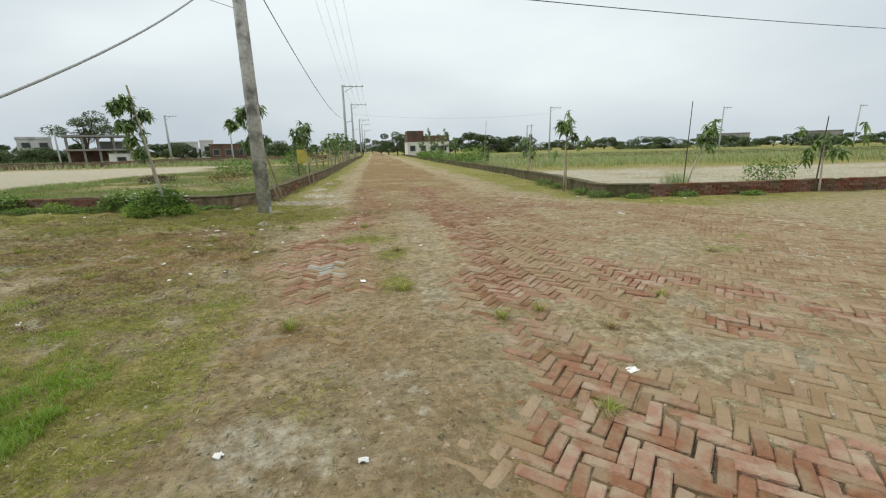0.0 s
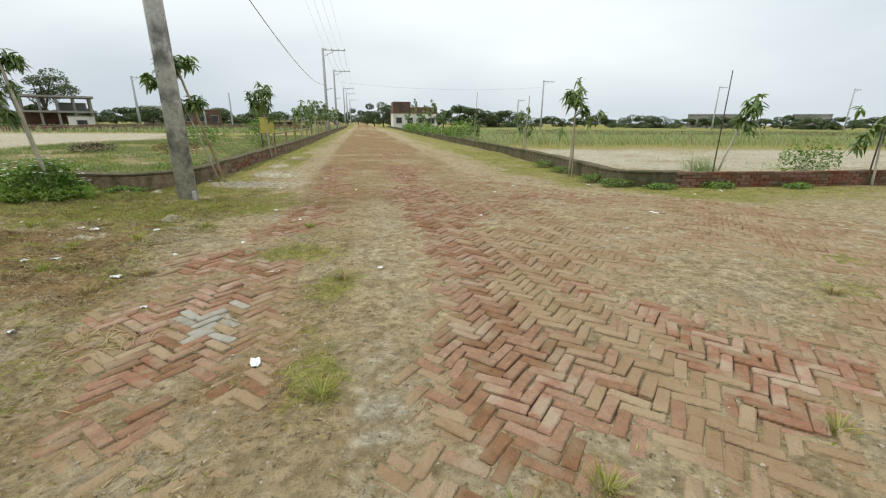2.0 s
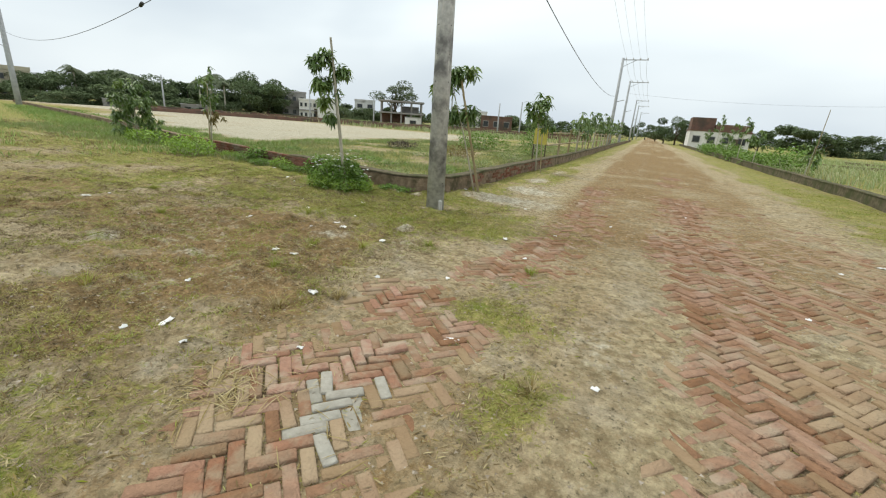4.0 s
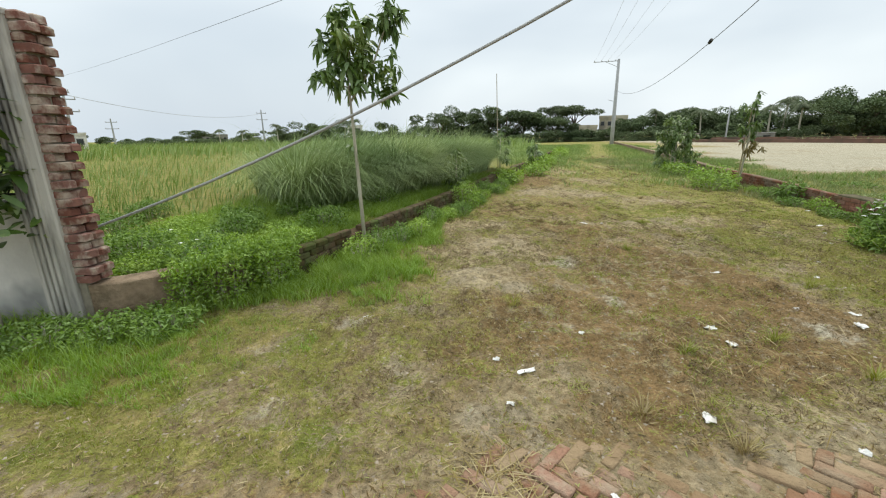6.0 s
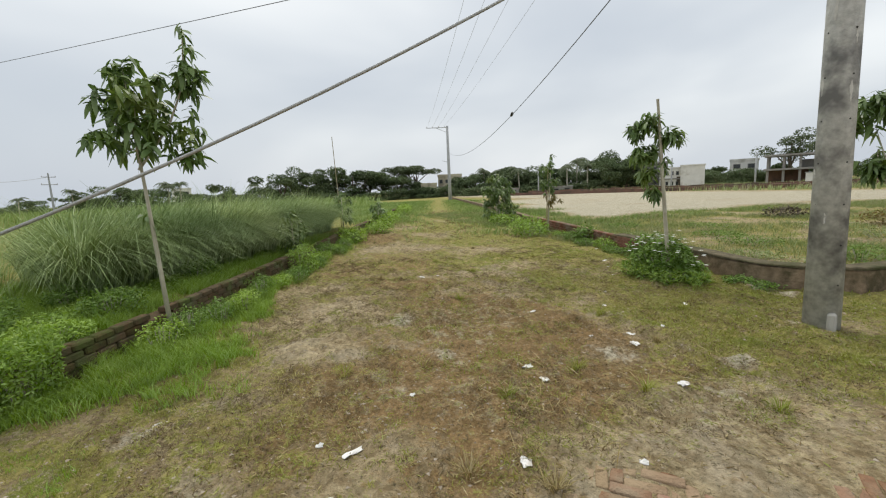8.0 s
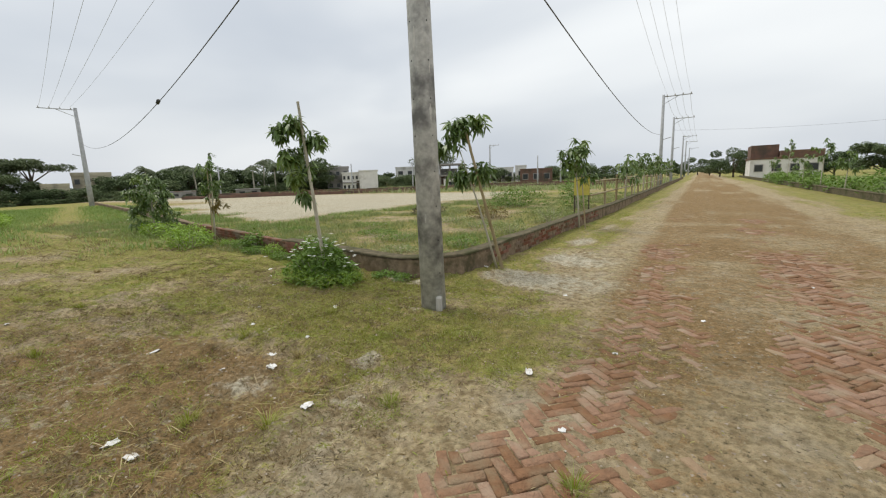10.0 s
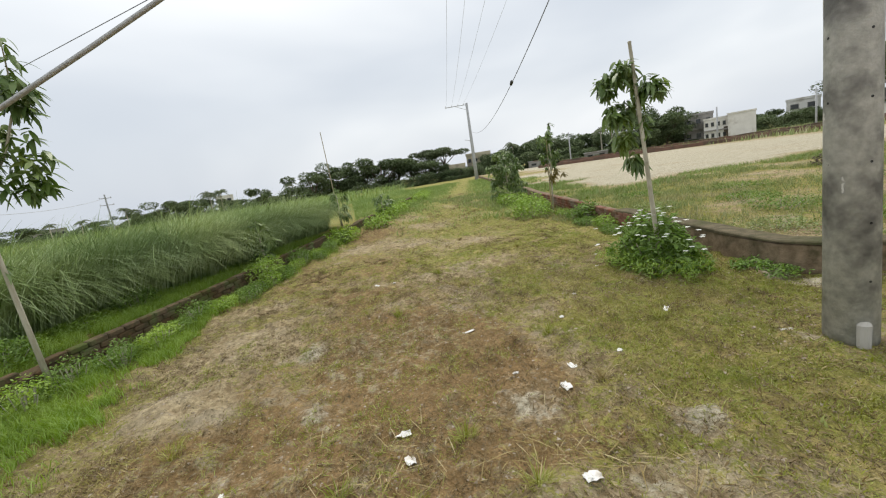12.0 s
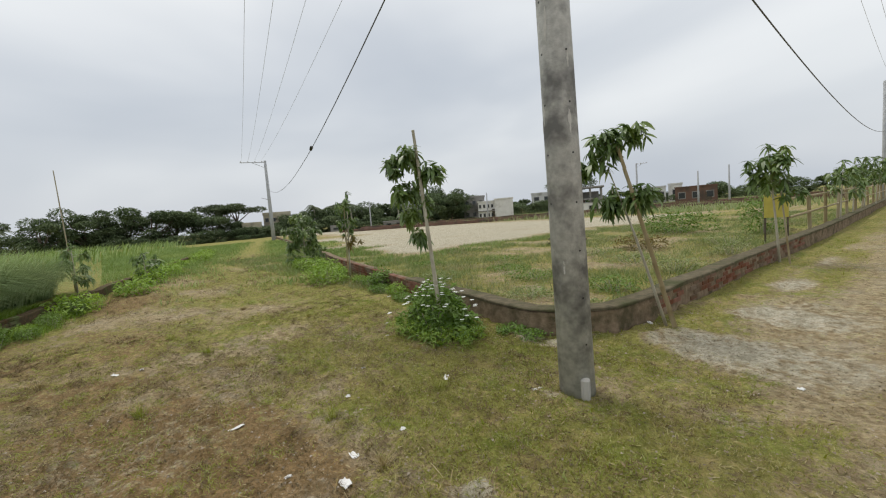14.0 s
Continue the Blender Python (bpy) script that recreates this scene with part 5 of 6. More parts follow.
for k in range(9):
    thicket("roadside_weed", -13.5 - 2.6 * k, 7.55 + 0.78 * k + rg.uniform(-0.2, 0.5), 0.9, 0.6, rg.uniform(0.4, 0.7), 700, 0.11, M_HEDGE if k % 2 else M_LUSH, "tall bright weeds beside the side road", 100 + k, category="weeds", group="weeds along the side road")
for k, (xx, yy, hh) in enumerate(((6.75, 12.6, .22), (6.9, 11.85, .2), (7.7, 11.4, .14), (9.2, 11.35, .16), (6.9, 14.6, .2), (7.05, 16.2, .25), (11.2, 11.2, .14))):
    thicket("verge_weed", xx, yy, 0.4, 0.22, hh, 700, 0.05, M_BUSH, "ragged dark weeds at the foot of the brick wall", 360 + k, category="weeds", group="weeds at the brick wall")
thicket("wall_bush", 13.1, 12.6, 0.75, 0.6, 0.85, 900, 0.09, M_BUSH, "dark twiggy bush spilling over the brick wall", 130)
thicket("field_bush", -7.2, 27.5, 1.6, 1.2, 1.0, 1300, 0.13, M_BUSH, "rounded green bush inside the plot", 131)
thicket("field_bush", -4.0, 26.5, 0.7, 0.8, 1.5, 900, 0.12, M_BUSH, "dense green bush behind the yellow sign", 132)
thicket("field_bush", -6.0, 21.5, 0.9, 0.7, 0.5, 700, 0.1, M_DRYLEAF, "heap of browned weeds inside the plot", 133)
thicket("field_bush", -9.5, 22.5, 0.8, 0.6, 0.4, 600, 0.1, M_BARK_DARK, "heap of dead brush inside the plot", 134)
for k in range(7):
    thicket("verge_bush", 8.2 + rg.uniform(-0.3, 0.4), 34 + 6 * k, 1.2, 2.4, rg.uniform(0.9, 1.5), 900, 0.2, M_BUSH, "scrubby green bush along the road wall", 140 + k, group="scrub along the road")

# ---- bamboo fence and sign along the main road ----
fence = thing("bamboo_fence", label="rough bamboo post and rail fence along the plot wall", category="fence")
for k in range(12):
    yy = 27.0 + 2.9 * k
    part("post", tube([(-2.75, yy, -0.1), (-2.75 + 0.05 * (k % 3 - 1), yy, 1.5 + 0.12 * (k % 2))], 0.06, 6), M_BAMBOO, fence)
for zz in (0.85, 1.38):
    part("rail", tube([(-2.72, 23.8, zz), (-2.72, 36, zz + 0.03), (-2.72, 48, zz - 0.02), (-2.72, 60, zz)], 0.035, 6), M_BAMBOO, fence)
sign = thing("sign_board", -2.95, 23.4, 0.1, 12, "faded yellow sign board on two dark posts behind the wall", "sign")
part("panel", block(0, 0, 0.78, 0.56, 0.03, 0.68, 0.006), M_SIGN, sign)
for s in (-0.26, 0.26):
    part("post", tube([(s, 0.03, -0.2), (s, 0.03, 1.5)], 0.025, 6), M_BARK_DARK, sign)

# ---- grass ----
def scatter(n, x0, x1, y0, y1, seed):
    r = np.random.RandomState(seed)
    return r.uniform(x0, x1, n), r.uniform(y0, y1, n), r


def turf_patch(name, n, box, seed, low, high, hmin, hmax, width, material, label, lush=False, keep=None):
    x, y, r = scatter(n, *box, seed)
    t, d, _, b = covers(x, y)
    p = step(t, low, high) * (1 - 0.7 * step(b, 0.5, 0.8)) * step(vnoise(x, y, 0.16, seed, 2), 0.30, 0.62)
    if keep is not None:
        p = p * keep(x, y)
    ok = r.uniform(0, 1, n) < p
    x, y, t = x[ok], y[ok], t[ok]
    m = len(x)
    hgt = r.uniform(hmin, hmax, m) * (0.55 + 0.6 * np.clip(t, 0, 1))
    P = np.stack([x, y, height(x, y) - 0.006], 1)
    a = r.uniform(0, 6.283, m)
    V, F = blades(P, np.cos(a) * hgt * 0.7, np.sin(a) * hgt * 0.7, hgt, r.uniform(0.6, 1.4, m) * width, r.uniform(0, 6.283, m), hmax < 0.04)
    return tagged(new(name, fast_mesh(name, V, F, material)), label, "grass", kind="stuff")


turf_patch("short_grass", 620000, (-6.0, 3.0, 2.0, 13.0), 1, 0.22, 0.75, 0.008, 0.032, 0.005, M_SHORT, "worn short yellow-green grass on the dusty crossing")
turf_patch("short_grass", 200000, (-16, 12.0, 7.0, 26.0), 2, 0.3, 0.9, 0.02, 0.05, 0.010, M_SHORT, "worn grass along the road verges")
turf_patch("straw_litter", 130000, (-6.0, 3.0, 2.5, 12.0), 3, 0.12, 0.55, 0.006, 0.022, 0.004, M_STRAW, "dry straw-coloured grass on trampled soil")


def lush_edge(x, y):
    e = side_line(SW_WALL, x)
    return step(1.05 - (y - e), 0, 0.6) * step(-1.15 - x, 0, 0.5)


turf_patch("lush_grass", 300000, (-14, -1.2, 1.0, 8.6), 4, 0.4, 0.9, 0.06, 0.17, 0.006, M_LUSH, "lush green grass along the foot of the wall", keep=lush_edge)
turf_patch("short_grass", 45000, (-2.4, -0.4, 2.0, 6.2), 15, 0.5, 1.1, 0.012, 0.04, 0.005, M_SHORT, "olive grass patch beside the road")
turf_patch("lush_grass", 60000, (-2.4, -1.15, 2.0, 4.7), 5, 0.6, 1.1, 0.02, 0.06, 0.005, M_LUSH, "green grass patch beside the road")
turf_patch("field_grass", 420000, (-26, -2.6, 13, 42), 6, 0.35, 0.9, 0.04, 0.17, 0.010, M_FIELD, "patchy field grass inside the walled plot")
turf_patch("field_grass", 260000, (-60, -12, 8.0, 26), 16, 0.35, 0.9, 0.06, 0.22, 0.018, M_TALL, "overgrown grass along the far side road", keep=lambda x, y: 1 - np.exp(-((y - 8.3 + 0.3 * (x + 5.0)) / 1.8) ** 2))


turf_patch("lush_grass", 260000, (-9, -2.75, -1.0, 5.6), 7, 0.4, 0.9, 0.05, 0.14, 0.007, M_LUSH, "lush grass inside the overgrown plot", keep=lambda x, y: 1 - step(side_line(SW_WALL, x) - y, 2.0, 3.2))


def tufts():
    """Small separate grass tufts standing out of the trampled soil."""
    r = random.Random(12)
    spots = [(-2.35, 9.55), (-1.55, 8.65), (-3.3, 9.6), (-5.6, 9.4), (-4.9, 8.3), (-6.6, 9.2), (0.95, 6.95), (0.9, 5.2), (1.9, 2.9), (2.5, 3.9), (3.4, 4.5), (1.7, 4.3), (5.2, 5.9), (-1.9, 7.6), (-2.8, 6.4), (-1.2, 7.0),
             (2.1, 4.4), (-0.1, 4.4), (-0.9, 7.4), (-2.1, 8.4), (-3.0, 10.6), (-4.2, 11.2), (-1.0, 9.3), (0.4, 9.1), (-6.9, 7.4), (-8.2, 8.9), (-7.4, 11.0), (-9.6, 10.4)]
    for i, (x, y) in enumerate(spots):
        rg2 = np.random.RandomState(200 + i)
        m = 90
        a, q = rg2.uniform(0, 6.283, m), rg2.uniform(0, 0.07, m)
        P = np.stack([np.cos(a) * q, np.sin(a) * q, np.zeros(m) - 0.01], 1)
        L = rg2.uniform(0.04, 0.12, m)
        V, F = blades(P, np.cos(a) * L * 0.8, np.sin(a) * L * 0.8, L * 0.85, np.full(m, 0.006), a + 1.57)
        ob = new("grass_tuft", fast_mesh("grass_tuft", V, F, M_SHORT if i % 3 else M_STRAW))
        ob.location = (x, y, ground_z(x, y))
        tagged(ob, "small ragged grass tuft on trampled soil", "grass", "grass tufts")


tufts()


def turf_mats(n, per, box, seed, material, label, lmin, lmax, spread):
    """Matted clumps of trampled grass that stand a little out of the lane."""
    cx, cy, r = scatter(n, *box, seed)
    nw, sw, _ = plots(cx, cy)
    ok = (nw < 0.05) & (sw < 0.05) & (cx < -0.7 - 0.5 * vnoise(cx, cy, 1.0, seed, 2)) & (vnoise(cx, cy, 0.9, seed + 4, 2) > 0.38)
    cx, cy = cx[ok], cy[ok]
    x = (cx[:, None] + r.normal(0, spread * 1.5, (len(cx), per))).ravel()
    y = (cy[:, None] + r.normal(0, spread * 0.8, (len(cx), per))).ravel()
    m = len(x)
    a, hgt = r.uniform(0, 6.283, m), r.uniform(lmin, lmax, m)
    P = np.stack([x, y, height(x, y) - 0.004], 1)
    V, F = blades(P, np.cos(a) * hgt * 1.2, np.sin(a) * hgt * 1.2, hgt * 0.6, r.uniform(0.004, 0.008, m), r.uniform(0, 6.283, m))
    tagged(new("turf_mat", fast_mesh("turf_mat", V, F, material)), label, "grass", kind="stuff")


# dull brown tufts whose dark colour also stands in for shade among the lumps
turf_mats(3000, 34, (-9, -0.7, 4.5, 12.5), 401, M_DEAD, "matted dead grass on the trampled lane, dark as shaded lumps", 0.015, 0.05, 0.05)
turf_mats(2200, 34, (-9, -0.7, 4.5, 12.5), 402, M_SHORT, "matted yellow-green grass on the trampled lane", 0.02, 0.055, 0.05)
# the same farther off: shade of the lumps put into the brown blades
turf_mats(4200, 22, (-30, -8, 6.0, 18), 403, M_DEAD, "matted dead grass on the far lane, dark as shaded lumps", 0.03, 0.09, 0.09)


def tall_grass(name, n, box, seed, lmin, lmax, width, keep, label, material=None, bend=(0.5, 1.3), head=1.9, base=0.2, segs=4):
    x, y, r = scatter(n, *box, seed)
    p = keep(x, y)
    ok = r.uniform(0, 1, n) < p
    x, y = x[ok], y[ok]
    m = len(x)
    P = np.stack([x, y, height(x, y) - 0.03], 1)
    clump = vnoise(x, y, 1.3, seed, 2)
    V, F = arcs(P, head + r.normal(0, 0.65, m) + (clump - 0.5) * 2.0, r.uniform(lmin, lmax, m) * (0.75 + 0.5 * clump), r.uniform(0.7, 1.3, m) * width, r.uniform(*bend, m), segs)
    return tagged(new(name, fast_mesh(name, V, F, material or M_TALL)), label, "grass", kind="stuff")


def reed_side(x, y):
    """The reeds stop short of the low field that opens beside the pillar."""
    return step(y - 6.1 + 0.49 * (0.9 - x) + 0.6 * (vnoise(x, y, 1.5, 90, 2) - 0.5), -0.3, 0.3) * step(x + 0.5 * y, -15.5, -9.5)


def reed_edge(x, y, lo, hi):
    e = np.interp(x, [-60, -30, -13, -9, -6.2, -5.2, -4.4, -3.0], [20, 11.0, 5.9, 4.5, 3.1, 1.6, -0.5, -6])
    return step(e - y, lo, hi)


def reed_clumps(n, seed):
    """Bowed reed clumps along the front of the field, each blade arching out of its clump and over with the wind."""
    r = np.random.RandomState(seed)
    cx = r.uniform(-17, -3.6, n * 4)
    front = np.interp(cx, [-60, -30, -13, -9, -6.2, -5.2, -4.4, -3.0], [20, 11.0, 5.9, 4.5, 3.1, 1.6, -0.5, -6])
    cy = front - r.uniform(0, 1, n * 4) ** 1.5 * 4.0
    keep = reed_side(cx, cy) > r.uniform(0.1, 0.9, n * 4)
    cx, cy = cx[keep][:n], cy[keep][:n]
    n = len(cx)
    per = 92
    a = r.uniform(0, 6.283, (n, per))
    q = r.uniform(0.02, 0.2, (n, per))
    x, y = (cx[:, None] + np.cos(a) * q).ravel(), (cy[:, None] + np.sin(a) * q).ravel()
    size = np.repeat(r.uniform(0.7, 1.15, n), per)
    wind = np.repeat(r.normal(1.9, 0.35, n), per)
    head = np.arctan2(np.sin(a).ravel() * 1.3 + np.sin(wind), np.cos(a).ravel() * 1.3 + np.cos(wind))
    m = n * per
    P = np.stack([x, y, height(x, y) - 0.03], 1)
    V, F = arcs(P, head, size * r.uniform(1.2, 2.2, m), r.uniform(0.012, 0.026, m), r.uniform(0.7, 2.3, m), 6)
    tagged(new("reed_clumps", fast_mesh("reed_clumps", V, F, M_REED)), "bowed clumps of tall reed grass at the edge of the field", "grass", kind="stuff")


reed_clumps(520, 71)
tall_grass("tall_grass", 12000, (-16, -3, -9, 6), 31, 1.0, 1.5, 0.016, lambda x, y: reed_edge(x, y, 0, 0.4) * reed_side(x, y) * step(vnoise(x, y, 1.1, 77, 2), 0.42, 0.58) * step(y, -1.6, -0.4), "tall arching reed grass bowed by the wind", material=M_REED, bend=(0.9, 2.2))
tall_grass("tall_grass", 90000, (-60, -3, -45, 16), 32, 0.9, 1.4, 0.030, lambda x, y: reed_side(x, y) * reed_edge(x, y, 1.5, 3.2) * (0.15 + 0.85 * step(vnoise(x, y, 1.4, 78, 2), 0.40, 0.56)) * np.clip(16 / np.hypot(x, y - 6), 0, 1) ** 1.2, "tall reed grass filling the plot", segs=4, bend=(1.0, 2.2))
tall_grass("tall_grass", 150000, (-60, -3.2, -60, 16), 38, 0.35, 0.75, 0.022, lambda x, y: (1 - reed_side(x, y)) * reed_edge(x, y, 0.8, 2.2) * np.clip(12 / np.hypot(x, y - 6), 0, 1) ** 1.1, "knee-high field grass beside the reeds", segs=3, bend=(0.6, 1.6))
tall_grass("tall_grass", 50000, (-170, -10, -150, 30), 33, 1.1, 1.6, 0.11, lambda x, y: reed_edge(x, y, 2, 5) * step(np.hypot(x, y), 30, 40) * np.clip(50 / np.hypot(x, y), 0, 1), "far reed grass filling the plain", segs=2)
tall_grass("tall_grass", 90000, (8, 110, 17, 75), 34, 0.5, 1.0, 0.034, lambda x, y: step(y + 0.1 * x - 26, 0, 4) * np.clip(36 / np.hypot(x, y), 0, 1), "tall grass beyond the bare sandy plot", segs=3, material=M_FIELD, bend=(0.9, 2.0))
tall_grass("tall_grass", 16000, (7.8, 45, 12.2, 34), 35, 0.10, 0.36, 0.014, lambda x, y: step(vnoise(x, y, 1.1, 55, 2), 0.66, 0.80), "sparse clumps of grass on the sandy plot", segs=3)
tall_grass("tall_grass", 2500, (8.9, 10.6, 12.4, 13.6), 36, 0.4, 0.8, 0.008, lambda x, y: np.exp(-((x - 10.1) / 0.35) ** 2 - ((y - 12.9) / 0.3) ** 2), "clump of tall grass behind the brick wall")
tall_grass("tall_grass", 30000, (-60, -3, 50, 110), 37, 0.3, 0.9, 0.09, lambda x, y: 0.3 + 0.7 * step(vnoise(x, y, 8, 66, 2), 0.4, 0.6), "rough far grass before the tree line", segs=2, material=M_FIELD)

# ---- low brick and soil rows across the far plot ----
for k, (p, q, hh, mt) in enumerate((((-62, 38), (-30, 58), 0.45, M_BROWNB), ((-30, 58), (-6, 68), 0.45, M_BROWNB), ((-66, 44), (-34, 68), 0.55, M_BROWNB), ((-45, 52), (-12, 76), 0.5, M_BROWNB), ((-34, 68), (-8, 84), 0.6, M_BROWNB))):
    tagged(wall_strip("plot_wall", [p, ((p[0] + q[0]) / 2, (p[1] + q[1]) / 2 + 0.8), q], -0.1, hh * 1.25, 0.6, mt, None, rough=0.05, gap=1.0, seed=40 + k), "low unfinished plot wall of red brick across the bare field", "wall", "far plot walls")
for k, (p, q) in enumerate((((8.5, 50), (70, 48)), ((20, 62), (90, 58)))):
    tagged(wall_strip("plot_wall", [p, q], -0.1, 0.38, 0.3, M_BROWNB, None, rough=0.03, gap=1.0, seed=50 + k), "low plot wall of weathered brick in the grass", "wall", "far plot walls")


# ---- far trees ----
def crown_mesh(seed, lobes, spread, low, high, n, leaf, flat=0.7, material=M_CROWN):
    rg2 = np.random.RandomState(seed)
    c = np.stack([rg2.normal(0, spread * 0.55, lobes), rg2.normal(0, spread * 0.55, lobes), rg2.uniform(low, high, lobes)], 1)
    r = rg2.uniform(0.28, 0.5, lobes) * spread
    k = rg2.randint(0, lobes, n)
    d = rg2.normal(0, 1, (n, 3))
    d /= np.linalg.norm(d, axis=1)[:, None]
    O = c[k] + d * (r[k] * rg2.uniform(0.55, 1.05, n) ** 0.6)[:, None] * np.array([1, 1, flat])
    V, F = strips(O, rg2.uniform(0, 6.283, n), rg2.uniform(-0.9, 0.9, n), leaf * rg2.uniform(0.6, 1.4, n), leaf * 0.6 * rg2.uniform(0.7, 1.3, n), rg2.uniform(0, 0.4, n), rg2.uniform(-1, 1, n), 1)
    return fast_mesh("crown", V, F, material), c


def far_tree(seed, h, spread, low, material=M_CROWN, lobes=11, n=5200, leaf=0.28, flat=0.7, label="broad dark green tree in the far tree line"):
    t = thing("tree", label=label, category="tree", group="far tree line")
    me, c = crown_mesh(seed, lobes, spread, h * low, h * 0.88, n, leaf, flat, material)
    cr = new("crown", me)
    cr.parent = t
    part("trunk", tube([(0, 0, -0.3), (0.1, 0, h * low * 0.7), (0.0, 0.1, h * 0.75)], [0.03 * h + 0.05, 0.022 * h + 0.03, 0.03], 7), M_BARK_DARK, t)
    for q in c[:6]:
        part("limb", tube([(0.05, 0, h * low * 0.6), tuple(np.array(q) * 0.55 + np.array([0, 0, h * low * 0.35])), tuple(q)], [0.016 * h, 0.010 * h, 0.02], 5), M_BARK_DARK, t)
    return t


def palm(seed, h):
    rg2 = random.Random(seed)
    t = thing("coconut_palm", label="coconut palm with a ragged crown above the tree line", category="palm tree", group="far palms")
    part("trunk", tube([(0, 0, -0.3), (0.15, 0.05, h * 0.5), (0.35, 0.1, h)], [0.2, 0.15, 0.12], 7), M_BARK, t)
    for k in range(16):
        a, up = k * 2.4, rg2.uniform(-0.15, 1.0)
        pts = []
        L = rg2.uniform(1.9, 2.6)
        for i in range(7):
            f = i / 6
            pts.append(Vector((0.35 + math.cos(a) * L * f * math.cos(up * (1 - f)), 0.1 + math.sin(a) * L * f * math.cos(up * (1 - f)), h + L * (up * f - 0.95 * f * f))))
        V, F = tube(pts, [0.04, 0.035, 0.03, 0.025, 0.02, 0.015, 0.01], 4)
        O, yw, pt, LL = [], [], [], []
        for i in range(22):
            f = 0.1 + 0.9 * i / 21
            j = min(5, int(f * 6))
            p = pts[j].lerp(pts[j + 1], f * 6 - j)
            for s in (-1, 1):
                O.append(p), yw.append(a + s * 1.1), pt.append(-0.55), LL.append(0.6 * (1.1 - 0.6 * f))
        v, f2 = strips(np.array([tuple(o) for o in O]), np.array(yw), np.array(pt), np.array(LL), np.array(LL) * 0.16, np.full(len(O), 0.4), None, 1)
        part("frond", joined((V, F), (v, f2)), M_PALM, t)
    return t


EYE = (0.5, 6.0)


def placed(az, d):
    return EYE[0] - math.sin(radians(az)) * d, EYE[1] + math.cos(radians(az)) * d


def put(src, az, d, size, rz=0.0, wide=1.0):
    x, y = placed(az, d)
    return copy_thing(src, Matrix.Translation((x, y, 0)) @ Matrix.Rotation(rz, 4, "Z") @ Matrix.Diagonal((size * wide, size * wide, size, 1)))


SRC = [far_tree(1, 7.4, 4.0, 0.26, n=7000), far_tree(2, 6.4, 3.4, 0.2, n=6200), far_tree(3, 5.2, 2.8, 0.16), far_tree(4, 7.8, 4.2, 0.3, n=7000, flat=0.55), far_tree(5, 4.2, 3.6, 0.1)]
FEATHER = far_tree(6, 9.6, 3.6, 0.45, M_CROWN_LIGHT, 15, 3200, 0.32, 0.6, "tall feathery tree rising behind an unfinished building")
UMBRELLA = far_tree(7, 8.0, 4.2, 0.72, M_CROWN_LIGHT, 9, 2800, 0.34, 0.35, "spreading flat-topped tree above the tree line")
PALMS = [palm(1, 6.5), palm(2, 5.6)]
rr = random.Random(21)
# source trees take the first places, copies the rest
firsts = [(SRC[0], 90, 92), (SRC[1], 60, 98), (SRC[2], 100, 108), (SRC[3], 82, 95), (SRC[4], 12, 128), (FEATHER, 32.3, 96), (UMBRELLA, 77.5, 97), (PALMS[0], 54.2, 92), (PALMS[1], 105.7, 112)]
for ob, az, d in firsts:
    ob.location = (*placed(az, d), 0)
for az, d, s, k in ((95.2, 92, 0.78, 1), (93.3, 90, 0.84, 0), (91.8, 94, 0.8, 1), (88.6, 96, 0.82, 1), (86.6, 95, 0.95, 3), (84.2, 92, 1.0, 0), (80.2, 93, 0.92, 3), (78.2, 92, 0.72, 0), (75.8, 93, 0.74, 1), (74.0, 95, 0.66, 1)):
    put(SRC[k], az, d, s, rr.uniform(0, 6.28), 1.35)
put(UMBRELLA, 75.6, 95, 0.98, 1.3, 1.1)
for az in np.arange(46, 71, 1.35):
    d = rr.uniform(86, 104)
    put(SRC[rr.choice((0, 1, 1, 2, 3))], float(az) + rr.uniform(-0.4, 0.4), d, rr.uniform(0.8, 1.05), rr.uniform(0, 6.28), 1.15)
for az in (52.8, 55.3, 64.5, 61.5, 66.2):
    put(PALMS[rr.randrange(2)], az, rr.uniform(88, 97), rr.uniform(0.9, 1.02), rr.uniform(0, 6.28))
for az in np.arange(45, 90, 1.3):
    put(SRC[4], float(az), rr.uniform(84, 92), rr.uniform(0.32, 0.5), rr.uniform(0, 6.28), 1.7)
put(SRC[3], 48.2, 84, 0.9, 1.0, 1.2)
put(SRC[3], 47.4, 86, 0.85, 2.0, 1.2)
for az in np.arange(14, 45, 1.6):
    put(SRC[rr.choice((1, 2, 4, 2))], float(az) + rr.uniform(-0.5, 0.5), rr.uniform(98, 125), rr.uniform(0.55, 0.85), rr.uniform(0, 6.28), 1.25)
for az in np.arange(35, 45, 1.3):
    put(SRC[4], float(az), rr.uniform(92, 100), rr.uniform(0.5, 0.75), rr.uniform(0, 6.28), 1.2)
for az in np.arange(3, 14, 1.5):
    put(SRC[rr.choice((2, 4))], float(az), rr.uniform(130, 170), rr.uniform(0.7, 0.95), rr.uniform(0, 6.28), 1.3)
for az, d, s, k in ((-2.0, 118, 0.85, 1), (-3.3, 105, 0.8, 0), (-4.2, 110, 0.75, 1), (0.2, 190, 0.9, 0), (1.6, 180, 0.9, 1), (-1.0, 150, 0.8, 2), (-11.5, 92, 0.75, 2)):
    put(SRC[k], az, d, s, rr.uniform(0, 6.28))
for az in np.arange(-62, -11, 1.35):
    near_clump = -21 < az < -14
    put(SRC[rr.choice((2, 4, 4, 1))], float(az), rr.uniform(105, 125) if near_clump else rr.uniform(140, 185), rr.uniform(0.85, 1.1) if near_clump else rr.uniform(0.55, 0.9), rr.uniform(0, 6.28), 1.35)
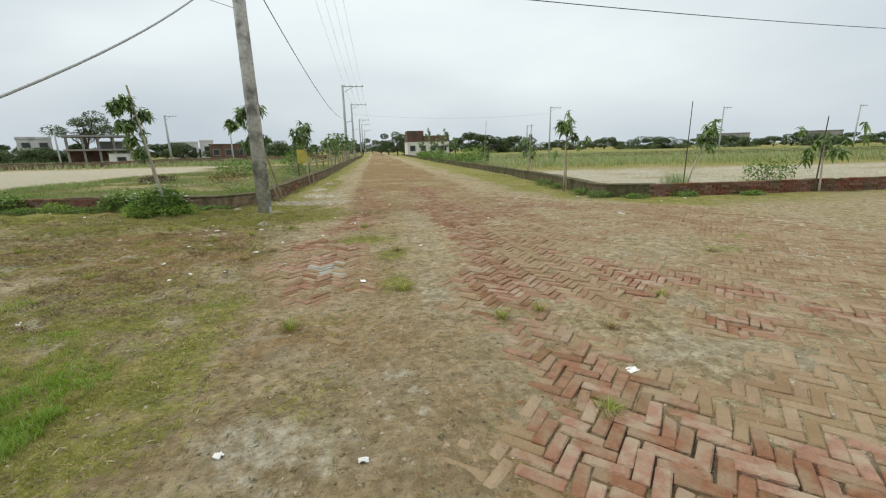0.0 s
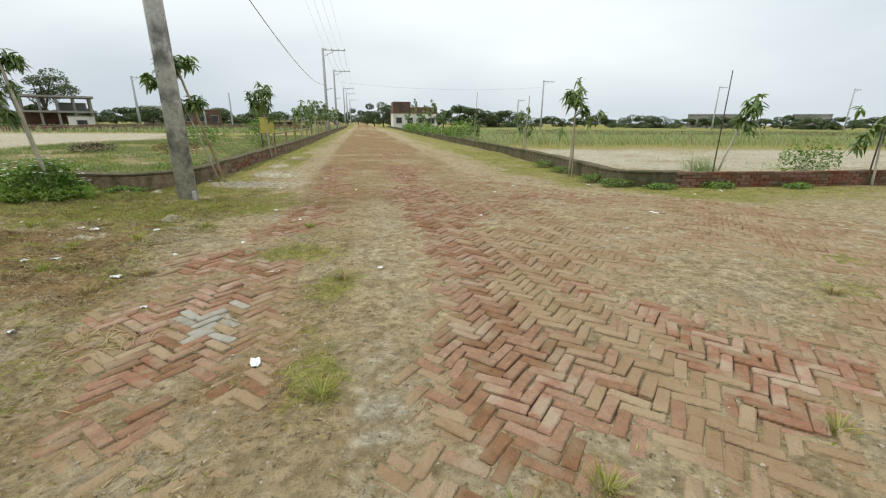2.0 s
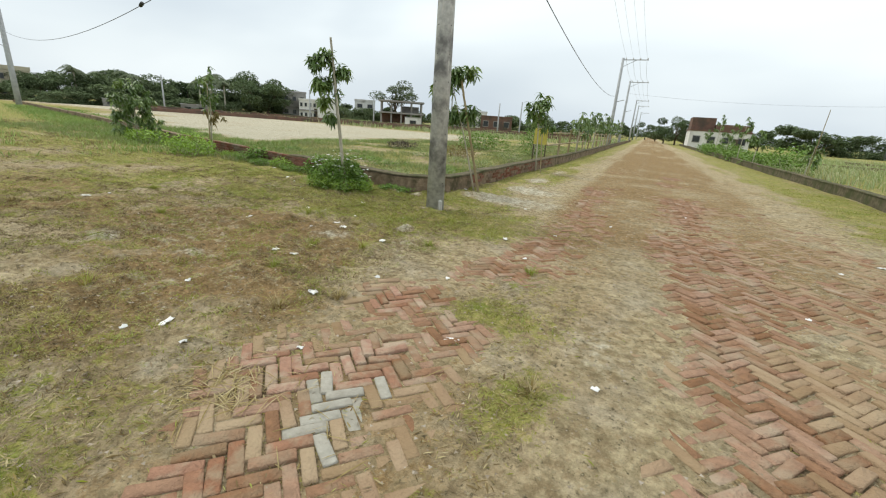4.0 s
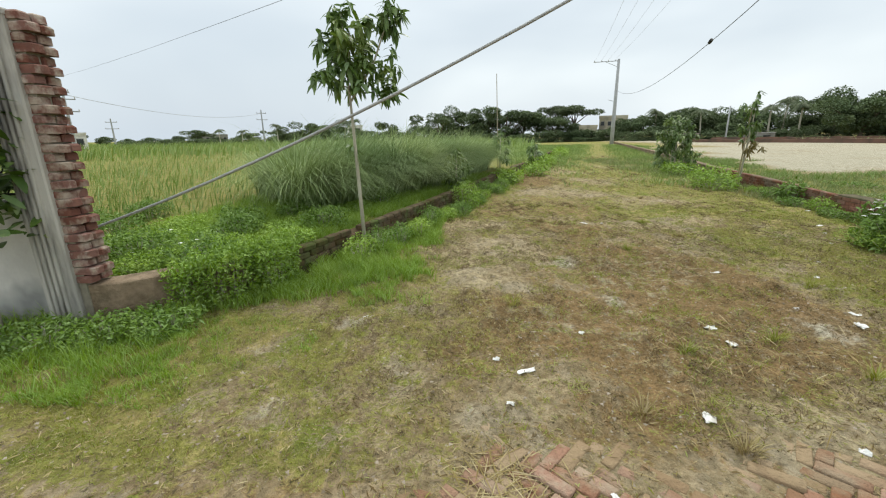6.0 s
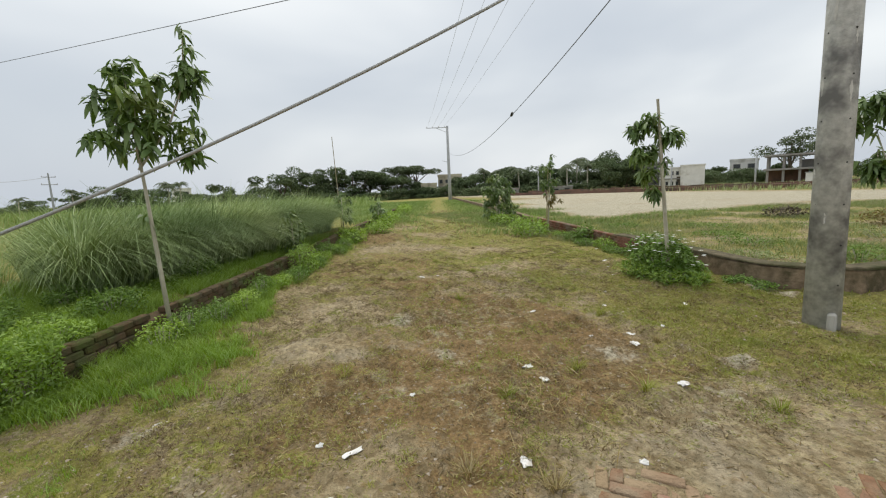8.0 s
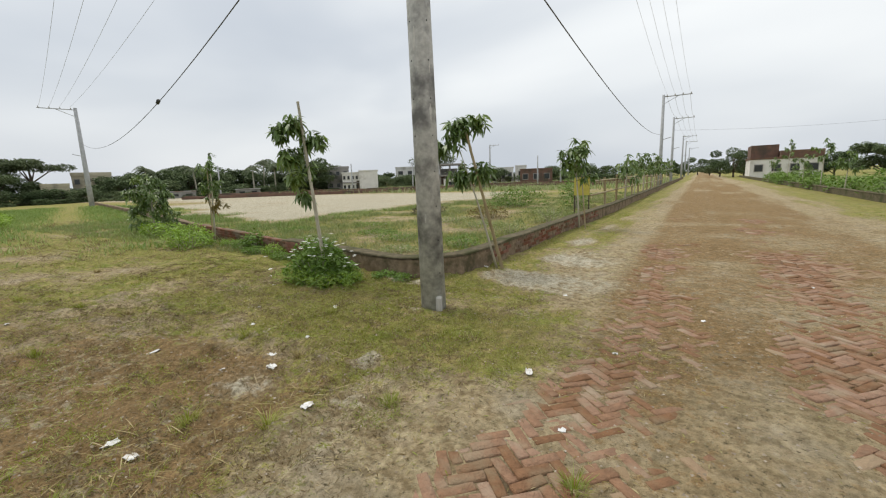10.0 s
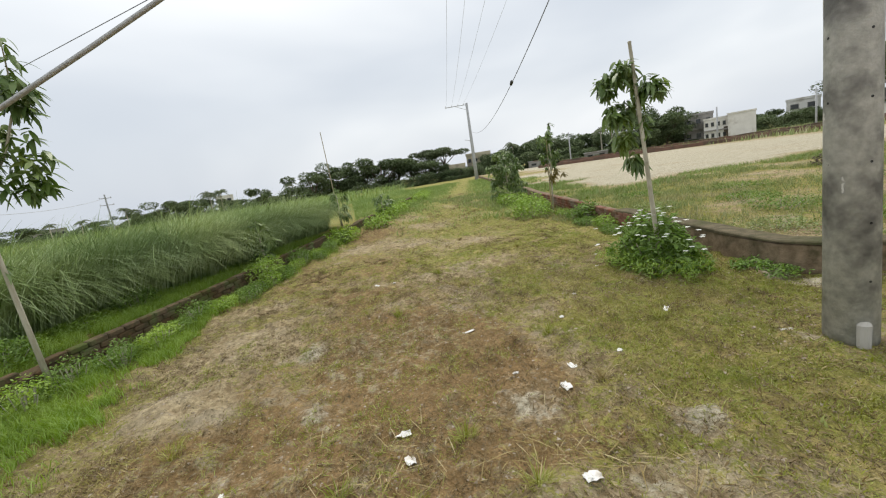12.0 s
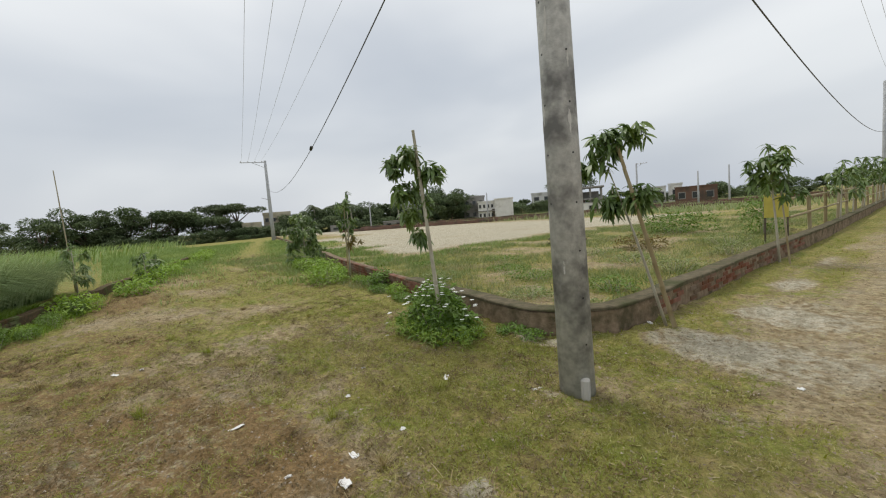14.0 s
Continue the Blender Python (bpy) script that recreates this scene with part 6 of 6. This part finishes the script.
for az in np.arange(-110, -62, 2.2):
    put(SRC[rr.choice((2, 4))], float(az), rr.uniform(130, 175), rr.uniform(0.6, 0.9), rr.uniform(0, 6.28), 1.5)
for az, d, s, k in ((101.8, 112, 0.62, 2), (103.4, 110, 0.66, 1), (106.6, 112, 0.62, 0), (108.2, 112, 0.72, 3), (110.0, 110, 0.72, 0), (111.8, 114, 0.66, 1), (113.4, 112, 0.55, 2)):
    put(SRC[k], az, d, s, rr.uniform(0, 6.28), 1.5)
for az, z in ((96.4, 0.92), (104.4, 0.86), (105.6, 0.8), (92.6, 0.95), (113.9, 0.72), (118.0, 0.62), (120.4, 0.66)):
    put(PALMS[rr.randrange(2)], az, rr.uniform(108, 115), z, rr.uniform(0, 6.28))
for az in np.arange(90, 130, 1.1):
    put(SRC[4], float(az), rr.uniform(116, 132), rr.uniform(0.30, 0.44), rr.uniform(0, 6.28), 1.9)
for az in np.arange(97, 101, 1.2):
    put(SRC[4], float(az), rr.uniform(125, 140), rr.uniform(0.4, 0.5), rr.uniform(0, 6.28), 1.5)
for az in np.arange(108, 250, 2.1):
    put(SRC[rr.choice((2, 4, 1, 3, 0))], float(az) + rr.uniform(-0.7, 0.7), rr.uniform(150, 190), rr.uniform(0.5, 0.8) if az < 128 else rr.uniform(0.45, 0.75), rr.uniform(0, 6.28), 1.5)


# ---- far buildings ----
def building(az, d, w, depth, h, material, label, storeys=1, cols=3, parapet=0.35, roof=None, turn=None, door=True, name="house"):
    x, y = placed(az, d)
    face = math.degrees(math.atan2(EYE[1] - y, EYE[0] - x)) + 90 if turn is None else turn
    t = thing(name, x, y, 0, face, label, "building", "far buildings")
    part("wall", block(0, 0, -0.2, w, depth, h + 0.2), material, t)
    part("parapet", block(0, 0, h + 0.003, w + 0.2, depth + 0.2, parapet), roof or material, t)
    sh = h / storeys
    for s in range(storeys):
        for c in range(cols):
            cx = -w / 2 + w * (c + 0.5) / cols
            win = part("window", block(cx, -depth / 2 - 0.02, s * sh + sh * 0.35, min(1.2, w / cols * 0.55), 0.06, sh * 0.4), M_GREYB, t)
            part("pane", block(cx, -depth / 2 - 0.055, s * sh + sh * 0.39, min(1.0, w / cols * 0.45), 0.02, sh * 0.32), M_GLASS, win)
        if s:
            part("slab_band", block(0, -depth / 2 - 0.1, s * sh - 0.1, w + 0.1, 0.3, 0.2), M_GREYB, t)
    if door:
        part("door", block(w * 0.3, -depth / 2 - 0.03, 0, 0.95, 0.06, 2.05), M_BARK_DARK, t)
    return t


house = building(-7.4, 90, 9.0, 8, 3.0, M_WHITE, "single-storey white house with a bare brick upper room by the road", 1, 4, 0.3, M_BROWNB, turn=0)
part("upper_room", block(-2.6, 0.5, 3.32, 3.6, 6.0, 2.0), M_BROWNB, house, "unplastered brick upper room")
part("upper_parapet", block(1.9, 0.0, 3.32, 5.2, 7.9, 0.95), M_BROWNB, house)
building(41.0, 82, 3.4, 5, 3.7, M_WHITE, "bright white blank-sided house with brick base", 1, 0, 0.2, door=False)
building(43.1, 84, 3.8, 6, 3.4, M_WHITE, "white two-storey house with a row of arched openings", 2, 5, 0.25)
building(45.0, 88, 4.2, 6, 4.6, M_GREYB, "unfinished grey concrete house with roof posts", 2, 3, 0.3)
building(73.9, 92, 3.4, 3, 2.7, M_CREAM, "cream arched gate building at the end of the side road", 1, 2, 0.5)
building(71.0, 102, 5.6, 6, 4.6, M_CREAM, "two-storey grey house behind the trees", 2, 4, 0.6)
building(36.2, 104, 4.6, 5, 4.6, M_WHITE, "white house among the trees", 2, 2, 0.4)
building(23.0, 110, 5.0, 5, 3.9, M_WHITE, "small white house among far trees", 1, 3, 0.3)
building(20.7, 112, 2.8, 4, 4.3, M_WHITE, "small white house among far trees", 1, 1, 0.3)
building(18.6, 88, 6.2, 5, 3.0, M_BROWNB, "unplastered brick house with dark openings", 1, 3, 0.2)
building(29.8, 78, 2.9, 3, 1.7, M_WHITE, "low white shed below the concrete frame", 1, 1, 0.1, M_TIN, door=False, name="shed")
building(99.6, 112, 3.0, 3, 2.4, M_GREYB, "small grey hut under palm trees", 1, 2, 0.3, M_TIN, name="hut")
building(104.3, 150, 5.0, 5, 5.2, M_WHITE, "pale far building above the grass field", 2, 2, 0.4)
building(134.4, 105, 6.0, 5, 3.0, M_WHITE, "pale far building beyond the grass field", 1, 3, 0.3)
building(121, 190, 10, 6, 3.4, M_GREYB, "long low grey building beyond the grass field", 1, 5, 0.2)
building(-43.5, 185, 16, 8, 4.6, M_GREYB, "long pale far building on the horizon", 1, 6, 0.3)
building(-52, 190, 10, 8, 4.6, M_GREYB, "pale far building on the horizon", 1, 4, 0.3)
building(-64, 180, 9, 8, 4.6, M_WHITE, "pale far building on the horizon", 1, 4, 0.3)
building(84, 100, 6, 4, 2.0, M_GREYB, "low grey shed under big trees", 1, 3, 0.15, M_TIN, name="shed")
for az in (56, 63):
    building(az, 84, 4.0, 3, 1.2, M_GREYB, "low grey market shed before the trees", 1, 2, 0.12, M_TIN, door=False, name="shed")


def frame_building():
    x, y = placed(31.4, 88)
    t = thing("unfinished_building", x, y, 0, 31.4, "unfinished two-storey concrete frame building with open floors", "building", "far buildings")
    for z in (2.3, 4.5):
        part("slab", block(0, 0, z, 9.0, 5.5, 0.28), M_GREYB, t)
    for i in range(5):
        for j in (-2.2, 2.2):
            part("column", block(-4.0 + 2.0 * i, j, -0.2, 0.32, 0.32, 2.5), M_GREYB, t)
            part("column", block(-4.0 + 2.0 * i, j, 2.58, 0.3, 0.3, 1.92), M_GREYB, t)
    part("partition_wall", block(-1.5, 1.2, 0, 5.0, 0.2, 2.3), M_BROWNB, t)
    part("partition_wall", block(1.8, 1.5, 2.58, 3.6, 0.2, 1.3), M_GREYB, t)


frame_building()

# ---- litter, straw, pebbles ----
def scrap_data(seed, l, w):
    r = random.Random(seed)
    n, V, F = 5, [], []
    for i in range(n):
        for j in range(n):
            V.append((l * (i / (n - 1) - 0.5) + r.uniform(-.15, .15) * l / n, w * (j / (n - 1) - 0.5) * (1 - 0.3 * abs(i / (n - 1) - 0.5)) + r.uniform(-.2, .2) * w / n, r.uniform(0.0, 0.016)))
    for i in range(n - 1):
        for j in range(n - 1):
            a = i * n + j
            F.append((a, a + n, a + n + 1, a + 1))
    m = len(V)
    V += [(p[0], p[1], p[2] - 0.004) for p in V]
    F += [tuple(m + q for q in reversed(f)) for f in F]
    me = bpy.data.meshes.new("litter_scrap")
    me.from_pydata(V, [], F)
    me.materials.append(M_PAPER)
    return me


SCRAPS = [scrap_data(1, 0.11, 0.06), scrap_data(2, 0.09, 0.065), scrap_data(3, 0.16, 0.045), scrap_data(4, 0.05, 0.036)]
LITTER = [(-1.15, 7.35, 1), (-1.81, 6.16, 3), (-0.59, 6.62, 3), (-1.44, 8.90, 1), (-2.55, 5.02, 2), (0.26, 7.29, 0), (-2.38, 13.81, 0), (-6.52, 8.13, 2), (-1.45, 8.88, 3), (-0.26, 10.24, 0),
          (-2.64, 9.47, 0), (-3.83, 8.94, 2), (-2.34, 9.25, 1), (-2.64, 9.91, 3), (-3.16, 10.82, 2), (-2.34, 8.02, 0), (-2.05, 8.03, 1), (0.47, 5.62, 0), (2.29, 3.28, 1), (-2.27, 11.2, 0), (-6.4, 8.4, 3),
          (-2.7, 9.0, 3), (1.0, 12.3, 3), (2.3, 14.5, 3), (0.3, 11.0, 3), (0.55, 2.75, 3), (-0.15, 2.9, 3), (-5.6, 11.6, 3), (-6.3, 12.1, 1), (-5.1, 11.3, 3), (5.9, 9.2, 2), (4.8, 8.3, 3), (6.4, 12.2, 1), (7.9, 10.6, 3),
          (-0.9, 8.0, 3), (-4.2, 10.4, 3), (-3.6, 9.9, 3), (3.9, 11.6, 3), (1.3, 7.2, 3), (-1.2, 6.2, 3), (-0.3, 8.4, 3), (-2.2, 6.9, 3), (-1.65, 6.37, 2), (4.6, 12.4, 1), (-7.6, 12.9, 1), (-8.8, 13.2, 3), (0.2, 9.6, 3), (8.8, 10.9, 2), (3.0, 9.5, 3), (-0.6, 12.6, 3)]
lr = random.Random(17)
for lx, ly, k in LITTER:
    ob = new("litter_scrap", SCRAPS[k])
    ob.matrix_basis = pose(lx, ly, ground_z(lx, ly) + 0.004, lr.uniform(-6, 6), lr.uniform(-6, 6), lr.uniform(0, 360))
    tagged(ob, "crumpled white plastic scrap lying on the ground", "litter", "scraps of litter")


def straw_heap(x, y, n, spread, seed):
    r = np.random.RandomState(seed)
    P = np.stack([r.normal(0, spread, n), r.normal(0, spread, n), r.uniform(0.005, 0.03, n)], 1)
    V, F = strips(P, r.uniform(0, 6.283, n), r.uniform(-0.1, 0.2, n), r.uniform(0.08, 0.24, n), np.full(n, 0.006), np.full(n, 0.1), r.uniform(-0.5, 0.5, n), 1)
    ob = new("straw_heap", fast_mesh("straw_heap", V, F, M_STRAW))
    ob.location = (x, y, ground_z(x, y))
    tagged(ob, "scattered dry straw on the bricks", "straw", "scattered straw", "stuff")


straw_heap(-0.66, 6.05, 260, 0.13, 1)
straw_heap(-1.65, 9.2, 120, 0.3, 2)
straw_heap(-0.2, 6.2, 60, 0.3, 3)
straw_heap(-1.9, 7.9, 90, 0.35, 4)


def pebbles(n, box, seed):
    x, y, r = scatter(n, *box, seed)
    base = np.array([(1, 0, 0), (-.5, .87, 0), (-.5, -.87, 0), (0, 0, 0.8)])
    s = r.uniform(0.005, 0.02, n)
    a = r.uniform(0, 6.283, n)
    c, sn = np.cos(a), np.sin(a)
    V = np.stack([np.stack([x + s * (b[0] * c - b[1] * sn), y + s * (b[0] * sn + b[1] * c), height(x, y) + s * b[2] * 0.7 - 0.002], 1) for b in base], 1).reshape(-1, 3)
    i = (np.arange(n) * 4)[:, None]
    F = np.concatenate([i + np.array([[0, 1, 3]]), i + np.array([[1, 2, 3]]), i + np.array([[2, 0, 3]])])
    tagged(new("pebbles", fast_mesh("pebbles", V, F, M_STONE)), "small stones and brick chips strewn over the road", "pebbles", kind="stuff")


pebbles(16000, (-5.5, 7.0, 2.0, 15.0), 5)


def ground_litter(n, box, seed, material, lmin, lmax, label, lo=0.05, hi=0.35):
    """Dead leaves, stalks and crumbs lying flat on the trodden soil."""
    x, y, r = scatter(n, *box, seed)
    t = covers(x, y)[0]
    ok = r.uniform(0, 1, n) < step(t, lo, hi) * step(vnoise(x, y, 0.4, seed, 3), 0.3, 0.65) + 0.05
    x, y = x[ok], y[ok]
    m = len(x)
    P = np.stack([x, y, height(x, y) + r.uniform(0.001, 0.010, m)], 1)
    L = r.uniform(lmin, lmax, m)
    V, F = strips(P, r.uniform(0, 6.283, m), r.uniform(-0.15, 0.35, m), L, L * r.uniform(0.05, 0.18, m), np.full(m, 0.15), r.uniform(-0.5, 0.5, m), 1)
    tagged(new("ground_litter", fast_mesh("ground_litter", V, F, material)), label, "ground litter", kind="stuff")


ground_litter(70000, (-6.5, 1.0, 2.0, 13.0), 61, M_DEAD, 0.015, 0.06, "dark dead leaves and crumbs on trodden soil")
ground_litter(60000, (-6.5, 1.0, 2.0, 13.0), 62, M_STRAW, 0.012, 0.055, "pale dry stalks on trodden soil")
ground_litter(50000, (-16, 6.0, 5.0, 22.0), 63, M_DEAD, 0.02, 0.08, "dark dead leaves and crumbs on trodden soil")
ground_litter(40000, (-6.5, 4.0, 2.0, 13.0), 64, M_SHORT, 0.012, 0.05, "flat green weeds pressed into trodden soil")


# ---- half-buried herringbone paving ----
GREY = (-0.01, 6.22)     # middle of the patch of grey bricks
def paving():
    L, W, turn = 0.234, 0.078, radians(48)
    r = np.random.RandomState(4)
    cells = []
    N = 300
    for j in range(-N, N):
        for k in range(-N // 6, N // 6 + 1):
            cells.append(((j + 6 * k + 1.5) * W, (j + 0.5) * W, 0.0))
            cells.append(((j + 6 * k + 0.5) * W, (j + 1 + 1.5) * W, 1.5708))
    C = np.array(cells)
    x = C[:, 0] * math.cos(turn) - C[:, 1] * math.sin(turn) + 1.5
    y = C[:, 0] * math.sin(turn) + C[:, 1] * math.cos(turn) + 8.0
    a = C[:, 2] + turn
    ok = (x > -1.7) & (x < np.where(y < 12, 9.0, 5.2)) & (y > 1.6) & (y < 24)
    x, y, a = x[ok], y[ok], a[ok]
    bare = covers(x, y)[3]
    ok = bare > 0.24
    x, y, a, bare = x[ok], y[ok], a[ok], bare[ok]
    n = len(x)
    x, y = x + r.normal(0, 0.005, n), y + r.normal(0, 0.005, n)
    top = r.normal(0.0, 0.0055, n)
    tilt = r.normal(0, 0.022, (n, 2))
    grey = blob(x, y, GREY[0], GREY[1], 0.32, 0.25, 60) + 0.75 * (r.uniform(0, 1, n) - 0.5) * blob(x, y, GREY[0], GREY[1], 0.7, 0.6) > 0.5
    near = (x > 0.9) & (x < 3.9) & (y > 2.2) & (y < 5.6) & (bare > 0.45)
    picks = np.where(near)[0]
    picks = picks[np.argsort(-bare[picks])][:300]
    swept = np.max([k * blob(x, y, cx, cy, rx, ry, t2) for cx, cy, rx, ry, t2, k in CLEAN], 0) + 0.28 * (r.uniform(0, 1, n) - 0.5) + 0.45 * (vnoise(x, y, 0.5, 88, 2) - 0.5)
    worn = np.exp(-((x - ridge_x(y)) / 0.45) ** 2) + 0.9 * np.exp(-((x - 0.0) / 0.8) ** 2) * (y > 5) + 0.42 * step(y, 7, 10) + 0.6 * (r.uniform(0, 1, n) - 0.5) + 0.8 * (vnoise(x, y, 0.9, 89, 2) - 0.5)
    look_of = np.where(grey, 3, np.where(swept > 0.5, 0, np.where(worn > 0.55, 1, 2)))
    mats = (M_BRICK, M_BRICK_WORN, M_BRICK_DUSTY, M_BRICK_GREY)
    shapes = [brick_data("brick", L - d0, W - d1, 0.06, mt, ch) for mt in mats for d0, d1, ch in ((0.005, 0.004, 0.005), (0.008, 0.006, 0.008))]
    for i in picks:
        ob = new("brick", shapes[2 * int(look_of[i]) + int(i) % 2])
        ob.parent = GROUND
        ob.matrix_basis = Matrix.LocRotScale((x[i], y[i], top[i] - 0.03), Euler((tilt[i, 0], tilt[i, 1], a[i] + r.normal(0, 0.065))), Vector((r.uniform(0.93, 1.02), r.uniform(0.92, 1.03), 1.0)))
    rest = np.setdiff1d(np.arange(n), picks)
    bv, bf = block(0, 0, -0.03, L - 0.006, W - 0.005, 0.06, 0.006)
    bv = np.array(bv)
    quads = [f for f in bf if len(f) == 4]
    caps = [f for f in bf if len(f) == 8][1:]
    fans = [(c[0], c[i], c[i + 1], c[i + 2]) for c in caps for i in (1, 3, 5)]
    bf = np.array(quads + fans)
    for k, lab in enumerate(("red road bricks laid on edge, swept clean", "worn brown road bricks laid on edge", "road bricks laid on edge, dulled by dust", "grey overburnt road bricks laid on edge")):
        sel, mat = rest[look_of[rest] == k], mats[k]
        m = len(sel)
        turned = a[sel] + r.normal(0, 0.065, m)
        lx, wy = bv[None, :, 0] * r.uniform(0.93, 1.02, (m, 1)), bv[None, :, 1] * r.uniform(0.92, 1.03, (m, 1))
        c, s = np.cos(turned), np.sin(turned)
        zz = bv[None, :, 2] + bv[None, :, 0] * tilt[sel, 0:1] + bv[None, :, 1] * tilt[sel, 1:2] * 2 + top[sel, None] - 0.03
        V = np.stack([x[sel, None] + lx * c[:, None] - wy * s[:, None], y[sel, None] + lx * s[:, None] + wy * c[:, None], zz], 2).reshape(-1, 3)
        F = (np.arange(m)[:, None, None] * len(bv) + bf[None]).reshape(-1, 4)
        ob = new("brick_paving", fast_mesh("brick_paving", V, F, mat))
        ob.parent = GROUND
        tagged(ob, lab, kind="stuff")


paving()
